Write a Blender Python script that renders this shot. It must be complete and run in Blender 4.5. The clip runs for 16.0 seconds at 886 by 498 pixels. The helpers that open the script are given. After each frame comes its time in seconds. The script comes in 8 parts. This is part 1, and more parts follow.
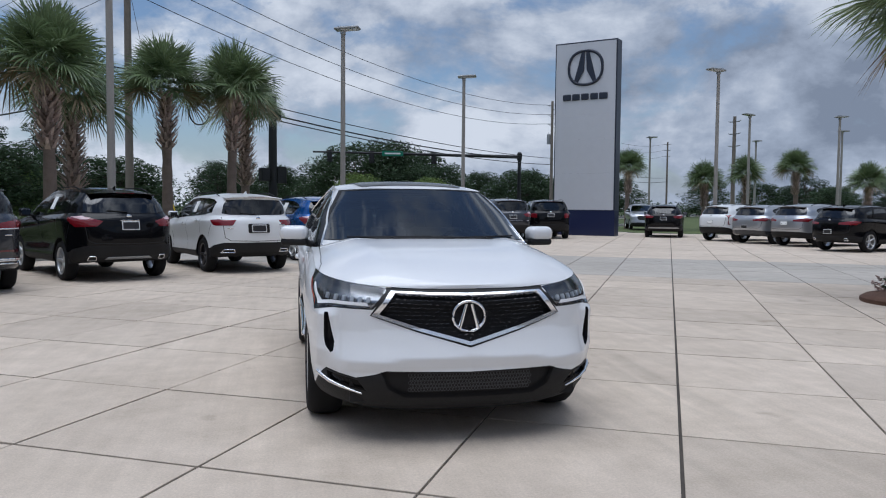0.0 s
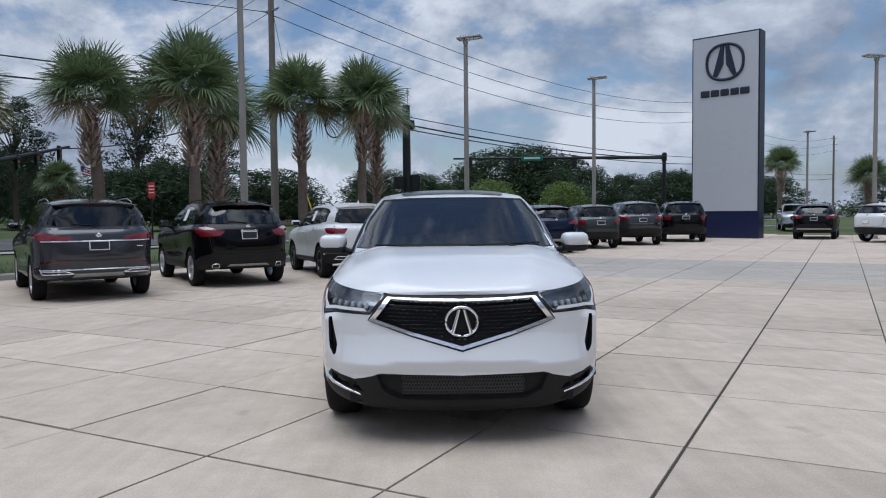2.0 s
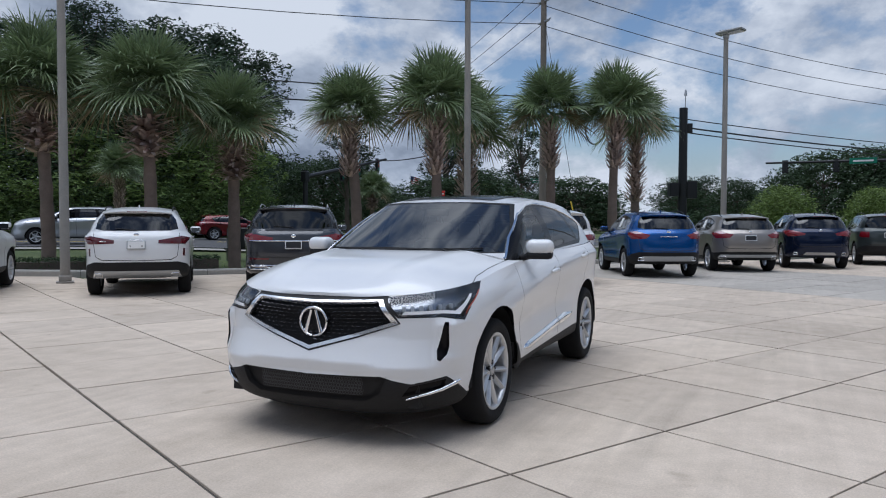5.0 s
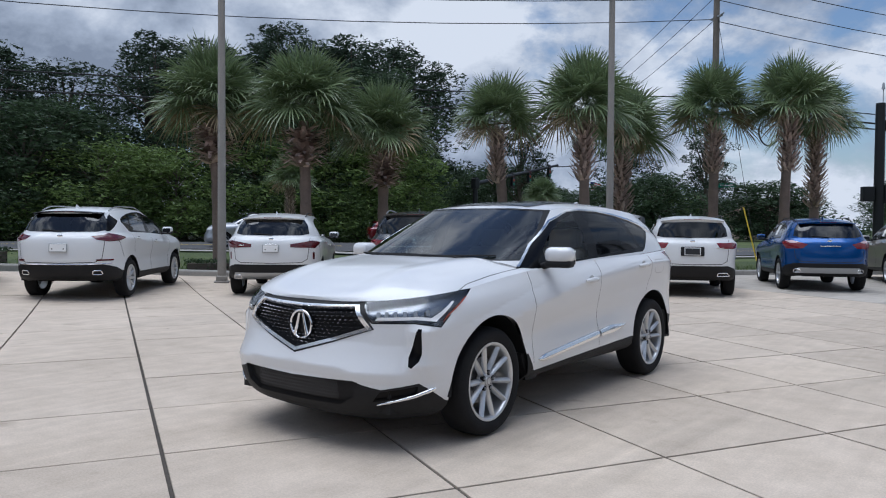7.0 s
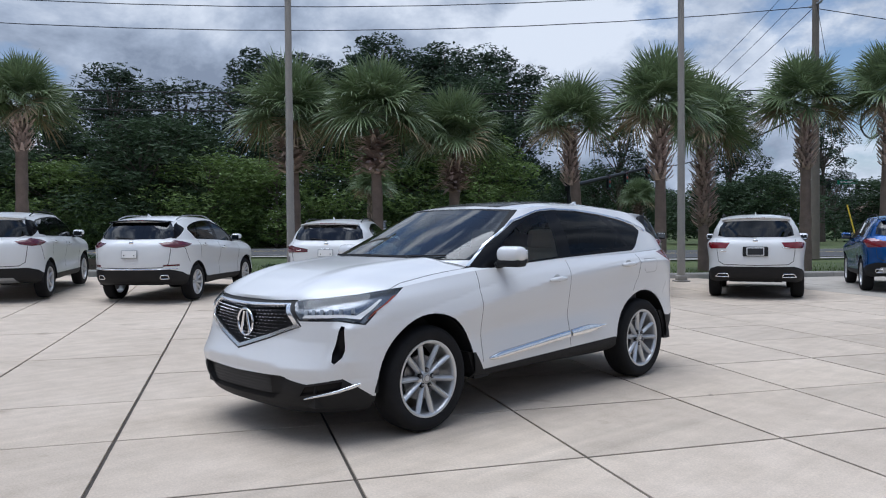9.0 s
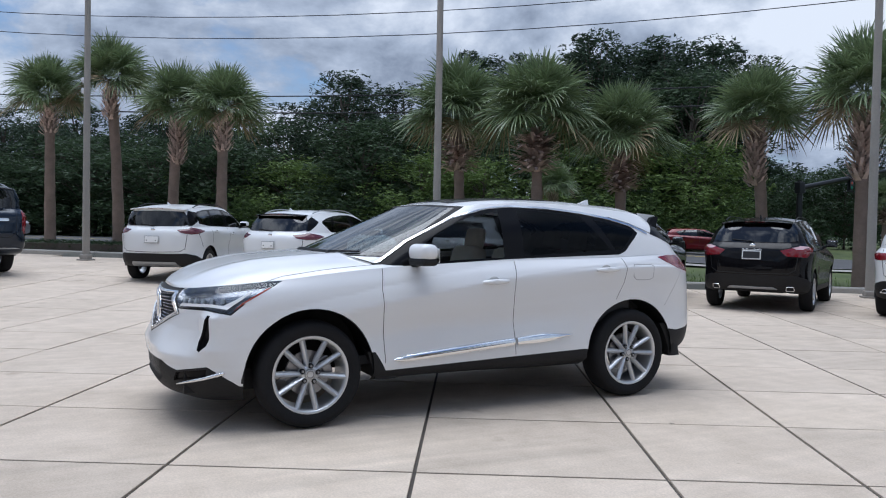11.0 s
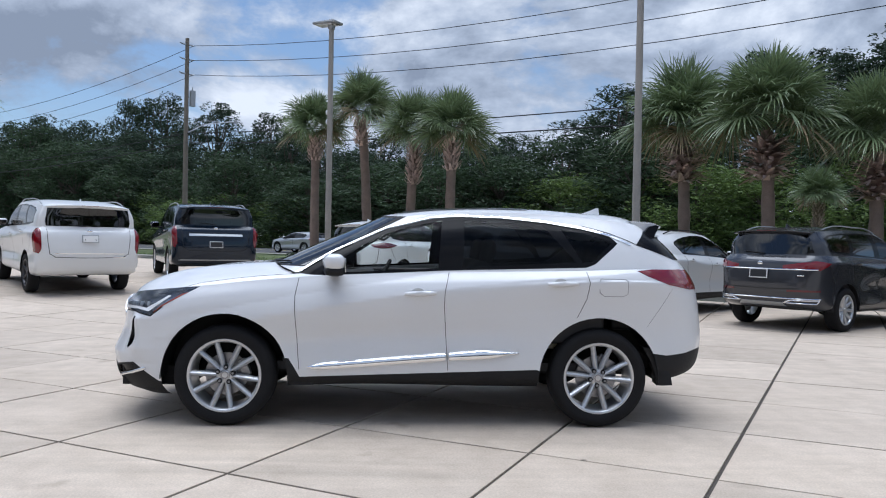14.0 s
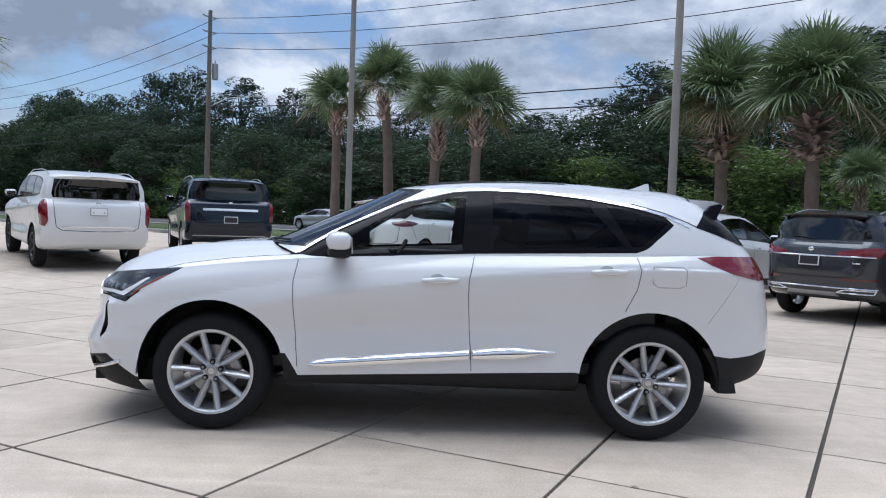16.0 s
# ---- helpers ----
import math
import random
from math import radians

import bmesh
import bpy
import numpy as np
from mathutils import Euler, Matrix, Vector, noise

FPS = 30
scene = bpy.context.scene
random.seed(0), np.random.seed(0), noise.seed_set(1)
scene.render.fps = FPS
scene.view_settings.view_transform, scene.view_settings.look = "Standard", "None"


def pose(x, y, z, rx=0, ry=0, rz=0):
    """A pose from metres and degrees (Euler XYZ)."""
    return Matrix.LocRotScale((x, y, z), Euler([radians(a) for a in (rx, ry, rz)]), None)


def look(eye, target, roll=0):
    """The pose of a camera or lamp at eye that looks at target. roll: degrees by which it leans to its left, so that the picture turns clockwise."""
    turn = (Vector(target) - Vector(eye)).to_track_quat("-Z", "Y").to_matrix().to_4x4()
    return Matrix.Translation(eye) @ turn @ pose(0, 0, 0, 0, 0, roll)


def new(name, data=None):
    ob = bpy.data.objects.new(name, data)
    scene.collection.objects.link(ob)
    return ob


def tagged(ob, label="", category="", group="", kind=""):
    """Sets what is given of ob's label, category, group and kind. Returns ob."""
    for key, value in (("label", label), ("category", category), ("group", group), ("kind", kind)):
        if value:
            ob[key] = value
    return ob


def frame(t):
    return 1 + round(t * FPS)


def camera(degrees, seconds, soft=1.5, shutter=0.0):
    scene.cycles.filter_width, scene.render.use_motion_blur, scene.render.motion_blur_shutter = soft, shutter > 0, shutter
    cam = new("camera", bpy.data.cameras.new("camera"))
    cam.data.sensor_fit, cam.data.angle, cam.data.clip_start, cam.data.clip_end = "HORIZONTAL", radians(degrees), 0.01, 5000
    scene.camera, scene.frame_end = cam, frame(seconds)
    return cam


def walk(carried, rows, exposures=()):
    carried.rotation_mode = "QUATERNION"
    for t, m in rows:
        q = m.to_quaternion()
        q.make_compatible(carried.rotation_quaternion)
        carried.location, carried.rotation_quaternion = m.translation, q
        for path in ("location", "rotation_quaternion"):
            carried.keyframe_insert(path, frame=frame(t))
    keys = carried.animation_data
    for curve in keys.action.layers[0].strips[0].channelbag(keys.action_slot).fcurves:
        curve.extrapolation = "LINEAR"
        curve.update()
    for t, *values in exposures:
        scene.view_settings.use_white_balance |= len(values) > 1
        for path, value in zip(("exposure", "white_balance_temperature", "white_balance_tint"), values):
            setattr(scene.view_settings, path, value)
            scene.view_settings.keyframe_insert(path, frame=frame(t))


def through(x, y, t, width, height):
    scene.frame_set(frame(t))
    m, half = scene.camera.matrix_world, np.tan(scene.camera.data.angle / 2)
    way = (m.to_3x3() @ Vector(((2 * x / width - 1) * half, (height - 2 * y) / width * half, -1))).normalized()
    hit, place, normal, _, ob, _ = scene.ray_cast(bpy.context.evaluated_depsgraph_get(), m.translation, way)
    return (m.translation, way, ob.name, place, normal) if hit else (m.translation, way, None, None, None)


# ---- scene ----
cam = camera(60.8, 16.0, 1.1)
PATH = [
    (0, (-1.076, -6.63, 1.412), (-0.665, -4.676, 1.303), 0.5),
    (0.5, (-0.682, -6.768, 1.414), (-0.402, -4.791, 1.309), 0.5),
    (1, (-0.391, -6.817, 1.415), (-0.217, -4.827, 1.313), 0.2),
    (1.5, (-0.247, -6.841, 1.427), (-0.153, -4.846, 1.327), -0.2),
    (2, (-0.159, -6.887, 1.437), (-0.138, -4.89, 1.341), -0.6),
    (2.5, (0.037, -6.907, 1.417), (-0.029, -4.91, 1.324), -0.8),
    (3, (0.494, -6.889, 1.407), (0.319, -4.899, 1.318), -0.8),
    (3.5, (1.06, -6.842, 1.395), (0.748, -4.868, 1.307), -0.8),
    (4, (1.632, -6.708, 1.396), (1.165, -4.765, 1.31), -0.6),
    (4.5, (2.179, -6.548, 1.399), (1.547, -4.652, 1.317), -0.3),
    (5, (2.658, -6.331, 1.4), (1.86, -4.499, 1.328), 0.1),
    (5.2, (2.837, -6.244, 1.398), (1.975, -4.441, 1.329), 0.3),
    (7.3, (3.774, -5.593, 1.406), (2.529, -4.029, 1.349), 0.1),
    (7.5, (3.787, -5.576, 1.403), (2.527, -4.024, 1.346), -0.1),
    (8, (3.933, -5.489, 1.385), (2.636, -3.968, 1.332), -0.4),
    (8.2, (4.073, -5.426, 1.379), (2.755, -3.922, 1.329), -0.5),
    (10.3, (5.53, -3.656, 1.369), (3.861, -2.555, 1.318), 0.6),
    (10.5, (5.624, -3.438, 1.362), (3.919, -2.394, 1.31), 0.8),
    (11, (5.856, -2.896, 1.36), (4.067, -2.004, 1.312), 1.1),
    (11.5, (6.069, -2.371, 1.369), (4.207, -1.641, 1.327), 1.4),
    (12, (6.233, -1.815, 1.362), (4.316, -1.248, 1.331), 1.3),
    (12.5, (6.384, -1.284, 1.365), (4.428, -0.867, 1.342), 1.2),
    (13, (6.45, -0.804, 1.358), (4.472, -0.512, 1.34), 1.1),
    (13.5, (6.464, -0.414, 1.366), (4.474, -0.22, 1.348), 1.0),
    (14, (6.453, -0.183, 1.365), (4.457, -0.06, 1.346), 1.1),
    (14.5, (6.465, -0.074, 1.374), (4.467, 0.001, 1.345), 1.3),
    (15, (6.405, -0.039, 1.362), (4.406, 0.009, 1.323), 1.7),
    (15.5, (6.097, -0.095, 1.362), (4.098, -0.049, 1.309), 2.0),
    (16, (5.612, -0.142, 1.357), (3.614, -0.078, 1.281), 2.0),
]
walk(cam, [(t, look(eye, target, roll)) for t, eye, target, roll in PATH],
     [(0, -.24, 5700, 10), (5, -.22, 5680, 10), (8, -.08, 5640, 10), (11, .05, 5640, 10), (14, .14, 5650, 10), (16, .13, 5630, 10)])

# ---- world and sun ----
world = bpy.data.worlds.new("world")
scene.world = world
world.use_nodes = True
nt = world.node_tree
nt.nodes.clear()


def wn(kind, **kw):
    n = nt.nodes.new(kind)
    for k, v in kw.items():
        n.inputs[k].default_value = v
    return n


SUN_EL, SUN_AZ = 82, 215
sky = wn("ShaderNodeTexSky")
sky.sky_type = "NISHITA"
sky.sun_disc = False
sky.sun_elevation = radians(SUN_EL)
sky.sun_rotation = radians(90 - SUN_AZ)
tc = wn("ShaderNodeTexCoord")
# cumulus: puffs flattened in height, lit from above
def squash(up):
    v = nt.nodes.new("ShaderNodeVectorMath")
    v.operation = "MULTIPLY_ADD"
    v.inputs[1].default_value = (1.0, 1.0, 1.7)
    v.inputs[2].default_value = (CLOUD_X, CLOUD_Y, up)
    nt.links.new(tc.outputs["Generated"], v.inputs[0])
    return v


CLOUD_X, CLOUD_Y = 2.3, 0.7


def puff(up, scale, detail, rough, dist):
    n = wn("ShaderNodeTexNoise", Scale=scale, Detail=detail, Roughness=rough, Distortion=dist)
    nt.links.new(squash(up).outputs[0], n.inputs["Vector"])
    return n


n1 = puff(0.0, 3.2, 12.0, 0.60, 0.15)
n1up = puff(0.11, 3.2, 9.0, 0.58, 0.15)
n2 = puff(5.0, 1.1, 3.0, 0.5, 0.2)
cover = wn("ShaderNodeValToRGB")
cover.color_ramp.elements[0].position = 0.365
cover.color_ramp.elements[1].position = 0.455
gaps = wn("ShaderNodeMapRange")
gaps.interpolation_type = "SMOOTHSTEP"
tall = wn("ShaderNodeSeparateXYZ")
nt.links.new(tc.outputs["Generated"], tall.inputs[0])
for i_, v_ in ((1, 0.40), (2, 0.65), (3, 0.0), (4, 0.095)):
    gaps.inputs[i_].default_value = v_
nt.links.new(tall.outputs[2], gaps.inputs[0])
thin = nt.nodes.new("ShaderNodeMath")
thin.operation = "SUBTRACT"
nt.links.new(n1.outputs[0], thin.inputs[0])
nt.links.new(gaps.outputs[0], thin.inputs[1])
nt.links.new(thin.outputs[0], cover.inputs[0])
dif = nt.nodes.new("ShaderNodeMath")
dif.operation = "SUBTRACT"
nt.links.new(n1.outputs[0], dif.inputs[0])
nt.links.new(n1up.outputs[0], dif.inputs[1])
lit = nt.nodes.new("ShaderNodeMath")
lit.operation = "MULTIPLY_ADD"
lit.inputs[1].default_value = 2.9
nt.links.new(dif.outputs[0], lit.inputs[0])
thick = nt.nodes.new("ShaderNodeMath")
thick.operation = "MULTIPLY_ADD"
thick.inputs[1].default_value = -.9
nt.links.new(n1.outputs[0], thick.inputs[0])
thick_add = nt.nodes.new("ShaderNodeMath")
thick_add.operation = "ADD"
thick_add.inputs[1].default_value = .46
nt.links.new(n2.outputs[0], thick_add.inputs[0])
nt.links.new(thick_add.outputs[0], thick.inputs[2])
nt.links.new(thick.outputs[0], lit.inputs[2])
shade = wn("ShaderNodeValToRGB")
shade.color_ramp.elements[0].position = 0.25
shade.color_ramp.elements[0].color = (2.5, 2.8, 3.35, 1)
shade.color_ramp.elements[1].position = 0.88
shade.color_ramp.elements[1].color = (7.6, 7.65, 7.75, 1)
e = shade.color_ramp.elements.new(0.52)
e.color = (4.2, 4.55, 5.15, 1)
nt.links.new(lit.outputs[0], shade.inputs[0])
mixc = nt.nodes.new("ShaderNodeMix")
mixc.data_type = "RGBA"
# the layer closes up towards the horizon
sep = wn("ShaderNodeSeparateXYZ")
nt.links.new(tc.outputs["Generated"], sep.inputs[0])
low_sky = wn("ShaderNodeMapRange")
low_sky.interpolation_type = "SMOOTHSTEP"
for i_, v_ in ((1, 0.01), (2, 0.10), (3, 0.8), (4, 0.0)):
    low_sky.inputs[i_].default_value = v_
nt.links.new(sep.outputs[2], low_sky.inputs[0])
most = nt.nodes.new("ShaderNodeMath")
most.operation = "MAXIMUM"
nt.links.new(cover.outputs[0], most.inputs[0])
nt.links.new(low_sky.outputs[0], most.inputs[1])
nt.links.new(most.outputs[0], mixc.inputs[0])
nt.links.new(sky.outputs[0], mixc.inputs[6])
# the cloud layer is brightest round the veiled sun
toward = nt.nodes.new("ShaderNodeVectorMath")
toward.operation = "DOT_PRODUCT"
toward.inputs[1].default_value = (math.cos(radians(SUN_EL)) * math.cos(radians(SUN_AZ)), math.cos(radians(SUN_EL)) * math.sin(radians(SUN_AZ)), math.sin(radians(SUN_EL)))
nt.links.new(tc.outputs["Generated"], toward.inputs[0])
veil = wn("ShaderNodeMapRange")
veil.interpolation_type = "SMOOTHSTEP"
for i_, v_ in ((1, 0.55), (2, 1.0), (3, 1.0), (4, 2.6)):
    veil.inputs[i_].default_value = v_
nt.links.new(toward.outputs["Value"], veil.inputs[0])
glow = nt.nodes.new("ShaderNodeVectorMath")
glow.operation = "SCALE"
nt.links.new(shade.outputs[0], glow.inputs[0])
nt.links.new(veil.outputs[0], glow.inputs["Scale"])
nt.links.new(glow.outputs[0], mixc.inputs[7])
bg = wn("ShaderNodeBackground", Strength=0.105)
wo = wn("ShaderNodeOutputWorld")
nt.links.new(mixc.outputs[2], bg.inputs[0])
nt.links.new(bg.outputs[0], wo.inputs[0])
sun = bpy.data.lights.new("sun", "SUN")
sun.energy = 2.3
sun.angle = radians(55)
sun.color = (1.0, 0.96, 0.9)
so = new("sun", sun)
so.matrix_world = look((40 * math.cos(radians(SUN_AZ)), 40 * math.sin(radians(SUN_AZ)), 40 * math.tan(radians(SUN_EL))), (0, 0, 0))


# ---- materials ----
def material(name, color, rough=0.5, metal=0.0, coat=0.0, bump=0.0, bscale=30.0, vary=0.0, vscale=3.0, spec=None, obj_random=0.0, detail=5.0, island=0.0):
    """A surface with colour variation at two scales and fine relief."""
    m = bpy.data.materials.new(name)
    m.use_nodes = True
    t = m.node_tree
    b = t.nodes["Principled BSDF"]
    b.inputs["Base Color"].default_value = (*color, 1)
    b.inputs["Roughness"].default_value = rough
    b.inputs["Metallic"].default_value = metal
    b.inputs["Coat Weight"].default_value = coat
    b.inputs["Coat Roughness"].default_value = 0.03
    if spec is not None:
        b.inputs["Specular IOR Level"].default_value = spec
    co = t.nodes.new("ShaderNodeTexCoord")
    if vary or obj_random or island:
        a = t.nodes.new("ShaderNodeTexNoise")
        a.inputs["Scale"].default_value = vscale
        a.inputs["Detail"].default_value = 6
        t.links.new(co.outputs["Object"], a.inputs["Vector"])
        c = t.nodes.new("ShaderNodeTexNoise")
        c.inputs["Scale"].default_value = vscale * 13
        c.inputs["Detail"].default_value = detail
        t.links.new(co.outputs["Object"], c.inputs["Vector"])
        s = t.nodes.new("ShaderNodeMath")
        s.operation = "ADD"
        t.links.new(a.outputs[0], s.inputs[0])
        t.links.new(c.outputs[0], s.inputs[1])
        mr = t.nodes.new("ShaderNodeMapRange")
        mr.inputs[1].default_value, mr.inputs[2].default_value = 0.6, 1.4
        mr.inputs[3].default_value, mr.inputs[4].default_value = 1 - vary, 1 + vary
        t.links.new(s.outputs[0], mr.inputs[0])
        val = mr.outputs[0]
        for amount, sock in ((obj_random, "Random"), (island, "Random Per Island")):
            if amount:
                o = t.nodes.new("ShaderNodeObjectInfo" if sock == "Random" else "ShaderNodeNewGeometry")
                r2 = t.nodes.new("ShaderNodeMapRange")
                r2.inputs[3].default_value, r2.inputs[4].default_value = 1 - amount, 1 + amount
                t.links.new(o.outputs[sock], r2.inputs[0])
                k = t.nodes.new("ShaderNodeMath")
                k.operation = "MULTIPLY"
                t.links.new(val, k.inputs[0])
                t.links.new(r2.outputs[0], k.inputs[1])
                val = k.outputs[0]
        hs = t.nodes.new("ShaderNodeHueSaturation")
        hs.inputs["Color"].default_value = (*color, 1)
        t.links.new(val, hs.inputs["Value"])
        t.links.new(hs.outputs[0], b.inputs["Base Color"])
    if bump:
        n = t.nodes.new("ShaderNodeTexNoise")
        n.inputs["Scale"].default_value = bscale
        n.inputs["Detail"].default_value = 6
        t.links.new(co.outputs["Object"], n.inputs["Vector"])
        bp = t.nodes.new("ShaderNodeBump")
        bp.inputs["Strength"].default_value = bump
        bp.inputs["Distance"].default_value = 0.01
        t.links.new(n.outputs[0], bp.inputs["Height"])
        t.links.new(bp.outputs[0], b.inputs["Normal"])
    return m


def leaf_material(name, color, rough=.5, vary=.25, vscale=2.0, island=.35, through=.35, spec=.2):
    """A leaf that also lets some light through."""
    m = material(name, color, rough, vary=vary, vscale=vscale, island=island, spec=spec)
    t = m.node_tree
    b = t.nodes["Principled BSDF"]
    o = t.nodes["Material Output"]
    tr = t.nodes.new("ShaderNodeBsdfTranslucent")
    t.links.new(b.inputs["Base Color"].links[0].from_socket, tr.inputs[0])
    mx = t.nodes.new("ShaderNodeMixShader")
    mx.inputs[0].default_value = through
    t.links.new(b.outputs[0], mx.inputs[1])
    t.links.new(tr.outputs[0], mx.inputs[2])
    t.links.new(mx.outputs[0], o.inputs[0])
    return m


def glass(name, tint, base=1.45):
    """A thin tinted pane: clear straight through, with gloss that grows at a grazing look."""
    m = bpy.data.materials.new(name)
    m.use_nodes = True
    t = m.node_tree
    t.nodes.clear()
    o = t.nodes.new("ShaderNodeOutputMaterial")
    tr = t.nodes.new("ShaderNodeBsdfTransparent")
    tr.inputs[0].default_value = (*tint, 1)
    gl = t.nodes.new("ShaderNodeBsdfGlossy")
    gl.inputs["Roughness"].default_value = 0.015
    fr = t.nodes.new("ShaderNodeFresnel")
    fr.inputs[0].default_value = base
    # both faces of the pane throw light back: 2F / (1 + F)
    twice, plus, both = (t.nodes.new("ShaderNodeMath") for _ in range(3))
    twice.operation, plus.operation, both.operation = "MULTIPLY", "ADD", "DIVIDE"
    twice.inputs[1].default_value, plus.inputs[1].default_value = 2.0, 1.0
    t.links.new(fr.outputs[0], twice.inputs[0])
    t.links.new(fr.outputs[0], plus.inputs[0])
    t.links.new(twice.outputs[0], both.inputs[0])
    t.links.new(plus.outputs[0], both.inputs[1])
    mx = t.nodes.new("ShaderNodeMixShader")
    t.links.new(both.outputs[0], mx.inputs[0])
    t.links.new(tr.outputs[0], mx.inputs[1])
    t.links.new(gl.outputs[0], mx.inputs[2])
    t.links.new(mx.outputs[0], o.inputs[0])
    return m


M_GAP = material("panel_joint_grey", (.10, .10, .103), .8)
# black that stands in for the shade inside gaps, seams and handle recesses
M_GAPBLACK = material("gap_black", (.012, .012, .012), .7)
M_BLACK = material("black_plastic", (.016, .016, .017), .6, bump=.15, bscale=400, vary=.2, spec=.25)
M_FINEGAP = material("fine_joint_grey", (.34, .34, .345), .7)
M_GRILLE = material("grille_black", (.005, .005, .006), .6, spec=.2)
M_GLOSSB = material("gloss_black", (.006, .006, .007), .2, coat=.12, spec=.08)
M_TYRE = material("tyre_rubber", (.013, .013, .014), .85, spec=.25, bump=.3, bscale=120, vary=.25, vscale=8)
M_RIM = material("silver_alloy", (.58, .59, .60), .30, .65, vary=.05)
M_RIMDARK = material("dark_alloy", (.08, .08, .085), .3, .8)
M_DISC = material("brake_steel", (.3, .3, .31), .4, .9, vary=.2)
M_CHROME = material("chrome", (.86, .87, .88), .06, 1.0)
M_BRIGHT = material("bright_trim", (.88, .885, .89), .24, .9)
M_SATIN = material("satin_silver", (.40, .41, .42), .36, .6)
M_SEATDARK = material("dark_seat_leather", (.03, .03, .032), .5, bump=.2, bscale=200)
M_SEATBEIGE = material("beige_seat_leather", (.72, .65, .56), .5, bump=.2, bscale=200, vary=.06)
M_DASH = material("dark_dashboard", (.02, .02, .022), .6, bump=.2, bscale=300)
M_GLASS = glass("clear_window_glass", (.92, .95, .94), 1.16)
M_SCREEN = glass("windscreen_glass", (.18, .245, .25), 1.45)
M_PRIVACY = glass("privacy_glass", (.10, .11, .12), 1.18)
M_REARGLASS = glass("dark_rear_glass", (.04, .045, .05), 1.52)
M_LENS = glass("lamp_lens", (.88, .9, .92), 1.36)
M_RED = material("red_lamp_lens", (.17, .004, .009), .12, coat=.8)
M_REDDARK = material("dark_red_lamp_lens", (.09, .004, .008), .12, coat=.8)
M_AMBER = material("amber_reflector", (.33, .05, .02), .15, coat=.6)
M_DRL = material("clear_light_strip", (.86, .87, .88), .2, coat=.6)
M_WHITELENS = material("white_lamp_lens", (.75, .76, .78), .15, coat=.6)
M_PLATE = material("plate_white", (.7, .7, .7), .4)
M_PLATEDARK = material("plate_dark", (.02, .02, .022), .4)
M_PAPER = material("white_paper", (.85, .85, .83), .7)
P_WHITE = material("pearl_white_paint", (.73, .735, .74), .25, coat=.6, vary=.012, vscale=60)
P_WHITE2 = material("white_paint", (.74, .75, .75), .28, coat=.75, spec=.1)
P_GREY = material("graphite_paint", (.052, .055, .063), .25, .4, coat=.8, spec=.1)
P_BLACK = material("black_paint", (.004, .004, .005), .2, coat=.4, spec=.05)
P_BLUE = material("bright_blue_paint", (.008, .075, .27), .25, .5, coat=.75, spec=.1)
P_NAVY = material("dark_navy_paint", (.007, .014, .04), .22, .4, coat=.5, spec=.1)
P_CHAMP = material("champagne_silver_paint", (.30, .275, .25), .28, .6, coat=.75, spec=.1)
P_SLATE = material("slate_green_paint", (.045, .055, .055), .28, .3, coat=.75, spec=.1)
P_SILVER = material("silver_paint", (.42, .43, .45), .28, .7, coat=.75, spec=.1)
P_MIDNIGHT = material("midnight_blue_paint", (.008, .016, .03), .2, .3, coat=.75, spec=.1)
P_RED = material("dark_red_paint", (.12, .006, .01), .25, .2, coat=.75, spec=.1)

# ---- shared mesh helpers ----
def faired_normals(bm, limit=.62):
    """Corner normals that follow the larger faces, so that flat sides stay flat beside rounded edges."""
    bm.normal_update()
    area = {f: f.calc_area() for f in bm.faces}
    out = []
    for f in bm.faces:
        for lp in f.loops:
            n = Vector((0, 0, 0))
            for g in lp.vert.link_faces:
                if g.normal.dot(f.normal) > limit:
                    n += g.normal * area[g]
            out.append(tuple(n.normalized()) if n.length > 1e-12 else tuple(f.normal))
    return out


def link_mesh(name, bm, material, parent=None, label="", smooth=True, loc=None):
    me = bpy.data.meshes.new(name)
    corner = faired_normals(bm) if smooth and 0 < len(bm.faces) < 2500 else None
    bm.to_mesh(me)
    bm.free()
    for m in material if isinstance(material, (list, tuple)) else [material]:
        me.materials.append(m)
    if smooth:
        me.shade_smooth()
        if corner:
            me.normals_split_custom_set(corner)
    ob = new(name, me)
    if parent is not None:
        ob.parent = parent
    if loc is not None:
        ob.location = loc
    if label:
        ob["label"] = label
    return ob


def part(name, bm, material, parent, label="", smooth=True):
    return link_mesh(name, bm, material, parent, label, smooth)


def from_arrays(name, verts, faces, material, parent=None, label="", smooth=True, normals=None):
    me = bpy.data.meshes.new(name)
    me.from_pydata([tuple(v) for v in verts], [], [tuple(f) for f in faces])
    for m in material if isinstance(material, (list, tuple)) else [material]:
        me.materials.append(m)
    if smooth:
        me.shade_smooth()
    if normals is not None:
        me.normals_split_custom_set_from_vertices([tuple(n) for n in normals])
    ob = new(name, me)
    if parent is not None:
        ob.parent = parent
    if label:
        ob["label"] = label
    return ob


def holder(name, label, category, m, group="", kind=""):
    ob = new(name)
    ob.empty_display_size = 0.2
    ob.matrix_world = m
    return tagged(ob, label, category, group, kind)


def bm_box(bm, cx, cy, cz, sx, sy, sz, m=None, bevel=0.0, seg=2):
    r = bmesh.ops.create_cube(bm, size=1, matrix=Matrix.Translation((cx, cy, cz)) @ (m or Matrix()) @ Matrix.Diagonal((sx, sy, sz, 1)))
    if bevel:
        es = list({e for v in r["verts"] for e in v.link_edges})
        bmesh.ops.bevel(bm, geom=es, offset=bevel, segments=seg, affect="EDGES", profile=0.5)
    return r


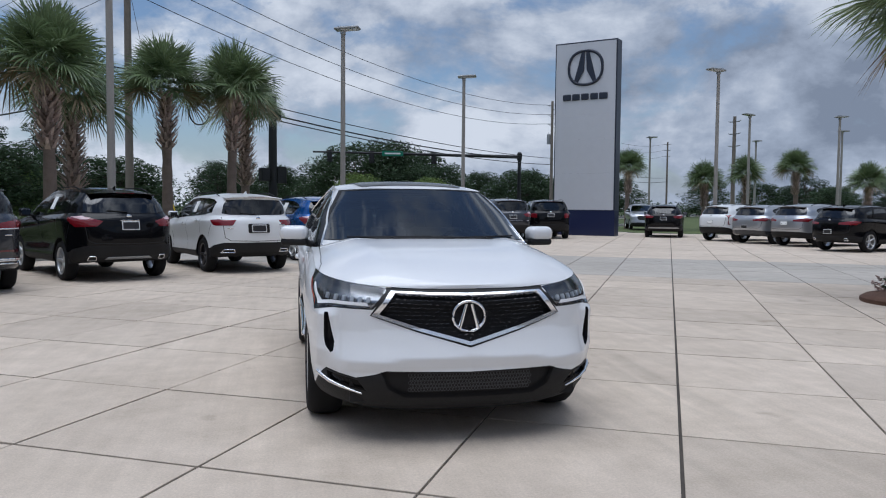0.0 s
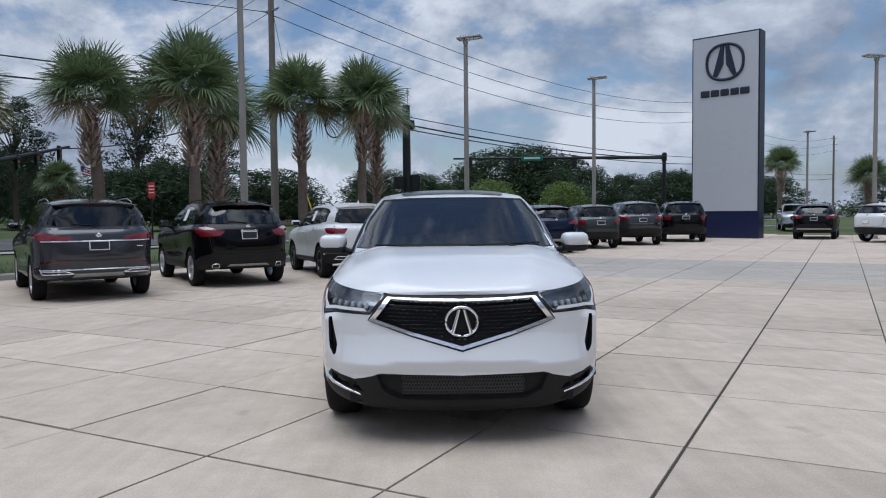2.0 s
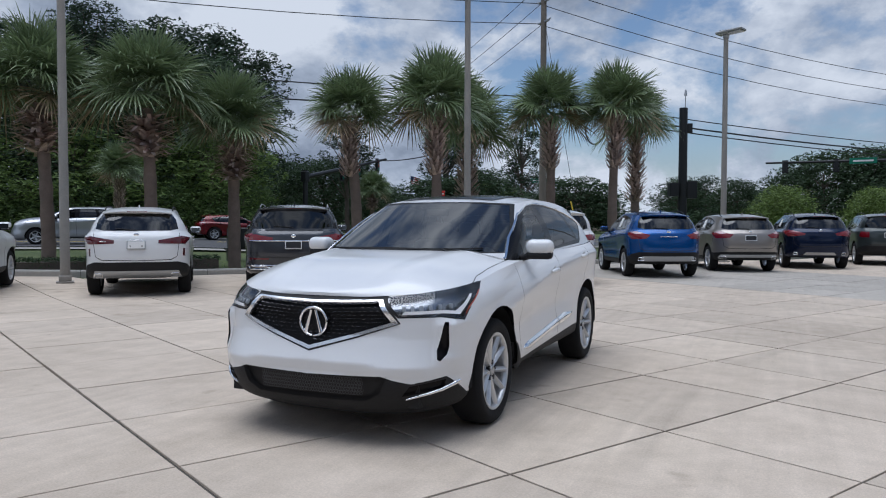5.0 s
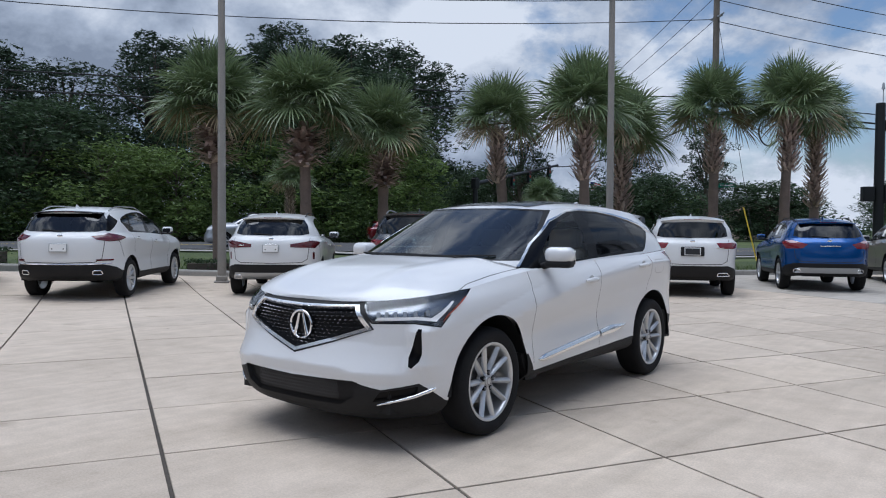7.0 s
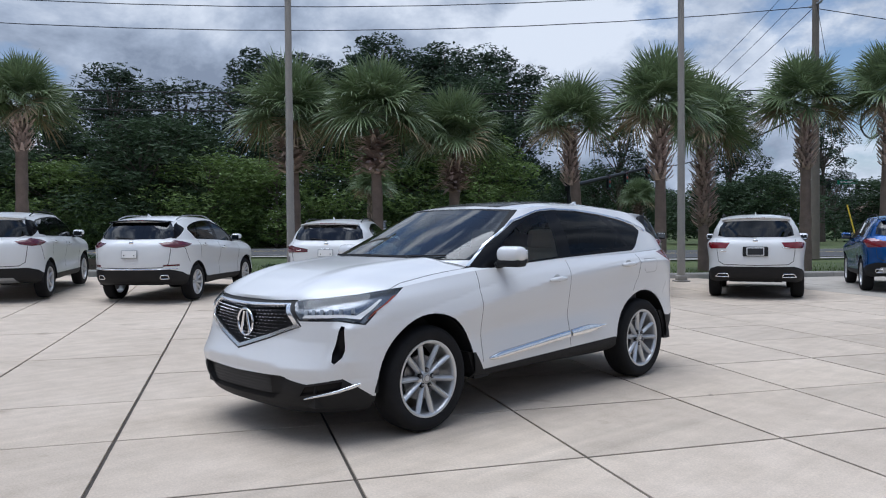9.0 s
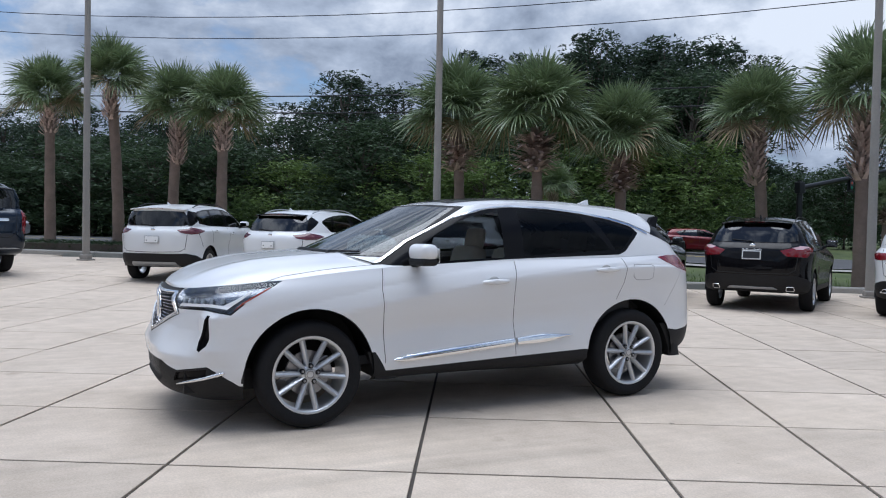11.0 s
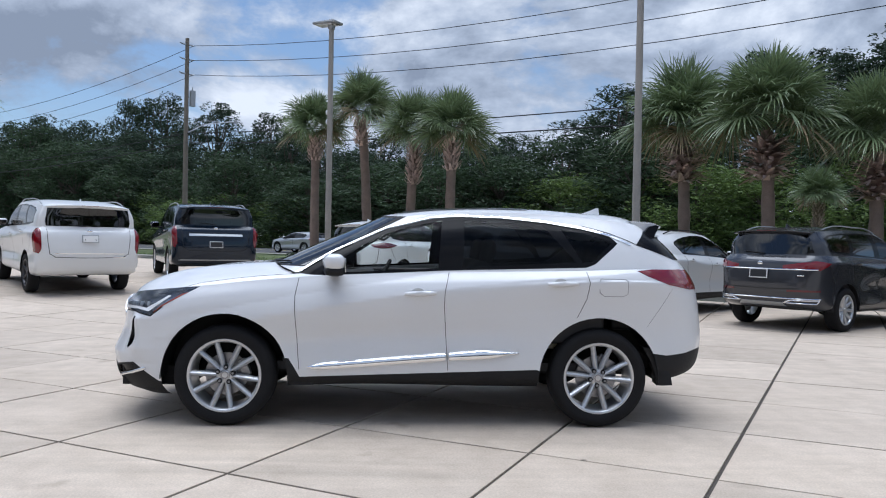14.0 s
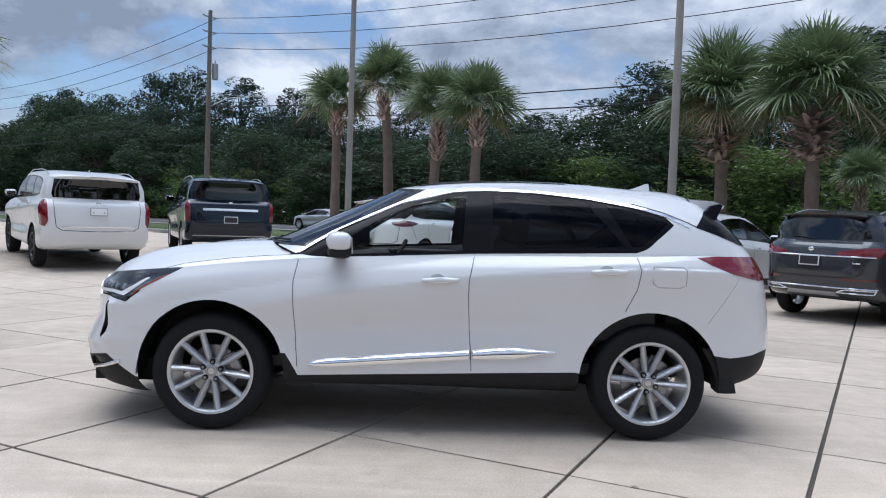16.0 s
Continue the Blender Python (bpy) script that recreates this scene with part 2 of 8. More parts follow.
def bm_cyl(bm, p0, p1, r0, r1=None, n=12, caps=True):
    p0, p1 = Vector(p0), Vector(p1)
    d = p1 - p0
    q = d.to_track_quat("Z", "Y").to_matrix().to_4x4()
    m = Matrix.Translation((p0 + p1) / 2) @ q
    return bmesh.ops.create_cone(bm, cap_ends=caps, segments=n, radius1=r0, radius2=r0 if r1 is None else r1, depth=d.length, matrix=m)


def bm_lathe(bm, profile, n, m=None):
    """Profile of (radius, along) turned about the local x axis."""
    m = m or Matrix()
    rows = []
    for r, a in profile:
        rows.append([bm.verts.new(m @ Vector((a, r * math.cos(2 * math.pi * k / n), r * math.sin(2 * math.pi * k / n)))) for k in range(n)])
    for i in range(len(rows) - 1):
        for k in range(n):
            bm.faces.new((rows[i][k], rows[i + 1][k], rows[i + 1][(k + 1) % n], rows[i][(k + 1) % n]))


def bm_sweep(bm, pts, r, n=8, closed=False):
    """A tube of radius r (number or list) along points."""
    pts = [Vector(p) for p in pts]
    rows = []
    for i, p in enumerate(pts):
        a = pts[i - 1] if (i > 0 or closed) else p
        b = pts[(i + 1) % len(pts)] if (i < len(pts) - 1 or closed) else p
        q = (b - a).to_track_quat("Z", "Y")
        rr = r[i] if isinstance(r, (list, tuple)) else r
        rows.append([bm.verts.new(p + q @ Vector((rr * math.cos(2 * math.pi * k / n), rr * math.sin(2 * math.pi * k / n), 0))) for k in range(n)])
    for i in range(len(rows) - (0 if closed else 1)):
        a, b = rows[i], rows[(i + 1) % len(rows)]
        for k in range(n):
            bm.faces.new((a[k], a[(k + 1) % n], b[(k + 1) % n], b[k]))
    if not closed:
        bm.faces.new(rows[0][::-1])
        bm.faces.new(rows[-1])


def curve(pts):
    """A smooth function through (x, y) points."""
    xs, ys = np.array(pts, float).T
    g = np.gradient(ys, xs)

    def f(x):
        x = np.clip(x, xs[0], xs[-1])
        i = np.clip(np.searchsorted(xs, x) - 1, 0, len(xs) - 2)
        h = xs[i + 1] - xs[i]
        u = (x - xs[i]) / h
        return (ys[i] * (1 + 2 * u) + g[i] * h * u) * (1 - u) ** 2 + (ys[i + 1] * (3 - 2 * u) - g[i + 1] * h * (1 - u)) * u * u
    return f


# ---- car bodies: lofts through level rings, cut into panels ----
SF, SR = 0.36, 0.70


def ring(lv, s):
    """Half outline of one level, front centre to rear centre."""
    yf, yr, w, ya, yb, nf, nr, zf, wf = lv
    s = np.asarray(s, float)
    u = np.clip(s / SF, 0, 1) * np.pi / 2
    v = np.clip((1 - s) / (1 - SR), 0, 1) * np.pi / 2
    fy = ya - (ya - yf) * np.maximum(np.cos(u), 0) ** (2 / nf)
    ry = yb + (yr - yb) * np.maximum(np.cos(v), 0) ** (2 / nr)
    my = ya + (yb - ya) * (s - SF) / (SR - SF)
    y = np.where(s < SF, fy, np.where(s > SR, ry, my))
    x = w * np.where(s < SF, np.sin(u) ** (2 / nf), np.where(s > SR, np.sin(v) ** (2 / nr), 1.0)) * wf(y)
    return np.stack([x, y, zf(y)], -1)


def loft(levels):
    k = len(levels)

    def P(st):
        st = np.atleast_2d(np.asarray(st, float))
        s, t = np.clip(st[:, 0], 0, 1), np.clip(st[:, 1], 0, 1) * (k - 1)
        R = np.stack([ring(lv, s) for lv in levels])
        D = np.gradient(R, axis=0)
        i = np.clip(np.floor(t).astype(int), 0, k - 2)
        u = (t - i)[:, None]
        n = np.arange(len(s))
        a, b, da, db = R[i, n], R[i + 1, n], D[i, n], D[i + 1, n]
        return (a * (1 + 2 * u) + da * u) * (1 - u) ** 2 + (b * (3 - 2 * u) - db * (1 - u)) * u * u
    return P


def normals_of(P, st):
    e = 2e-3
    st = np.asarray(st, float)
    a = P(np.clip(st + [e, 0], 0, 1)) - P(np.clip(st - [e, 0], 0, 1))
    b = P(np.clip(st + [0, e], 0, 1)) - P(np.clip(st - [0, e], 0, 1))
    n = np.cross(a, b)
    n /= np.maximum(np.linalg.norm(n, axis=1), 1e-9)[:, None]
    return n


class Skin:
    """A loft with the way back from side, front and rear views to its own (s, t)."""

    def __init__(self, levels, ns=240, nts=90, crease=None):
        base = loft(levels)
        self.P = (lambda st: crease(base(st))) if crease else base
        s, t = np.meshgrid(np.linspace(0, 1, ns), np.linspace(0, 1, nts), indexing="ij")
        self.st = np.stack([s.ravel(), t.ravel()], 1)
        self.xyz = self.P(self.st)
        self.du, self.dv = 1 / (ns - 1), 1 / (nts - 1)

    def find(self, pts):
        """pts: ('s', y, z), ('f', x, z), ('r', x, z) or ('p', s, t)."""
        n = len(pts)
        Q = np.zeros((n, 2))
        col = np.array([1 if g == "s" else 0 for g, _, _ in pts])
        A, B = np.array([float(q[1]) for q in pts]), np.array([float(q[2]) for q in pts])
        free = np.array([g == "p" for g, _, _ in pts])
        fr, re = np.array([g == "f" for g, _, _ in pts]), np.array([g == "r" for g, _, _ in pts])
        ax, az = self.xyz[:, :2].T, self.xyz[:, 2]
        for i in range(n):
            if free[i]:
                Q[i] = A[i], B[i]
                continue
            dd = (ax[col[i]] - A[i]) ** 2 + (az - B[i]) ** 2
            if fr[i]:
                dd = dd + (self.st[:, 0] > .42) * 9
            if re[i]:
                dd = dd + (self.st[:, 0] < .62) * 9
            Q[i] = self.st[np.argmin(dd)]
        h = np.array([self.du, self.dv])
        g = np.stack(np.meshgrid(np.linspace(-1, 1, 9), np.linspace(-1, 1, 9), indexing="ij"), -1).reshape(-1, 2)
        for _ in range(2):
            G = np.clip(Q[:, None, :] + g[None] * h, 0, 1)
            p = self.P(G.reshape(-1, 2)).reshape(n, len(g), 3)
            v = np.where(col[:, None] == 1, p[:, :, 1], p[:, :, 0])
            dd = (v - A[:, None]) ** 2 + (p[:, :, 2] - B[:, None]) ** 2
            dd += (fr[:, None] & (G[:, :, 0] > .42)) * 9.0 + (re[:, None] & (G[:, :, 0] < .62)) * 9.0
            best = G[np.arange(n), dd.argmin(axis=1)]
            Q = np.where(free[:, None], Q, best)
            h = h / 4
        return Q

    def poly(self, pts, step=0.05, close=True):
        """Corner points in views, refined along the straight lines of the view they share."""
        full = []
        n = len(pts)
        for i in range(n if close else n - 1):
            a, b = pts[i], pts[(i + 1) % n]
            full.append(a)
            if a[0] == b[0] and a[0] != "p":
                k = int(math.hypot(b[1] - a[1], b[2] - a[2]) / step)
                full += [(a[0], a[1] + (b[1] - a[1]) * j / (k + 1), a[2] + (b[2] - a[2]) * j / (k + 1)) for j in range(1, k + 1)]
            elif a[0] == b[0]:
                full += [("p", a[1] + (b[1] - a[1]) * j / 12, a[2] + (b[2] - a[2]) * j / 12) for j in range(1, 12)]
        if not close:
            full.append(pts[-1])
        return self.find(full)

    def strip(self, line, w):
        """A closed polygon of width w metres along a polyline of (s, t)."""
        line = np.asarray(line, float)
        e = 1e-3
        p = self.P(line)
        ds = np.linalg.norm(self.P(np.clip(line + [e, 0], 0, 1)) - self.P(np.clip(line - [e, 0], 0, 1)), axis=1) / (2 * e) + 1e-6
        dt = np.linalg.norm(self.P(np.clip(line + [0, e], 0, 1)) - self.P(np.clip(line - [0, e], 0, 1)), axis=1) / (2 * e) + 1e-6
        m = line * np.stack([ds, dt], 1)
        d = np.gradient(line, axis=0) * np.stack([ds, dt], 1)
        d /= np.maximum(np.linalg.norm(d, axis=1), 1e-9)[:, None]
        nrm = np.stack([-d[:, 1] / ds, d[:, 0] / dt], 1) * w / 2
        return np.clip(np.concatenate([line + nrm, (line - nrm)[::-1]]), 0, 1)


def inside(poly, pts):
    x, y = pts[:, 0], pts[:, 1]
    px, py = poly[:, 0], poly[:, 1]
    r = np.zeros(len(pts), bool)
    j = len(poly) - 1
    for i in range(len(poly)):
        hit = ((py[i] > y) != (py[j] > y)) & (x < (px[j] - px[i]) * (y - py[i]) / (py[j] - py[i] + 1e-12) + px[i])
        r ^= hit
        j = i
    return r


def cut(skin, regions, ns, nts, t0=0.0, t1=1.0, s0=0.0, s1=1.0):
    """Split the skin into named regions: (name, polygon in s, t), the first that holds a face wins; the rest is 'body'."""
    from mathutils import geometry
    A = np.array([4.0, 1.0])
    s = np.linspace(s0, s1, ns)
    t = np.linspace(t0, t1, nts)
    grid = np.stack(np.meshgrid(s, t, indexing="ij"), -1).reshape(-1, 2)
    verts = [tuple(p) for p in grid * A]
    edges = []
    ij = lambda i, j: i * nts + j
    edges += [(ij(i, 0), ij(i + 1, 0)) for i in range(ns - 1)] + [(ij(i, nts - 1), ij(i + 1, nts - 1)) for i in range(ns - 1)]
    edges += [(ij(0, j), ij(0, j + 1)) for j in range(nts - 1)] + [(ij(ns - 1, j), ij(ns - 1, j + 1)) for j in range(nts - 1)]
    for _, poly in regions:
        b = len(verts)
        q = np.stack([np.clip(poly[:, 0], s0, s1), np.clip(poly[:, 1], t0, t1)], 1) * A
        verts += [tuple(p) for p in q]
        edges += [(b + i, b + (i + 1) % len(q)) for i in range(len(q))]
    V, _, F, _, _, _ = geometry.delaunay_2d_cdt([Vector(v) for v in verts], edges, [], 0, 1e-6)
    V = np.array([tuple(v) for v in V]) / A
    F = np.array([tuple(f) for f in F if len(f) == 3])
    c = V[F].mean(axis=1)
    e1, e2 = V[F[:, 1]] - V[F[:, 0]], V[F[:, 2]] - V[F[:, 0]]
    ok = np.abs(e1[:, 0] * e2[:, 1] - e1[:, 1] * e2[:, 0]) > 1e-9
    left = ok.copy()
    out = {}
    for name, poly in regions:
        m = inside(poly, c) & left
        left &= ~m
        out[name] = np.concatenate([out[name], F[m]]) if name in out else F[m]
    out["body"] = F[left]
    return V, out


def panel(name, skin, V, F, material, parent, off=0.0, th=0.0, mode="sym", label=""):
    """A panel of the skin as a mesh: mode 'sym' both halves in one, 'pair' one object a side."""
    if not len(F):
        return []
    used, inv = np.unique(F, return_inverse=True)
    F = inv.reshape(-1, 3)
    st = V[used]
    nr = normals_of(skin.P, st)
    p = skin.P(st) + nr * off
    k = len(p)
    faces = [tuple(f) for f in F]
    c = p[F]
    fn = np.cross(c[:, 1] - c[:, 0], c[:, 2] - c[:, 0])
    if (fn * nr[F[:, 0]]).sum() < 0:
        faces = [f[::-1] for f in faces]
    nn = nr
    if off < -.012 and not th:
        seen = {(a, b) for f in faces for a, b in ((f[0], f[1]), (f[1], f[2]), (f[2], f[0]))}
        rim = [e for e in seen if (e[1], e[0]) not in seen]
        rim = [e for e in rim if not (abs(st[e[0]][0]) < 1e-6 and abs(st[e[1]][0]) < 1e-6)]
        idx = sorted({i for e in rim for i in e})
        at = {i: k + j for j, i in enumerate(idx)}
        p = np.concatenate([p, p[idx] - nr[idx] * off])
        nn = np.concatenate([nr, nr[idx]])
        faces = faces + [(b, a, at[a], at[b]) for a, b in rim]
    if th:
        seen = set()
        for f in faces:
            for a, b in ((f[0], f[1]), (f[1], f[2]), (f[2], f[0])):
                seen.add((a, b))
        rim = [e for e in seen if (e[1], e[0]) not in seen]
        edge = np.zeros_like(p)
        for a, b in rim:
            o = np.cross(p[b] - p[a], nr[a])
            o /= max(np.linalg.norm(o), 1e-9)
            edge[a] += o
            edge[b] += o
        edge /= np.maximum(np.linalg.norm(edge, axis=1), 1e-9)[:, None]
        # outer skin, inner skin, and a rim with vertices of its own
        nn = np.concatenate([nr, -nr, edge + nr * .3, edge])
        p = np.concatenate([p, p - nr * th, p, p - nr * th])
        faces = faces + [(f[2] + k, f[1] + k, f[0] + k) for f in faces] + [(b + 2 * k, a + 2 * k, a + 3 * k, b + 3 * k) for a, b in rim]
        used2, inv2 = np.unique(np.concatenate([np.array(f) for f in faces]), return_inverse=True)
        remap = {int(o): i for i, o in enumerate(used2)}
        faces = [tuple(remap[int(i)] for i in f) for f in faces]
        p, nn = p[used2], nn[used2]
        nn = nn / np.maximum(np.linalg.norm(nn, axis=1), 1e-9)[:, None]
    M = np.array([-1.0, 1, 1])
    if mode == "sym":
        n = len(p)
        p = np.concatenate([p, p * M])
        faces = faces + [tuple(i + n for i in f[::-1]) for f in faces]
        if nn is not None:
            nn = np.concatenate([nn, nn * M])
        return [from_arrays(name, p, faces, material, parent, label, True, nn)]
    res = [from_arrays(name, p, faces, material, parent, label, True, nn)]
    if mode == "one":
        return res
    res.append(from_arrays(name, p * M, [f[::-1] for f in faces], material, parent, label, True, None if nn is None else nn * M))
    return res


def bm_tyre(bm, r, rim, w, x):
    h = w / 2
    bm_lathe(bm, [(rim, x - h * .8), (rim + .01, x - h * .92), ((r + rim) / 2, x - h), (r - .025, x - h * .93), (r - .006, x - h * .72), (r, x - h * .3),
                  (r, x + h * .3), (r - .006, x + h * .72), (r - .025, x + h * .93), ((r + rim) / 2, x + h), (rim + .01, x + h * .92), (rim, x + h * .8)], 40)


def make_wheel(parent, x, y, r, rim, w, spokes, mats, side, fine=False, dark=False):
    """A wheel whose outer face looks along the side's x; hub at (x, y, r)."""
    tyre_m, rim_m, disc_m = mats
    wh = new("wheel")
    wh.parent = parent
    wh.location = (x, y, r)
    wh.rotation_euler = (radians(13 * (1 + y)), 0, 0 if side > 0 else math.pi)
    bm = bmesh.new()
    bm_tyre(bm, r, rim, w, -w / 2 + 0.0)
    tyre = part("tyre", bm, tyre_m, wh)
    bm = bmesh.new()
    f = -0.012
    bm_lathe(bm, [(rim + .004, f - .008), (rim + .004, f), (rim - .006, f + .002), (rim - .018, f - .006), (rim - .024, f - .03), (rim - .03, f - .16), (rim - .03, -w * .9)], 48)
    for k in range(spokes):
        a = 2 * math.pi * k / spokes + (0.0 if not fine else (0.035 if k % 2 else -0.035))
        wid = 0.0275 if fine else 0.034
        ro = rim - .012
        rows = []
        for rr, ww, dx, dep in ((.04, wid * (.5 if fine else .75), f - .035, .03), (.10, wid * (.72 if fine else .95), f - .028, .03), (.16, wid * .8, f - .018, .026), (ro, wid * .74, f - .006, .022)):
            c, s_ = math.cos(a), math.sin(a)
            tv = Vector((0, -s_, c))
            cv = Vector((0, c, s_)) * rr
            rows.append([bm.verts.new(cv + tv * ww + Vector((dx - dep, 0, 0))), bm.verts.new(cv + tv * ww * .75 + Vector((dx - .006, 0, 0))), bm.verts.new(cv + Vector((dx + .004, 0, 0))),
                         bm.verts.new(cv - tv * ww * .75 + Vector((dx - .006, 0, 0))), bm.verts.new(cv - tv * ww + Vector((dx - dep, 0, 0)))])
        for i in range(3):
            for j in range(4):
                bm.faces.new((rows[i][j], rows[i][j + 1], rows[i + 1][j + 1], rows[i + 1][j]))
    bm_lathe(bm, [(.076, f - .075), (.07, f - .05), (.055, f - .034), (.04, f - .032)], 24)
    bmesh.ops.recalc_face_normals(bm, faces=bm.faces)
    rm = part("rim", bm, rim_m, wh)
    bm = bmesh.new()
    bm_lathe(bm, [(.0, f - .022), (.03, f - .022), (.034, f - .026), (.036, f - .035), (.06, f - .04)], 20)
    cap = part("hub_cap", bm, rim_m, wh)
    if fine:
        bm = bmesh.new()
        bm_lathe(bm, [(.02, f - .0205), (.024, f - .0195), (.028, f - .0205)], 20)
        part("emblem", bm, disc_m, cap, "small round wheel emblem")
        for k in range(5):
            a = 2 * math.pi * k / 5 + .31
            bm = bmesh.new()
            o = Matrix.Translation((0, .057 * math.cos(a), .057 * math.sin(a)))
            bm_lathe(bm, [(.0, f - .02), (.008, f - .02), (.0105, f - .024), (.0105, f - .045)], 8, o)
            nut = part("lug_nut", bm, disc_m, wh)
            bm = bmesh.new()
            bm_lathe(bm, [(.010, f - .0335), (.0165, f - .0265), (.0175, f - .029), (.0175, f - .05)], 10, o)
            part("lug_pocket", bm, M_BLACK, nut)
    bm = bmesh.new()
    bm_lathe(bm, [(.06, f - .09), (.155, f - .09), (.155, f - .112), (.06, f - .112)], 32)
    if fine:
        bm_box(bm, f - .1, .12, .06, .05, .07, .13, Matrix.Rotation(.45, 4, "X"), .01)
    part("brake_disc", bm, disc_m, wh)
    return wh


def shifted(pts, kx, ky, kz):
    return [(g, a * (ky if g == "s" else kx if g in "fr" else 1), b * (kz if g != "p" else 1)) for g, a, b in pts]


def cap_mesh(name, lv, zc, y0, y1, p, material, parent, q0=-1.0, q1=1.0, rows=40, cols=28, lift=0.0, label="", back=None, ridge=0.0):
    """A domed sheet (hood, roof) spanned by a level ring between two stations; q0, q1: its edges as shares of the half width, numbers or functions of y;
    back: a function of x that ends the sheet at the rear."""
    s = np.linspace(0, 1, 1500)
    r = ring(lv, s)
    keep = (r[:, 1] >= y0 - 1e-6) & (r[:, 1] <= y1 + 1e-6)
    r = r[keep]
    d = np.concatenate([[0], np.cumsum(np.linalg.norm(np.diff(r, axis=0), axis=1))])
    k = np.linspace(0, d[-1], rows)
    r = np.stack([np.interp(k, d, r[:, i]) for i in range(3)], 1)
    u = np.linspace(-1, 1, cols)
    u = (np.sign(u) * (1 - (1 - np.abs(u)) ** 1.4) + 1) / 2
    V = []
    for x, y, z in r:
        c = float(zc(y))
        a, b = q0(y) if callable(q0) else q0, q1(y) if callable(q1) else q1
        for q in a + (b - a) * u:
            yy = y if back is None else min(y, back(q * x))
            fold = ridge * max(0.0, 1 - abs(abs(q * x) - .44 - .12 * (y + 2.2)) / .15) * min(1.0, max(0.0, (y + 2.27) / .3))
            V.append((q * x, yy, z + (c - z) * (1 - abs(q) ** p) + lift + fold))
    V = np.array(V)
    F = [(i * cols + j, i * cols + j + 1, (i + 1) * cols + j + 1, (i + 1) * cols + j) for i in range(rows - 1) for j in range(cols - 1)]
    ob = from_arrays(name, V, F, material, parent, label)
    me = ob.data
    if sum(pl.normal.z for pl in me.polygons) < 0:
        me.flip_normals()
    return ob


def arch(y, z, r, n=26, low=0.0):
    pts = [("s", y + r * math.cos(a), z + r * math.sin(a)) for a in np.linspace(-.45, math.pi + .45, n)]
    return [("s", y + r * .98, low)] + pts + [("s", y - r * .98, low)]


def main_crease(p, chin):
    """Shoulder line and hollow lower doors, and a folded bumper chin."""
    x, y, z = p[:, 0], p[:, 1], p[:, 2]
    q = p.copy()
    zc = .545 - .05 * np.abs(x)
    up, dn = np.clip(1 - (z - zc) / .17, 0, 1), np.clip(1 - (zc - z) / .075, 0, 1)
    front = np.clip((-1.9 - y) / .25, 0, 1) * np.clip((.84 - np.abs(x)) / .1, 0, 1)
    q[:, 1] -= .03 * chin * np.where(z > zc, up, dn) * front
    # crest that stands proud outside the corner vents
    ax = np.abs(x)
    crest = np.clip(np.minimum((ax - .76) / .115, (.94 - ax) / .06), 0, 1) * np.clip(np.minimum((z - .45) / .10, (.84 - z) / .07), 0, 1)
    q[:, 1] -= .085 * chin * crest * np.clip((-1.7 - y) / .1, 0, 1)
    side = np.clip((np.abs(x) - .72) / .08, 0, 1) * np.clip((2.0 - np.abs(y)) / .3, 0, 1)
    zs = .99 + .145 * y - .025 * y * y if chin else .985 + .045 * y
    line = np.where(z > zs, np.clip(1 - (z - zs) / .12, 0, 1), np.clip(1 - (zs - z) / .22, 0, 1))
    arch_ = np.clip((np.minimum(np.abs(y + 1.40), np.abs(y - 1.34)) - .42) / .45, 0, 1)
    hollow = .65 * np.exp(-((z - .68 - .03 * y) / .085) ** 2) * arch_
    q[:, 0] += np.sign(x) * side * ((.022 if chin else .015) * line - .02 * hollow)
    return q


def loose_panels(skin, V, F):
    """The parts of the body that gaps and other panels separate."""
    root_of = {}

    def top(i):
        while root_of[i] != i:
            root_of[i] = root_of[root_of[i]]
            i = root_of[i]
        return i
    F = np.asarray(F)
    key = {}
    ids = np.empty(len(V), int)
    for i in np.unique(F):
        ids[i] = key.setdefault((round(float(V[i][0]), 5), round(float(V[i][1]), 5)), int(i))
    for f in F:
        for i in f:
            root_of.setdefault(int(ids[i]), int(ids[i]))
        a = top(int(ids[f[0]]))
        for i in f[1:]:
            root_of[top(int(ids[i]))] = a
    groups = {}
    for f in F:
        groups.setdefault(top(int(ids[f[0]])), []).append(f)
    out = []
    for g in groups.values():
        g = np.array(g)
        p = skin.P(V[np.unique(g)])
        mid = np.abs(p[:, 0]).min() < .02
        y = p[:, 1].mean()
        name = ("tailgate" if y > 1 else "body_shell") if mid else ("front_fender" if y < -.6 else "quarter_panel" if y > .9 else "body_panel")
        out.append((g, name, "sym" if mid else "pair"))
    return out


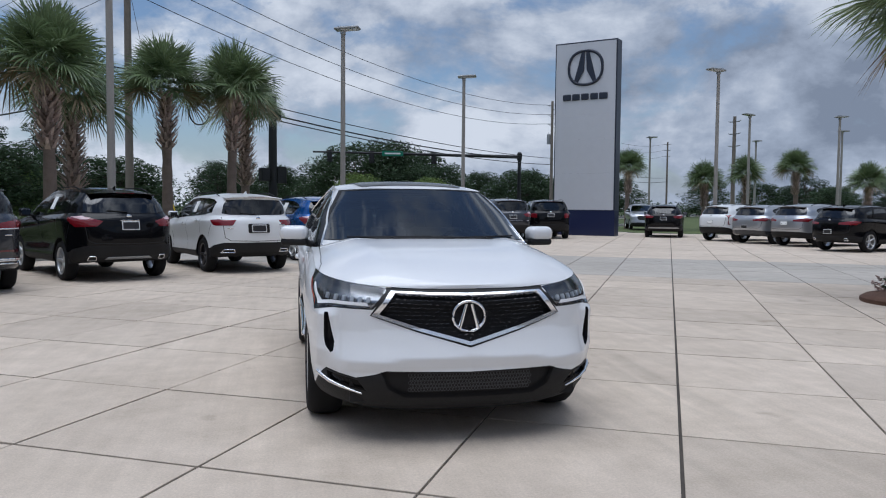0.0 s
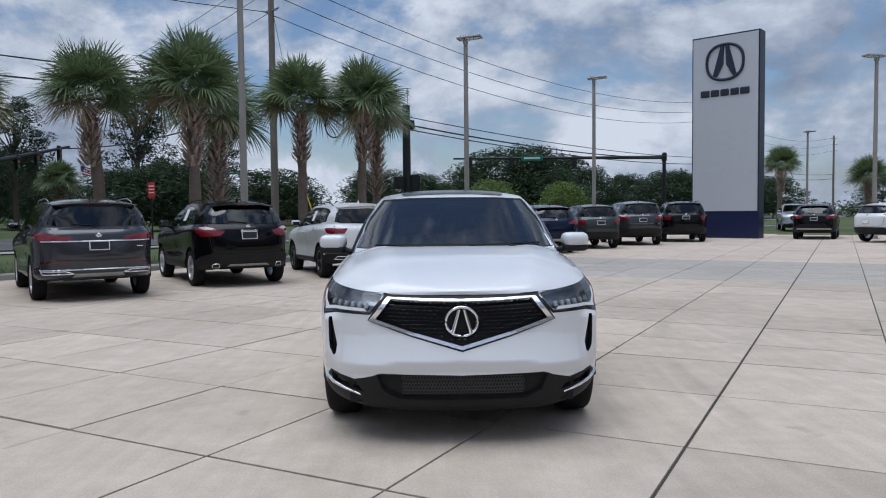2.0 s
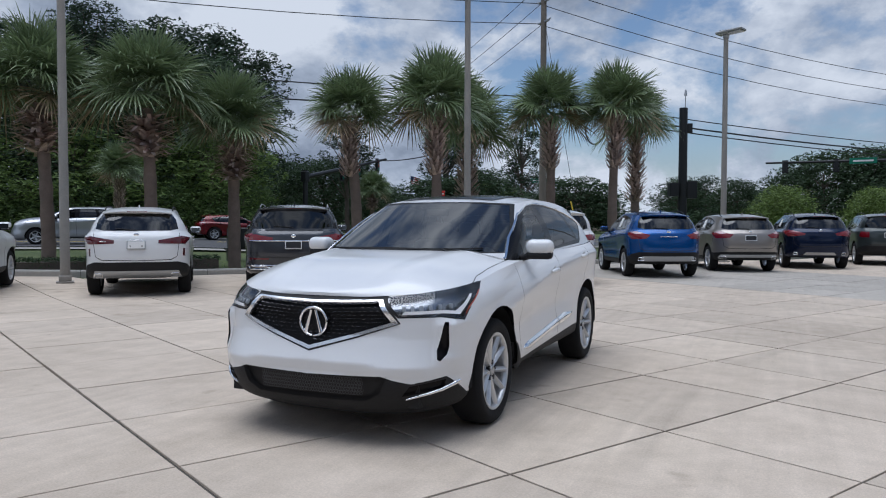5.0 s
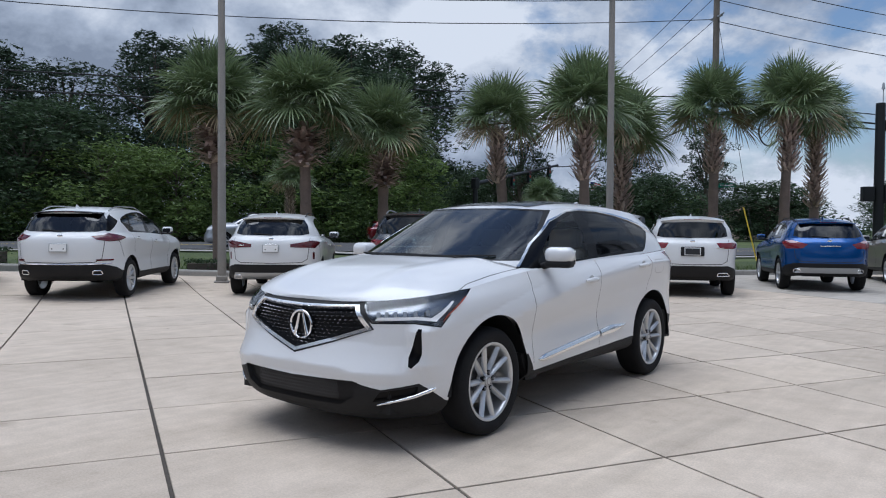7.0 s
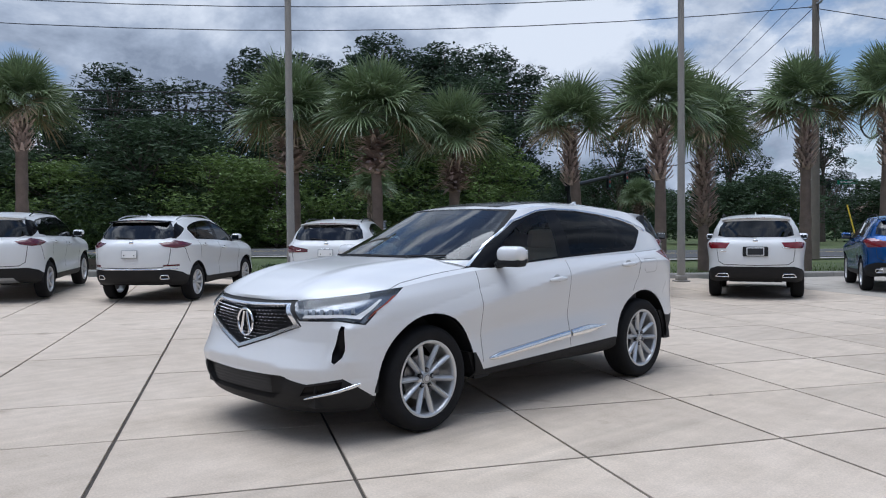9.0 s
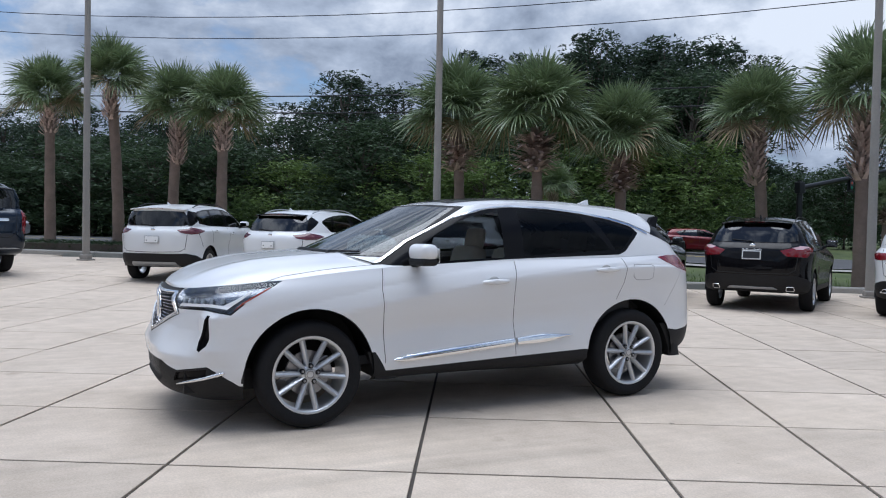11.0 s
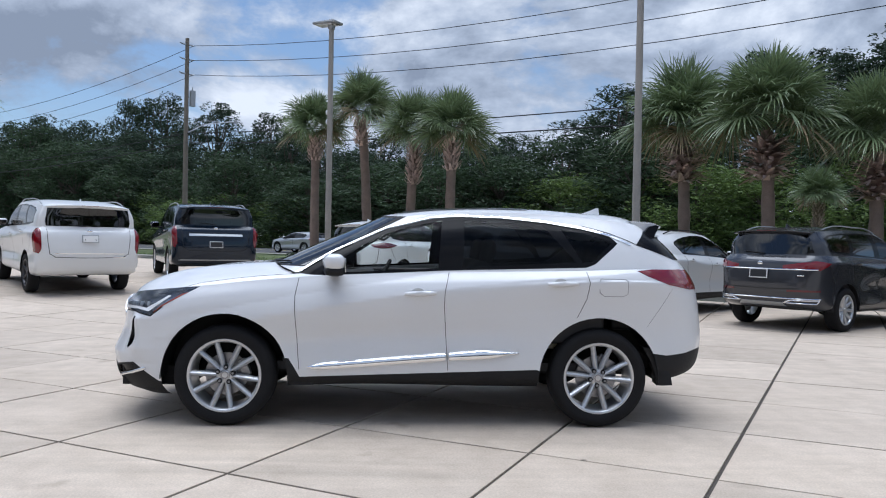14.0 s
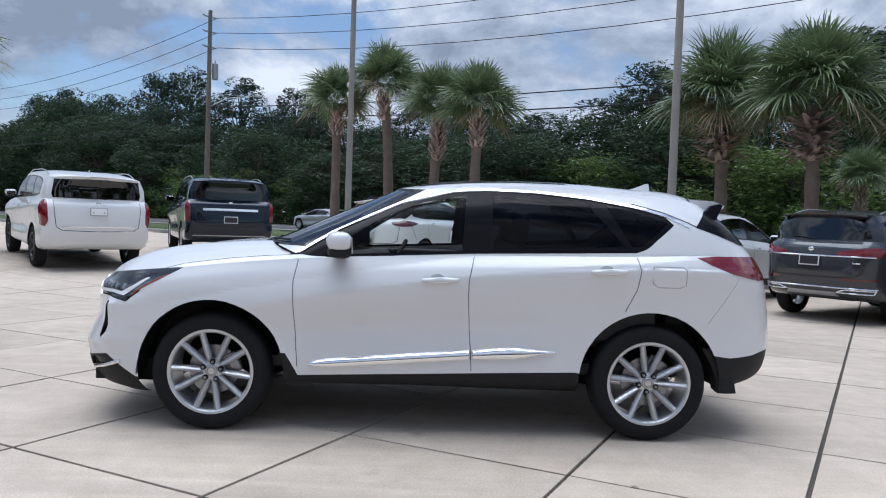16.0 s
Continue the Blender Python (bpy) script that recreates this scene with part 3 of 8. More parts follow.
def make_car(d):
    """A five-door car, nose towards -y, at the pose d['at']; every length in metres."""
    kx, ky, kz = d["W"] / 1.90, d["L"] / 4.74, d["H"] / 1.65
    fine = d.get("fine", False)
    X = lambda pts: shifted(pts, kx, ky, kz)
    cz = lambda pts: curve([(y * ky, z * kz) for y, z in pts])
    wf = curve([(-2.4 * ky, 1), (-1.4 * ky, 1.0), (-.3 * ky, .988), (.6 * ky, .988), (1.35 * ky, 1.0), (2.4 * ky, 1)])
    one = lambda y: np.ones_like(np.asarray(y, float))
    nf, nr = d.get("nf", 2.95), d.get("nr", 3.0)
    tail = d.get("tail", 0.0)
    nm, nose, ri = d.get("nose_square", nf), d.get("nose_back", 0.0), d.get("rear_in", 0.0)
    top6 = cz([(-2.26, .925), (-2.2, .932), (-2.1, .952), (-1.9, .98), (-1.6, 1.012), (-1.2, 1.06), (-.9, 1.088), (.2, 1.14), (1.24, 1.17), (1.7, 1.19), (2.2, 1.19)])
    lv = lambda yf, yr, w, zp, a=-1.42, b=d.get("yb", 1.3), n1=nf, n2=nr, f=wf: (yf * ky, yr * ky, w * kx, a * ky, b * ky, n1, n2, zp if callable(zp) else cz(zp), f)
    low = Skin([
        lv(-2.16, 2.10, .80, [(-2.25, .175), (-1.85, .2), (-1.0, .275), (.9, .285), (1.6, .30), (2.3, .38)]),
        lv(-2.37 + nose, 2.23 + ri * .5, .905, [(-2.4, .255), (-1.85, .275), (-1.0, .315), (.9, .33), (1.6, .34), (2.3, .43)]),
        lv(-2.42 + nose, 2.30, .935, [(-2.45, .42), (0, .42), (1.6, .46), (2.3, .58)], n1=nm),
        lv(-2.375 + nose, 2.325 - ri * .5, .926, [(-2.4, .62), (0, .64), (1.6, .72), (2.3, .74)], n1=nm),
        lv(-2.325 + nose * .6, 2.30 + tail * .3 - ri, .949, [(-2.4, .77), (-1.6, .80), (-.9, .85), (.2, .935), (1.0, 1.02), (1.6, 1.05), (2.3, 1.0)], n1=(nf + nm) / 2),
        lv(-2.29, 2.26 + tail * .6 - ri, .931, [(-2.35, .86), (-1.6, .925), (-.9, .98), (.2, 1.05), (1.2, 1.105), (2.25, 1.11)]),
        lv(-2.225, 2.17 + tail, .875, top6)], 260 if fine else 140, 110 if fine else 60, lambda p: main_crease(p / [kx, ky, kz], 1.0 if fine else 0.0) * [kx, ky, kz])
    l6 = lv(-2.225, 2.17 + tail, .875, top6)
    rr, rw = d.get("roof_rear", 1.94), d.get("roof_w", .635)
    wsx = d.get("screen", 0.0)
    g2 = lv(-.30 + wsx, rr, rw, [(-.3 + wsx, 1.57), (-.15 + wsx, 1.56), (.1, 1.578), (.3, 1.595), (.7, 1.6), (1.2, 1.578 + .4 * d.get("flat", 0)), (1.7, 1.525 + d.get("flat", 0)), (rr, 1.50 + d.get("flat", 0))], .1 + wsx, max(min(1.3, rr - .45), d.get("yb", 1.3) - .1), 3.4, d.get("gnr", 3.2), one)
    gre = Skin([
        lv(-1.16, 2.17 + tail, .874, [(-1.16, 1.19), (-1.1, 1.175), (-1.0, 1.145), (-.9, 1.112), (-.75, 1.102), (.2, 1.14), (1.24, 1.17), (1.7, 1.19), (2.2, 1.19)], -.62, d.get("yb", 1.3), d.get("screen_bow", 3.4), nr, wf),
        lv(-.725 + wsx * .5, (2.17 + tail + rr) / 2 + .04 - d.get("glass_in", 0.0), (.874 + rw) / 2 + .026, [(-.725, 1.385), (-.6, 1.36), (-.3, 1.35), (.3, 1.375), (1.2, 1.39), (1.8, 1.37 + .3 * d.get("flat", 0)), (2.15, 1.36 + .3 * d.get("flat", 0))], -.26, d.get("yb", 1.3), d.get("screen_bow", 3.4), d.get("gnr", 3.2), one),
        g2], 260 if fine else 140, 110 if fine else 60)
    roof_z = cz([(-.3 + wsx, 1.572), (-.05 + wsx, 1.618), (.32, 1.645), (.69, 1.652), (1.06, 1.645 + .4 * d.get("flat", 0)), (1.28, 1.63 + .6 * d.get("flat", 0)), (1.73, 1.585 + d.get("flat", 0)), (rr, 1.545 + d.get("flat", 0))])
    hood_z = cz([(-2.26, .925), (-2.2, .965), (-2.1, 1.015), (-2.0, 1.055), (-1.77, 1.118), (-1.43, 1.162), (-1.15, 1.185), (-.8, 1.188), (-.4, 1.17)])
    root = holder("car", d["label"], "car", d["at"], d.get("group", ""))
    paint, clad = d["paint"], d["clad"]
    wr = d.get("wheel_r", .368)
    ya, yb = -1.41 * ky, 1.34 * ky
    ra = wr + (.085 if fine else .075)

    # lower body
    hole = lambda y: low.find(arch(y, wr, ra, 30 if fine else 18))
    reg = [("hole", hole(ya)), ("hole", hole(yb))]
    gaps = []
    for line in d.get("seams", SEAMS):
        gaps.append(low.strip(low.poly(X(line), .04, False), (.005 if line is not SEAMS[3] else .0022) if fine else .011))
    cd = d.get("clad_line", CLAD)
    clad_poly = low.poly(X(cd), .05)
    for nm, pts in d["low"]:
        reg.append((nm, low.poly(X(pts), .03 if fine else .06)))
    reg += [("gap", g) for g in gaps]
    if d.get("fuel", True):
        o = low.poly(X([("s", 1.33, 1.115), ("s", 1.52, 1.115), ("s", 1.54, 1.095), ("s", 1.54, 1.0), ("s", 1.50, .98), ("s", 1.36, .98), ("s", 1.32, 1.01), ("s", 1.315, 1.09)]), .04)
        i = low.poly(X([("s", 1.336, 1.109), ("s", 1.517, 1.109), ("s", 1.534, 1.092), ("s", 1.534, 1.002), ("s", 1.497, .986), ("s", 1.362, .986), ("s", 1.326, 1.012), ("s", 1.321, 1.088)]), .04)
        reg += [("fuel_door", i), ("fuel_gap", o)]
    reg += [("clad", clad_poly)]
    reg += [("front_door", low.poly(X(FDOOR), .06)), ("rear_door", low.poly(X(RDOOR), .06))]
    reg += [("front_bumper", low.poly(X([("p", 0, 0), ("p", .22, 0), ("p", .24, .5), ("p", .2, 1.0), ("p", 0, 1)]))), ("rear_bumper", low.poly(X([("p", 1, 0), ("p", .82, 0), ("p", .80, .52), ("p", 1, .58)])))]
    V, R = cut(low, reg, 100 if fine else 46, 56 if fine else 16)
    names = {"body": ("body_shell", paint, "sym"), "front_door": ("front_door", paint, "pair"), "rear_door": ("rear_door", paint, "pair"), "front_bumper": ("front_bumper", paint, "sym"),
             "rear_bumper": ("rear_bumper", paint, "sym"), "fuel_door": ("fuel_door", paint, "one"), "clad": ("lower_cladding", clad, "sym"), "fuel_gap": ("fuel_door_gap", M_FINEGAP, "one"), "gap": ("panel_gap", M_GAP if fine else M_GAPBLACK, "sym")}
    made = {}
    for nm, F in R.items():
        if nm == "hole":
            continue
        n2, mt, mode = names.get(nm, (None, None, None))
        if n2:
            if nm == "body":
                for sub_f, sub_n, sub_mode in loose_panels(low, V, F):
                    panel(sub_n, low, V, sub_f, mt, root, 0, 0, sub_mode)
                continue
            if nm == "clad":
                for sub_f, sub_n, sub_mode in loose_panels(low, V, F):
                    panel("sill_cladding" if sub_mode == "pair" else "bumper_cladding", low, V, sub_f, mt, root, 0, 0, sub_mode)
                continue
            made[nm] = panel(n2, low, V, F, mt, root, -.006 if nm == "gap" else 0, 0, mode)
            if nm == "gap":
                tagged(made[nm][0], kind="stuff")
        else:
            st = d["style"][nm]
            made[nm] = panel(st[0], low, V, F, st[1], root, st[2], st[3], st[4], st[5])
    # hood with its fender tops
    edge = lambda y: float(np.interp(y / ky, [-1.72, -1.60, -1.35, -.9], [1.0, .958, .945, .94]))
    back = lambda x: (-.62 - .53 * max(0.0, 1 - min(1.0, abs(x) / (.874 * kx)) ** 3.4) ** (1 / 3.4)) * ky
    cap_mesh("hood", l6, hood_z, -2.3 * ky, -.72 * ky, 4.5, paint, root, lambda y: -edge(y), edge, *((60, 64) if fine else (26, 16)), 0.0, "", back, .013 if fine else 0.0)
    cap_mesh("fender_top", l6, hood_z, -1.70 * ky, -.72 * ky, 4.5, paint, root, lambda y: min(1, edge(y) + .006), 1.0, 30, 5)
    cap_mesh("fender_top", l6, hood_z, -1.70 * ky, -.72 * ky, 4.5, paint, root, -1.0, lambda y: -min(1, edge(y) + .006), 30, 5)
    # black sheet just under the hood, painted shade for its edge gap
    cap_mesh("panel_gap", l6, hood_z, -1.75 * ky, -.74 * ky, 4.5, M_GAPBLACK, root, -.99, .99, *((30, 30) if fine else (14, 14)), -.008)["kind"] = "stuff"
    if fine:
        cap_mesh("sunroof", g2, roof_z, -.16 * ky, .86 * ky, 2.6, M_GLOSSB, root, -.72, .72, 24, 24, .005, "dark glass sunroof")
    cap_mesh("roof_panel", g2, roof_z, -.5 * ky, rr * ky, d.get("roof_p", 2.6), paint, root)

    # greenhouse
    greg = [(nm, gre.poly(X(pts), .04 if fine else .07)) for nm, pts in d["green"]]
    V, R = cut(gre, greg, 80 if fine else 44, 22 if fine else 12)
    for nm, F in R.items():
        if nm == "body":
            panel("pillar_frame", gre, V, F, paint, root, 0, 0, "sym")
        elif nm != "hole":
            st = d["style"][nm]
            panel(st[0], gre, V, F, st[1], root, st[2], st[3], st[4], st[5])

    # underside and arch liners
    bm = bmesh.new()
    bm_box(bm, 0, -.02, .37 * kz, 1.66 * kx, 1.8 * ky, .14)
    bm_box(bm, 0, -1.95 * ky, .33 * kz, 1.4 * kx, .5, .14)
    bm_box(bm, 0, 1.82 * ky, .47 * kz, 1.3 * kx, .4, .12)
    bm_box(bm, 0, 0, .40 * kz, 1.0 * kx, 4.0 * ky, .14)
    bm_cyl(bm, (-.7 * kx, ya, wr), (.7 * kx, ya, wr), .05)
    bm_cyl(bm, (-.7 * kx, yb, wr), (.7 * kx, yb, wr), .05)
    part("underbody", bm, M_BLACK, root, smooth=False)
    for y in (ya, yb):
        for sd in (1, -1):
            bm = bmesh.new()
            n = 18
            rows = []
            for x, r_ in ((.915 * kx, ra - .002), (.90 * kx, ra + .012), (.56 * kx, ra + .012), (.56 * kx, .1)):
                rows.append([bm.verts.new((sd * x, y + r_ * math.cos(a), wr + r_ * math.sin(a))) for a in np.linspace(-.06, math.pi + .06, n)])
            for i in range(3):
                for j in range(n - 1):
                    bm.faces.new((rows[i][j], rows[i][j + 1], rows[i + 1][j + 1], rows[i + 1][j]))
            part("arch_liner", bm, M_BLACK, root)
    for y in (ya, yb):
        for sd in (1, -1):
            make_wheel(root, sd * (.93 if fine else .925) * kx, y, wr, d.get("rim_r", .262), .235, d.get("spokes", 5), (M_TYRE, d.get("rim_m", M_RIM), M_DISC), sd, fine)

    # mirrors and handles
    for sd in (1, -1):
        bm = bmesh.new()
        bm_box(bm, sd * 1.0 * kx, -.63 * ky, 1.205 * kz, .22, .15, .12, Matrix.Rotation(sd * .18, 4, "Z"), .052, 4)
        for v in bm.verts:
            if v.co.z < 1.16 * kz:
                v.co.z = 1.16 * kz
        mh = part("mirror", bm, d.get("mirror_m", paint), root)
        bm = bmesh.new()
        bm_box(bm, sd * .995 * kx, -.628 * ky, 1.14 * kz, .205, .135, .06, Matrix.Rotation(sd * .18, 4, "Z"), .026, 3)
        bm_box(bm, sd * .885 * kx, -.63 * ky, 1.125 * kz, .12, .08, .05, Matrix.Rotation(-sd * .3, 4, "Y"), .018)
        part("mirror_base", bm, M_BLACK, mh)
        bm = bmesh.new()
        bm_box(bm, sd * 1.0 * kx, -.555 * ky, 1.185 * kz, .17, .006, .1, Matrix.Rotation(sd * .18, 4, "Z"), .002)
        part("mirror_glass", bm, M_CHROME, mh)
        for y, z in ((0.0, .985), (1.05, 1.07)):
            q = low.P(low.find(X([("s", y, z)])))[0]
            bm = bmesh.new()
            n = 13
            rows = []
            for i in range(n):
                u = -1 + 2 * i / (n - 1)
                h = .021 * (1 - .5 * u * u)
                out = .012 + .022 * (1 - u ** 4)
                rows.append([bm.verts.new((sd * (q[0] + o2 * out), q[1] + u * .115, q[2] + .012 * u * .3 + a * h)) for a, o2 in ((1, .2), (.75, .8), (0, 1.0), (-.75, .8), (-1, .2))])
            for i in range(n - 1):
                for j in range(4):
                    bm.faces.new((rows[i][j], rows[i][j + 1], rows[i + 1][j + 1], rows[i + 1][j]))
            bm.faces.new(rows[0])
            bm.faces.new(rows[-1][::-1])
            bmesh.ops.recalc_face_normals(bm, faces=bm.faces)
            hd = part("door_handle", bm, d.get("handle_m", paint), root)
            # flat disc in place of a hollow, its shade in the default black
            bm = bmesh.new()
            bm_lathe(bm, [(.0, 0), (.036, 0), (.045, .004)], 20, Matrix.Translation((sd * (q[0] + .001), q[1] - .02, q[2] + .012)) @ Matrix.Diagonal((sd, 1.0, .62, 1)))
            bmesh.ops.recalc_face_normals(bm, faces=bm.faces)
            part("handle_recess", bm, d.get("recess_m", M_GAPBLACK), hd)
    if d.get("fin", True):
        fy, fz = d.get("fin_y", 1.48) * ky, 0
        fz = float(roof_z(fy))
        bm = bmesh.new()
        rows = []
        for y, w, h in ((-.11, .012, 0), (-.06, .022, .012), (0, .026, .034), (.05, .02, .056), (.075, .013, .058), (.085, .012, -.005)):
            rows.append([bm.verts.new((-w, fy + y, fz - .012)), bm.verts.new((-w * .35, fy + y, fz + h)), bm.verts.new((w * .35, fy + y, fz + h)), bm.verts.new((w, fy + y, fz - .012))])
        for i in range(5):
            for j in range(3):
                bm.faces.new((rows[i][j], rows[i][j + 1], rows[i + 1][j + 1], rows[i + 1][j]))
        bmesh.ops.recalc_face_normals(bm, faces=bm.faces)
        part("antenna_fin", bm, d.get("fin_m", paint), root)
    interior(root, kx, ky, kz, d)
    return root, low, gre, X, roof_z, (kx, ky, kz)


def seat(root, x, y, m, kz, back=.62, w=.5):
    st = new("seat")
    st.parent = root
    st.location = (x, y, 0)
    bm = bmesh.new()
    bm_box(bm, 0, -.02, .62 * kz, w, .5, .16, Matrix.Rotation(-.08, 4, "X"), .06, 3)
    part("seat_cushion", bm, m, st)
    bm = bmesh.new()
    bm_box(bm, 0, .27, .92 * kz, w * .94, .16, back, Matrix.Rotation(-.28, 4, "X"), .065, 4)
    part("seat_back", bm, m, st)
    bm = bmesh.new()
    bm_box(bm, 0, .40, 1.295 * kz, w * .54, .1, .2, Matrix.Rotation(-.18, 4, "X"), .045, 4)
    bm_cyl(bm, (-.07, .38, 1.1 * kz), (-.07, .4, 1.25 * kz), .008, n=6)
    bm_cyl(bm, (.07, .38, 1.1 * kz), (.07, .4, 1.25 * kz), .008, n=6)
    part("headrest", bm, m, st)


def interior(root, kx, ky, kz, d):
    m = d.get("seat_m", M_SEATDARK)
    for x in (-.38, .38):
        seat(root, x * kx, .15 * ky, m, kz)
    for x in (-.42, 0, .42):
        seat(root, x * kx, 1.05 * ky, m, kz, .58, .42)
    bm = bmesh.new()
    bm_box(bm, 0, -.62 * ky, .98 * kz, 1.5 * kx, .5, .22, Matrix.Rotation(.12, 4, "X"), .06, 3)
    bm_box(bm, 0, -.3 * ky, .72 * kz, .26, .9, .3, None, .05)
    part("dashboard", bm, M_DASH, root)
    bm = bmesh.new()
    for sd in (1, -1):
        bm_box(bm, sd * .80 * kx, .25 * ky, .86 * kz, .06, 2.3 * ky, .5, None, .03)
    bm_box(bm, 0, .2 * ky, .43 * kz, 1.6 * kx, 2.7 * ky, .06)
    bm_box(bm, 0, 1.75 * ky, .85 * kz, 1.3 * kx, .5 * ky, .3, None, .03)
    part("door_trim", bm, M_DASH, root)
    bm = bmesh.new()
    c = Vector((.38 * kx, -.32 * ky, 1.04 * kz))
    q = Matrix.Rotation(radians(-28), 3, "X")
    bm_sweep(bm, [c + q @ Vector((.185 * math.cos(a), 0, .185 * math.sin(a))) for a in np.linspace(0, 2 * math.pi, 28)[:-1]], .016, 8, True)
    bm_box(bm, c.x, c.y - .02, c.z, .12, .04, .12, Matrix.Rotation(radians(-28), 4, "X"), .02)
    bm_box(bm, c.x, c.y - .01, c.z, .36, .02, .03, Matrix.Rotation(radians(-28), 4, "X"), .008)
    part("steering_wheel", bm, M_BLACK, root)
    bm = bmesh.new()
    bm_box(bm, 0, -.36 * ky, 1.48 * kz, .22, .03, .07, None, .02)
    part("rear_view_mirror", bm, M_BLACK, root)


# panel lines of the side, shared by all cars (side view, metres at the size of the white car)
SEAMS = [[("s", -.89, 1.085), ("s", -.912, .95), ("s", -.905, .80), ("s", -.875, .42)],
         [("s", .21, 1.135), ("s", .178, 1.0), ("s", .175, .9), ("s", .21, .42)],
         [("s", 1.235, 1.16), ("s", 1.25, 1.08), ("s", 1.23, .96), ("s", 1.165, .82)],
         [("s", 1.70, .76), ("s", 1.80, .90), ("s", 1.90, 1.05)]]
FDOOR = [("s", -.89, 1.10), ("s", -.912, .95), ("s", -.905, .80), ("s", -.875, .37), ("s", .21, .40), ("s", .175, .9), ("s", .178, 1.0), ("s", .21, 1.15)]
RDOOR = [("s", .21, 1.15), ("s", .178, 1.0), ("s", .175, .9), ("s", .21, .40), ("s", .87, .43), ("s", 1.165, .82), ("s", 1.23, .96), ("s", 1.25, 1.08), ("s", 1.235, 1.17)]
CLAD = [("p", 0, 0), ("f", 0.0, .45), ("f", .5, .462), ("f", .56, .44), ("f", .67, .415), ("s", -2.08, .45), ("s", -1.88, .32), ("s", -1.86, .32), ("s", -1.02, .50), ("s", -.95, .50), ("s", -.90, .42), ("s", -.87, .365), ("s", .87, .43),
        ("s", .95, .40), ("s", 1.70, .40), ("s", 1.735, .56), ("s", 1.86, .542), ("s", 2.03, .555), ("r", .72, .575), ("r", 0, .585), ("p", 1, 0)]

# ---- the lie of the land ----
EX, EY = .65, .76
NX, NY = -.76, .65


def at_en(e, n):
    """Ground point from metres along the road and away from the lot."""
    return e * EX + n * NX, e * EY + n * NY


def ground_z(x, y):
    """The lot is level in the middle and rises gently towards one end."""
    s = -(x * .94 + y * .34) - 7
    if s <= 0:
        return 0.0
    if s < 7:
        return .0075 * s * s * (1 - s / 24)
    return .0075 * 49 * (1 - 7 / 24) + .12 * (1 - math.exp(-(s - 7) / 6))


def textured(name, build):
    m = bpy.data.materials.new(name)
    m.use_nodes = True
    t = m.node_tree
    b = t.nodes["Principled BSDF"]

    def node(kind, **kw):
        n = t.nodes.new(kind)
        for k, v in kw.items():
            n.inputs[k].default_value = v
        return n

    def link(a, c):
        t.links.new(a, c)
    build(t, b, node, link)
    return m


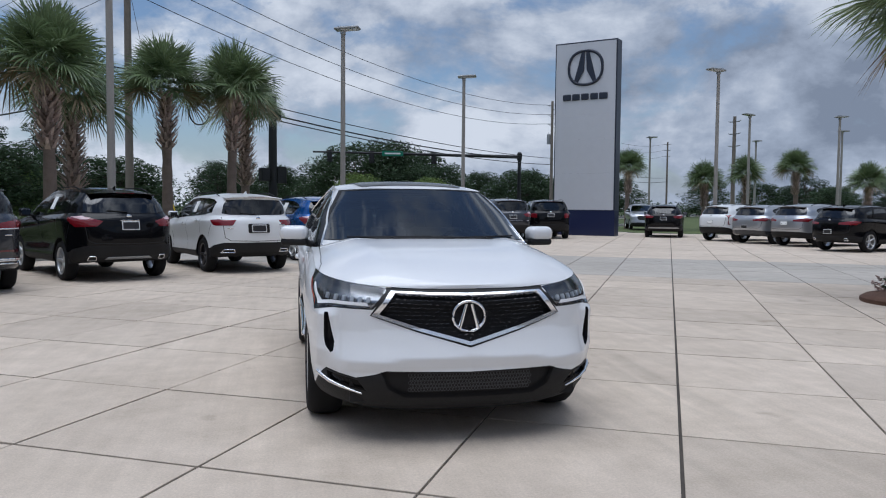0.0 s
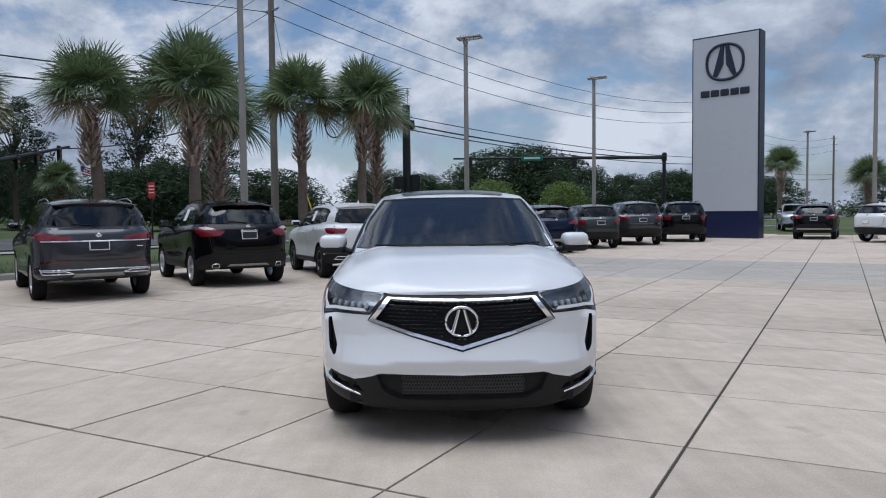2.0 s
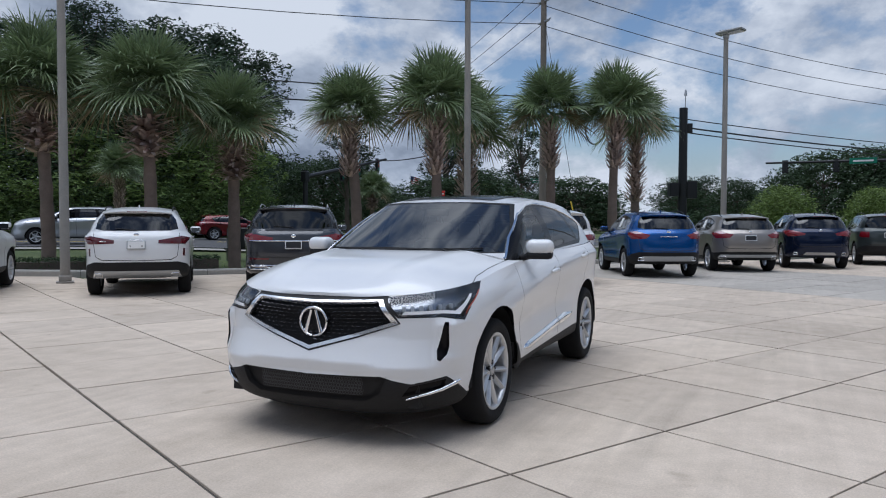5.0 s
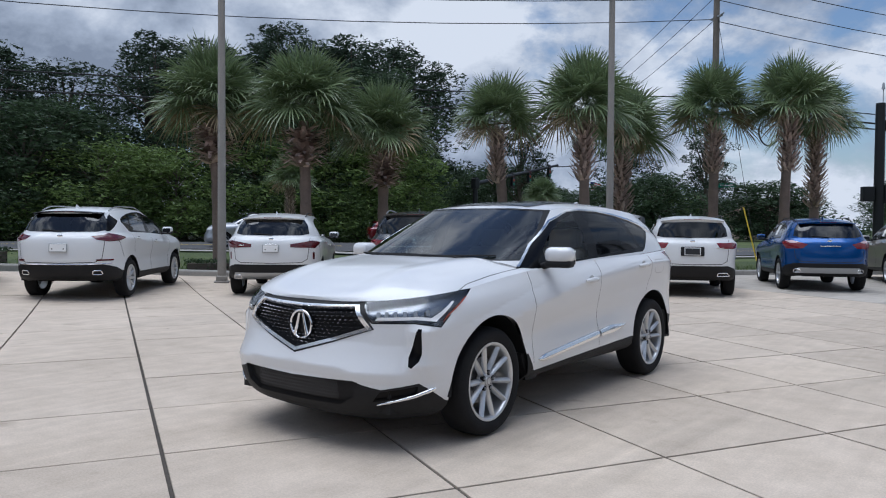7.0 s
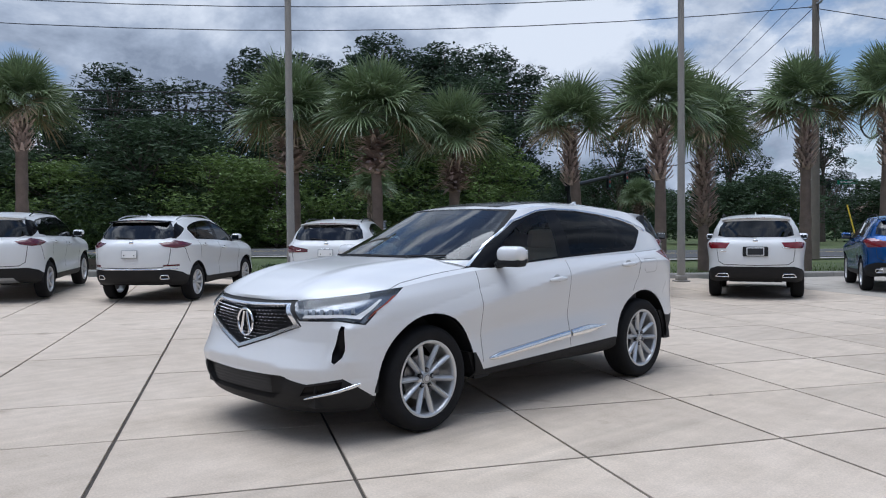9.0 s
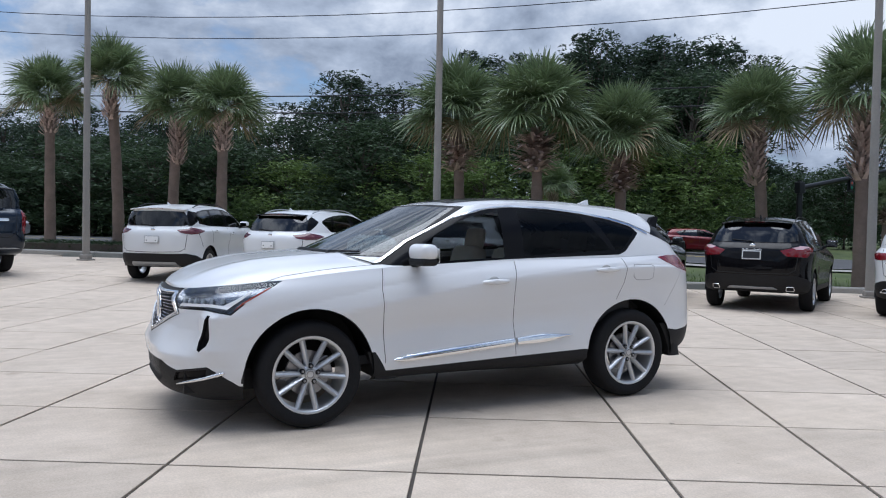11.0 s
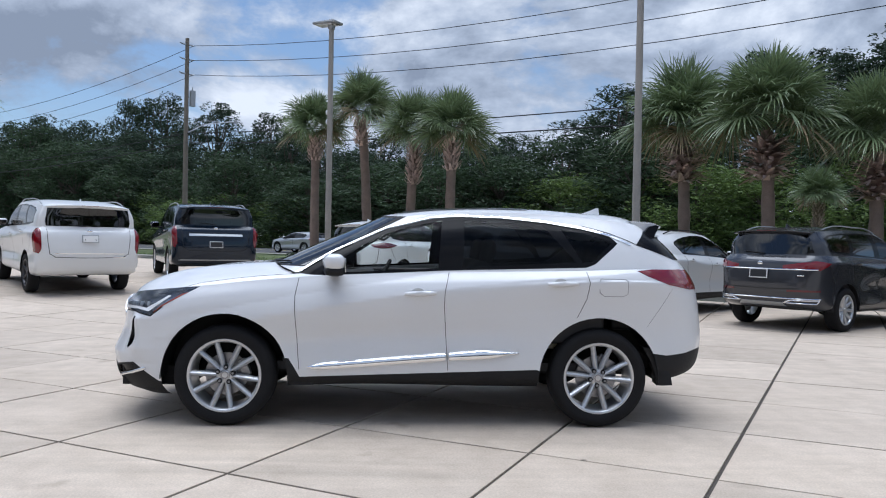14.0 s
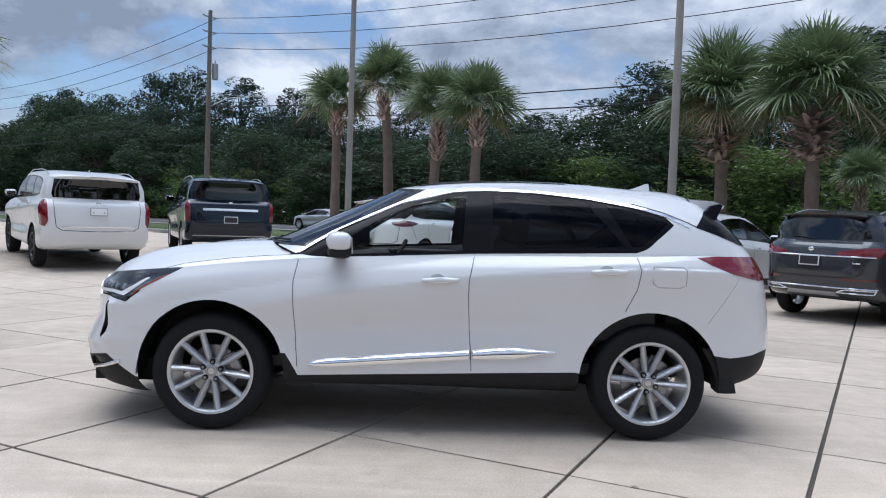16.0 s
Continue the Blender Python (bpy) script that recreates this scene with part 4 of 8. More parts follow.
def concrete_nodes(t, b, node, link, dark=(.43, .358, .28), pale=(.615, .522, .424)):
    geo = node("ShaderNodeNewGeometry")
    obj = node("ShaderNodeObjectInfo")
    big = node("ShaderNodeTexNoise", Scale=.35, Detail=5.0, Roughness=.6)
    mid = node("ShaderNodeTexNoise", Scale=3.1, Detail=8.0, Roughness=.65)
    fine = node("ShaderNodeTexNoise", Scale=70.0, Detail=4.0, Roughness=.7)
    spots = node("ShaderNodeTexNoise", Scale=1.7, Detail=3.0, Roughness=.5)
    for n in (big, mid, fine, spots):
        link(geo.outputs["Position"], n.inputs["Vector"])
    ramp = node("ShaderNodeValToRGB")
    ramp.color_ramp.elements[0].position, ramp.color_ramp.elements[0].color = .32, (*dark, 1)
    ramp.color_ramp.elements[1].position, ramp.color_ramp.elements[1].color = .64, (*pale, 1)
    add = node("ShaderNodeMath")
    add.operation = "MULTIPLY_ADD"
    add.inputs[1].default_value = .5
    half = node("ShaderNodeMath")
    half.operation = "MULTIPLY"
    half.inputs[1].default_value = .5
    link(big.outputs[0], half.inputs[0])
    link(mid.outputs[0], add.inputs[0])
    link(half.outputs[0], add.inputs[2])
    link(add.outputs[0], ramp.inputs[0])
    # dark oil and tyre spots
    sp = node("ShaderNodeValToRGB")
    sp.color_ramp.elements[0].position, sp.color_ramp.elements[0].color = .67, (1, 1, 1, 1)
    sp.color_ramp.elements[1].position, sp.color_ramp.elements[1].color = .76, (.70, .68, .66, 1)
    link(spots.outputs[0], sp.inputs[0])
    m1 = node("ShaderNodeMix")
    m1.data_type, m1.blend_type = "RGBA", "MULTIPLY"
    m1.inputs[0].default_value = 1
    link(ramp.outputs[0], m1.inputs[6])
    link(sp.outputs[0], m1.inputs[7])
    # faint curved tyre marks left by a turning car
    off = node("ShaderNodeVectorMath")
    off.operation = "SUBTRACT"
    off.inputs[1].default_value = (13.0, -1.5, 0)
    link(geo.outputs["Position"], off.inputs[0])
    far = node("ShaderNodeVectorMath")
    far.operation = "LENGTH"
    link(off.outputs[0], far.inputs[0])
    marks = node("ShaderNodeValToRGB")
    cr = marks.color_ramp
    cr.elements[0].position, cr.elements[0].color = 0.0, (1, 1, 1, 1)
    cr.elements[1].position, cr.elements[1].color = 1.0, (1, 1, 1, 1)
    for p_, v_ in ((.30, 1), (.34, .86), (.40, .90), (.44, 1), (.47, .88), (.52, 1), (.80, 1), (.84, .93), (.88, 1)):
        cr.elements.new(p_).color = (v_, v_, v_ * .99, 1)
    mr_ = node("ShaderNodeMapRange")
    mr_.inputs[1].default_value, mr_.inputs[2].default_value = 10.4, 12.2
    link(far.outputs["Value"], mr_.inputs[0])
    link(mr_.outputs[0], marks.inputs[0])
    worn = node("ShaderNodeMapRange")
    worn.inputs[1].default_value, worn.inputs[2].default_value = .42, .56
    link(big.outputs[0], worn.inputs[0])
    m2 = node("ShaderNodeMix")
    m2.data_type, m2.blend_type = "RGBA", "MULTIPLY"
    link(worn.outputs[0], m2.inputs[0])
    link(m1.outputs[2], m2.inputs[6])
    link(marks.outputs[0], m2.inputs[7])
    # broom streaks and thin scuffs that run across the slabs
    turn = node("ShaderNodeMapping")
    turn.inputs["Rotation"].default_value = (0, 0, -UA)
    turn.inputs["Scale"].default_value = (9.0, .45, 1)
    link(geo.outputs["Position"], turn.inputs["Vector"])
    streak = node("ShaderNodeTexNoise", Scale=1.0, Detail=5.0, Roughness=.6)
    link(turn.outputs[0], streak.inputs["Vector"])
    st = node("ShaderNodeMapRange")
    st.inputs[1].default_value, st.inputs[2].default_value, st.inputs[3].default_value, st.inputs[4].default_value = .3, .7, .93, 1.05
    link(streak.outputs[0], st.inputs[0])
    # small dark droppings and chips
    cell = node("ShaderNodeTexVoronoi", Scale=1.1)
    link(geo.outputs["Position"], cell.inputs["Vector"])
    dot = node("ShaderNodeMapRange")
    dot.inputs[1].default_value, dot.inputs[2].default_value, dot.inputs[3].default_value, dot.inputs[4].default_value = .018, .035, .45, 1.0
    link(cell.outputs["Distance"], dot.inputs[0])
    sd_ = node("ShaderNodeMath")
    sd_.operation = "MULTIPLY"
    link(st.outputs[0], sd_.inputs[0])
    link(dot.outputs[0], sd_.inputs[1])
    fr = node("ShaderNodeMapRange")
    fr.inputs[1].default_value, fr.inputs[2].default_value, fr.inputs[3].default_value, fr.inputs[4].default_value = .3, .7, .86, 1.12
    link(fine.outputs[0], fr.inputs[0])
    rr = node("ShaderNodeMapRange")
    rr.inputs[3].default_value, rr.inputs[4].default_value = .90, 1.07
    link(obj.outputs["Random"], rr.inputs[0])
    mul = node("ShaderNodeMath")
    mul.operation = "MULTIPLY"
    link(fr.outputs[0], mul.inputs[0])
    link(rr.outputs[0], mul.inputs[1])
    hs = node("ShaderNodeHueSaturation")
    link(m2.outputs[2], hs.inputs["Color"])
    all_ = node("ShaderNodeMath")
    all_.operation = "MULTIPLY"
    link(mul.outputs[0], all_.inputs[0])
    link(sd_.outputs[0], all_.inputs[1])
    link(all_.outputs[0], hs.inputs["Value"])
    link(hs.outputs[0], b.inputs["Base Color"])
    b.inputs["Roughness"].default_value = .82
    b.inputs["Specular IOR Level"].default_value = .3
    bp = node("ShaderNodeBump", Strength=.35, Distance=.004)
    link(fine.outputs[0], bp.inputs["Height"])
    link(bp.outputs[0], b.inputs["Normal"])


def grass_nodes(t, b, node, link):
    geo = node("ShaderNodeNewGeometry")
    a = node("ShaderNodeTexNoise", Scale=.25, Detail=6.0)
    c = node("ShaderNodeTexNoise", Scale=22.0, Detail=5.0)
    for n in (a, c):
        link(geo.outputs["Position"], n.inputs["Vector"])
    ad = node("ShaderNodeMath")
    ad.operation = "ADD"
    link(a.outputs[0], ad.inputs[0])
    link(c.outputs[0], ad.inputs[1])
    r = node("ShaderNodeValToRGB")
    r.color_ramp.elements[0].position, r.color_ramp.elements[0].color = .35, (.025, .045, .012, 1)
    r.color_ramp.elements[1].position, r.color_ramp.elements[1].color = .68, (.13, .16, .045, 1)
    hf = node("ShaderNodeMath")
    hf.operation = "MULTIPLY"
    hf.inputs[1].default_value = .5
    link(ad.outputs[0], hf.inputs[0])
    link(hf.outputs[0], r.inputs[0])
    link(r.outputs[0], b.inputs["Base Color"])
    b.inputs["Roughness"].default_value = .9
    bp = node("ShaderNodeBump", Strength=.8, Distance=.04)
    link(c.outputs[0], bp.inputs["Height"])
    link(bp.outputs[0], b.inputs["Normal"])


UA = radians(61.5)
M_CONC = textured("pale_concrete", concrete_nodes)
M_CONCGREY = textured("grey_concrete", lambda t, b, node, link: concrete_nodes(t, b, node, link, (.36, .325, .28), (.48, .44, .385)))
M_GRASS = textured("rough_grass", grass_nodes)
M_JOINT = material("joint_dirt", (.07, .06, .05), .95, vary=.3, vscale=2)
M_ASPHALT = material("asphalt", (.07, .07, .072), .85, bump=.3, bscale=60, vary=.2, vscale=.4)
M_KERB = material("kerb_concrete", (.33, .315, .285), .85, bump=.3, bscale=40, vary=.15, vscale=1.5)
M_POLE = material("grey_pole_concrete", (.30, .28, .25), .7, bump=.15, bscale=60, vary=.12, vscale=2)
M_WOODPOLE = material("weathered_pole_wood", (.20, .17, .14), .85, bump=.4, bscale=50, vary=.2, vscale=3)
M_DARKSTEEL = material("black_painted_steel", (.012, .013, .014), .4, .2)
M_LAMPHEAD = material("grey_lamp_housing", (.34, .34, .33), .45, .5)
M_BARK = material("palm_bark", (.215, .16, .128), .9, bump=.8, bscale=35, vary=.3, vscale=4)
M_BOOT = material("palm_leaf_bases", (.48, .36, .31), .85, bump=.5, bscale=40, vary=.3, vscale=5, island=.35)
M_PALM = leaf_material("palm_leaf", (.165, .22, .105), .33, .2, 2.0, .25, .22, .5)
M_PALMDRY = material("dry_palm_leaf", (.24, .18, .10), .7, vary=.25, vscale=2, island=.3)
M_LEAF = leaf_material("tree_leaf", (.051, .080, .040), .6, .3, .5, .5)
M_LEAF2 = leaf_material("pine_leaf", (.043, .066, .040), .6, .3, .5, .45)
# these two greens put the light on the wood's edge into leaf colour
M_LEAF3 = leaf_material("bright_leaf", (.13, .19, .055), .55, .3, .8, .45)
M_VINE = leaf_material("vine_leaf", (.088, .135, .045), .55, .3, .8, .45)
M_TREEBARK = material("tree_bark", (.10, .08, .065), .9, bump=.6, bscale=20, vary=.3, vscale=2)
M_SIGNGREY = material("sign_panel_silver", (.62, .63, .66), .4, .2, vary=.03, vscale=.3)
M_SIGNBLUE = material("sign_base_blue", (.008, .014, .06), .4, coat=.3)
M_SIGNDARK = material("sign_edge_navy", (.02, .026, .045), .4)
M_WIRE = material("cable_black", (.015, .015, .015), .6)
M_TIN = material("galvanised_steel", (.4, .41, .42), .45, .7, vary=.1)
M_GREENSIGN = material("street_sign_green", (.0, .16, .09), .4)
M_REDSIGN = material("red_sign", (.55, .03, .02), .45)
M_FLAGRED = material("flag_red", (.4, .03, .04), .8)
M_FLAGBLUE = material("flag_blue", (.02, .03, .12), .8)
M_WHITEPAINT = material("white_paint_line", (.7, .7, .68), .7)
M_ROADLINE = material("worn_road_line", (.33, .33, .32), .8, vary=.2, vscale=1)
M_YELLOW = material("yellow_guard", (.7, .5, .03), .5)
M_BRICKWALL = material("tan_stucco", (.42, .34, .26), .85, vary=.1, vscale=1)
M_ROOFBROWN = material("brown_roof", (.16, .10, .07), .8, vary=.2, vscale=2)
M_MULCH = material("brown_mulch", (.10, .05, .03), .95, bump=.8, bscale=40, vary=.4, vscale=6)


# ---- ground, lot, kerb, road ----
def build_ground():
    ax = sorted({-2500, -1200, -600, -300, -180, -120, -90, *range(-70, 71, 4), 90, 120, 180, 300, 600, 1200, 2500})
    V = [(x, y, ground_z(x, y) - .06) for x in ax for y in ax]
    n = len(ax)
    F = [(i * n + j, (i + 1) * n + j, (i + 1) * n + j + 1, i * n + j + 1) for i in range(n - 1) for j in range(n - 1)]
    g = from_arrays("ground", V, F, M_GRASS)
    tagged(g, "rough green grass and soil reaching the horizon", "ground", kind="structure")


UX, UY = math.cos(UA), math.sin(UA)
PV, V0 = 1.257, -2.32
U_BEND, SKEW = 2.59, .057
U_LINES = [-2.865 + 1.415 * k for k in range(-45, 4)] + [U_BEND + 1.26 * k for k in range(0, 66)]
J_BEND = 49


def slab_xy(u, v):
    return u * UX - v * UY, u * UY + v * UX


def line_u(i, v):
    """Where joint i crosses v: past the wide construction joint the joints run a little askew."""
    return U_LINES[i] + (SKEW * v if i >= J_BEND else 0.0)


def on_lot(x, y):
    n = x * NX + y * NY
    e = x * EX + y * EY
    return n < 14.25 and -60 < e < 62 and x < 46 and y > -32 and not (e > 40 and n > -2 + (e - 40) * -.4)


def build_lot():
    lot = holder("pavement", "pale cream concrete lot cast in square slabs", "pavement", Matrix(), kind="structure")
    V, F = [], []
    # dark bed under the joints
    step = 2.0
    for i in range(-40, 40):
        for j in range(-40, 40):
            x, y = i * step, j * step
            if on_lot(x, y) or on_lot(x + step, y + step) or on_lot(x + step, y) or on_lot(x, y + step):
                k = len(V)
                V += [(a, b, ground_z(a, b) - (.014 if ground_z(a, b) == 0 and ground_z(a - 3, b - 2) == 0 else .03)) for a, b in ((x, y), (x + step, y), (x + step, y + step), (x, y + step))]
                F.append((k, k + 1, k + 2, k + 3))
    keep = [f for f in F if all(V[i][0] * NX + V[i][1] * NY < 14.4 for i in f)]
    from_arrays("bed", V, keep, M_JOINT, lot, smooth=False)
    c = .002
    sf = [(8, 9, 10, 11)] + [(i, (i + 1) % 4, 4 + (i + 1) % 4, 4 + i) for i in range(4)] + [(4 + i, 4 + (i + 1) % 4, 8 + (i + 1) % 4, 8 + i) for i in range(4)]
    # half widths of the joints: cast joints are wide, sawn ones between them narrow
    gap_u = lambda i: .013 if i == J_BEND or (i - 45) % 5 == 0 else .011
    gap_v = lambda j: .0105 if j % 2 == 0 else .0075

    def outline(i, j):
        """Corners of a slab in the lot's own u, v, shrunk by its joints."""
        v0, v1 = V0 + j * PV, V0 + (j + 1) * PV
        ga, gb, gc, gd = gap_u(i), gap_u(i + 1), gap_v(j), gap_v(j + 1)
        return [(line_u(i, v0) + ga, v0 + gc), (line_u(i + 1, v0) - gb, v0 + gc), (line_u(i + 1, v1) - gb, v1 - gd), (line_u(i, v1) + ga, v1 - gd)]

    def solid(q):
        mu, mv = sum(p[0] for p in q) / 4, sum(p[1] for p in q) / 4
        inner = [(u - math.copysign(c, u - mu), v - math.copysign(c, v - mv)) for u, v in q]
        return mu, mv, [(u - mu, v - mv, -.04) for u, v in q] + [(u - mu, v - mv, -c) for u, v in q] + [(u - mu, v - mv, 0) for u, v in inner]
    shared = {}
    rng = random.Random(5)
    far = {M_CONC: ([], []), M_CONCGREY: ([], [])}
    cnt = 0
    for i in range(len(U_LINES) - 1):
        for j in range(-50, 50):
            mu, mv, sv = solid(outline(i, j))
            x, y = slab_xy(mu, mv)
            if not on_lot(x, y):
                continue
            near = -4 <= i - 45 < 13 and -6 <= j < 11 and -(x * .94 + y * .34) < 5.5
            dz = rng.uniform(-.0015, .0015)
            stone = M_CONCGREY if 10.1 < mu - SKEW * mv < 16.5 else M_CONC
            if near and cnt < 300:
                key = (stone.name,) + tuple(round(p, 4) for p in (*sv[0], *sv[1], *sv[2], *sv[3]))
                if key not in shared:
                    me = bpy.data.meshes.new("slab")
                    me.from_pydata(sv, [], sf)
                    me.materials.append(stone)
                    shared[key] = me
                ob = new("slab", shared[key])
                ob.parent = lot
                ob.location = (x, y, dz)
                ob.rotation_euler = (rng.uniform(-.0008, .0008), rng.uniform(-.0008, .0008), UA)
                cnt += 1
            else:
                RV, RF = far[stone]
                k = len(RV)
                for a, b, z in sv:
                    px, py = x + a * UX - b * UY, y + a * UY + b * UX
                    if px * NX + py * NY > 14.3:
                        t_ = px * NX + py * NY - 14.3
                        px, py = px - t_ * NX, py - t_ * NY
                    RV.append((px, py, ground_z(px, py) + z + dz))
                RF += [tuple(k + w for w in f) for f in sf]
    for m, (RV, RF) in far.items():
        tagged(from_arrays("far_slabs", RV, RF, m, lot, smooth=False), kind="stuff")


def build_kerb():
    k = holder("kerb", "weathered grey concrete kerb along the edge of the lot", "kerb", Matrix(), kind="structure")
    L = 3.0
    for i in range(-20, 21):
        e0 = i * L
        V, F = [], []
        prof = ((14.3, -.05), (14.305, .11), (14.325, .14), (14.35, .15), (14.46, .15), (14.48, .14), (14.485, -.05))
        for e in (e0 + .006, e0 + L / 2, e0 + L - .006):
            for n, z in prof:
                x, y = at_en(e, n)
                V.append((x, y, z + ground_z(x, y)))
        m = len(prof)
        for r in range(2):
            for j in range(m - 1):
                F.append((r * m + j, r * m + j + 1, (r + 1) * m + j + 1, (r + 1) * m + j))
        F += [tuple(range(m))[::-1], tuple(2 * m + j for j in range(m))]
        from_arrays("kerb_stone", V, F, M_KERB, k, smooth=False)
    rd = holder("road", "dark asphalt road with white lane lines beyond the grass", "road", Matrix(), kind="structure")
    V, F = [], []
    es = list(range(-300, 301, 6))
    for e in es:
        for n in (30, 44):
            x, y = at_en(e, n)
            V.append((x, y, ground_z(x, y) + .01))
    F = [(2 * i, 2 * i + 2, 2 * i + 3, 2 * i + 1) for i in range(len(es) - 1)]
    from_arrays("carriageway", V, F, M_ASPHALT, rd, smooth=False)
    for n in (30.4, 36.9, 37.2, 43.6):
        V, F = [], []
        for e in es:
            for w in (0, .12):
                x, y = at_en(e, n + w)
                V.append((x, y, ground_z(x, y) + .016))
        F = [(2 * i, 2 * i + 2, 2 * i + 3, 2 * i + 1) for i in range(len(es) - 1)]
        from_arrays("lane_line", V, F, M_ROADLINE if n in (30.4, 43.6) else M_YELLOW, rd, smooth=False)
    # pale footway between grass and road
    V, F = [], []
    for e in es:
        for n in (26.2, 27.7):
            x, y = at_en(e, n + 1.2)
            V.append((x, y, ground_z(x, y) + .012))
    F = [(2 * i, 2 * i + 2, 2 * i + 3, 2 * i + 1) for i in range(len(es) - 1)]
    tagged(from_arrays("footway", V, F, M_KERB, smooth=False), "pale concrete footway beside the road", "pavement", kind="structure")


def build_grass():
    """Blades and tufts on the strip behind the kerb."""
    rng = random.Random(11)
    V, F = [], []
    for _ in range(14000):
        e = rng.uniform(-42, 34)
        n = 14.6 + abs(rng.gauss(0, 1.0)) * 3.0
        x, y = at_en(e, n)
        z = ground_z(x, y) - .06
        h = rng.uniform(.08, .17)
        a = rng.uniform(0, 6.28)
        w = .012
        dx, dy = math.cos(a), math.sin(a)
        lx, ly = rng.uniform(-.06, .06), rng.uniform(-.06, .06)
        k = len(V)
        V += [(x - dx * w, y - dy * w, z), (x + dx * w, y + dy * w, z), (x + lx, y + ly, z + h)]
        F.append((k, k + 1, k + 2))
    tagged(from_arrays("grass", V, F, M_LEAF3, smooth=False), "short green grass tufts behind the kerb", "grass", kind="stuff")


# ---- palms, trees, hedges ----
def palm_mesh(seed, dense=1.0, droop=1.0, rad=1.0, nleaf=44):
    """Crown of fan leaves on arching stalks, at the origin: each blade springs from a curved midrib, folds upward along it and hangs at the tips."""
    rng = random.Random(seed)
    V, F = [], []
    DV, DF = [], []
    low = 98 if rad > 1.55 else 110
    for i in range(nleaf):
        u = (i + .5) / nleaf
        el = radians(86 - low * u ** 1.05 + rng.uniform(-10, 10))
        az = i * 2.39996 + rng.uniform(-.35, .35)
        L = rad * rng.uniform(.84, 1.06)
        out = Vector((math.cos(az), math.sin(az), 0))
        d = out * math.cos(el) + Vector((0, 0, math.sin(el)))
        side = Vector((-math.sin(az), math.cos(az), 0))
        bend = droop * (.06 + .12 * max(0.0, math.cos(el)))
        rib = lambda f: Vector((0, 0, .1)) + out * .08 + d * L * .92 * f - Vector((0, 0, bend * L * f * f))
        VV, FF = (DV, DF) if u > .95 else (V, F)
        stalk = [rib(f) for f in (0, .2, .4, .52)]
        for a, b in zip(stalk[:-1], stalk[1:]):
            k = len(VV)
            w = side * .014
            VV += [tuple(a - w), tuple(a + w), tuple(b + w * .7), tuple(b - w * .7)]
            FF.append((k, k + 1, k + 2, k + 3))
        twist = rng.uniform(-.9, .9)
        nb = int(34 * dense)
        for j in range(nb):
            h = j / (nb - 1) * 2 - 1
            g = 1 - abs(h)
            root = rib(.50 + .12 * g)
            ahead = (rib(.60) - rib(.50)).normalized()
            up = side.cross(ahead) * -1
            if up.z < 0:
                up = -up
            s2 = side * math.cos(twist) + up * math.sin(twist)
            up = s2.cross(ahead) * -1
            if up.z < 0:
                up = -up
            a = math.copysign(abs(h) ** 1.15 * radians(132), h) + rng.uniform(-.05, .05)
            bl = L * rng.uniform(.62, .80) * (1 - .12 * abs(h))
            dr = ahead * math.cos(a) + s2 * math.sin(a) + up * (.22 * abs(math.sin(a)))
            across = (s2 * math.cos(a) - ahead * math.sin(a)).normalized() * .019 + up * rng.uniform(-.008, .008)
            hang = bl * (.04 + .46 * droop * rng.uniform(.35, 1.1)) * (.3 + .7 * math.cos(el))
            k = len(VV)
            for f, wd in ((0, .45), (.4, 1.0), (.72, .8)):
                p = root + dr * bl * f - Vector((0, 0, hang * f ** 2.4))
                VV += [tuple(p - across * wd), tuple(p + across * wd)]
            VV.append(tuple(root + dr * bl * .98 - Vector((0, 0, hang))))
            FF += [(k, k + 1, k + 3, k + 2), (k + 2, k + 3, k + 5, k + 4), (k + 4, k + 5, k + 6)]
    return V, F, DV, DF


def boots_mesh(seed, r0, h, n=60, flare=.16, z0=0.0):
    """Old leaf bases round a trunk."""
    rng = random.Random(seed)
    V, F = [], []
    for i in range(n):
        z = z0 + h * i / n
        az = i * 2.39996 + rng.uniform(-.2, .2)
        c, s = math.cos(az), math.sin(az)
        r = r0
        L = rng.uniform(.17, .30) * (1.3 if flare > .3 else 1)
        rise = rng.uniform(-.35, .8) if flare > .3 else 1.0
        out = flare * rng.uniform(.7, 1.3)
        w = rng.uniform(.035, .055) * (1.3 if flare > .3 else 1)
        t = Vector((-s, c, 0))
        b = Vector((c * r * .9, s * r * .9, z))
        m_ = Vector((c * (r + out * .55), s * (r + out * .55), z + L * .5 * (.4 + .6 * rise)))
        e = Vector((c * (r + out), s * (r + out), z + L * rise))
        o = Vector((c, s, 0)) * .03
        k = len(V)
        V += [tuple(b - t * w * 1.5), tuple(b + t * w * 1.5), tuple(m_ + t * w), tuple(m_ - t * w), tuple(e + t * w * .6), tuple(e - t * w * .6), tuple(m_ + o), tuple(e + o * .4)]
        F += [(k, k + 1, k + 2, k + 6), (k, k + 6, k + 3), (k + 6, k + 2, k + 4, k + 7), (k + 3, k + 6, k + 7, k + 5)]
    return V, F


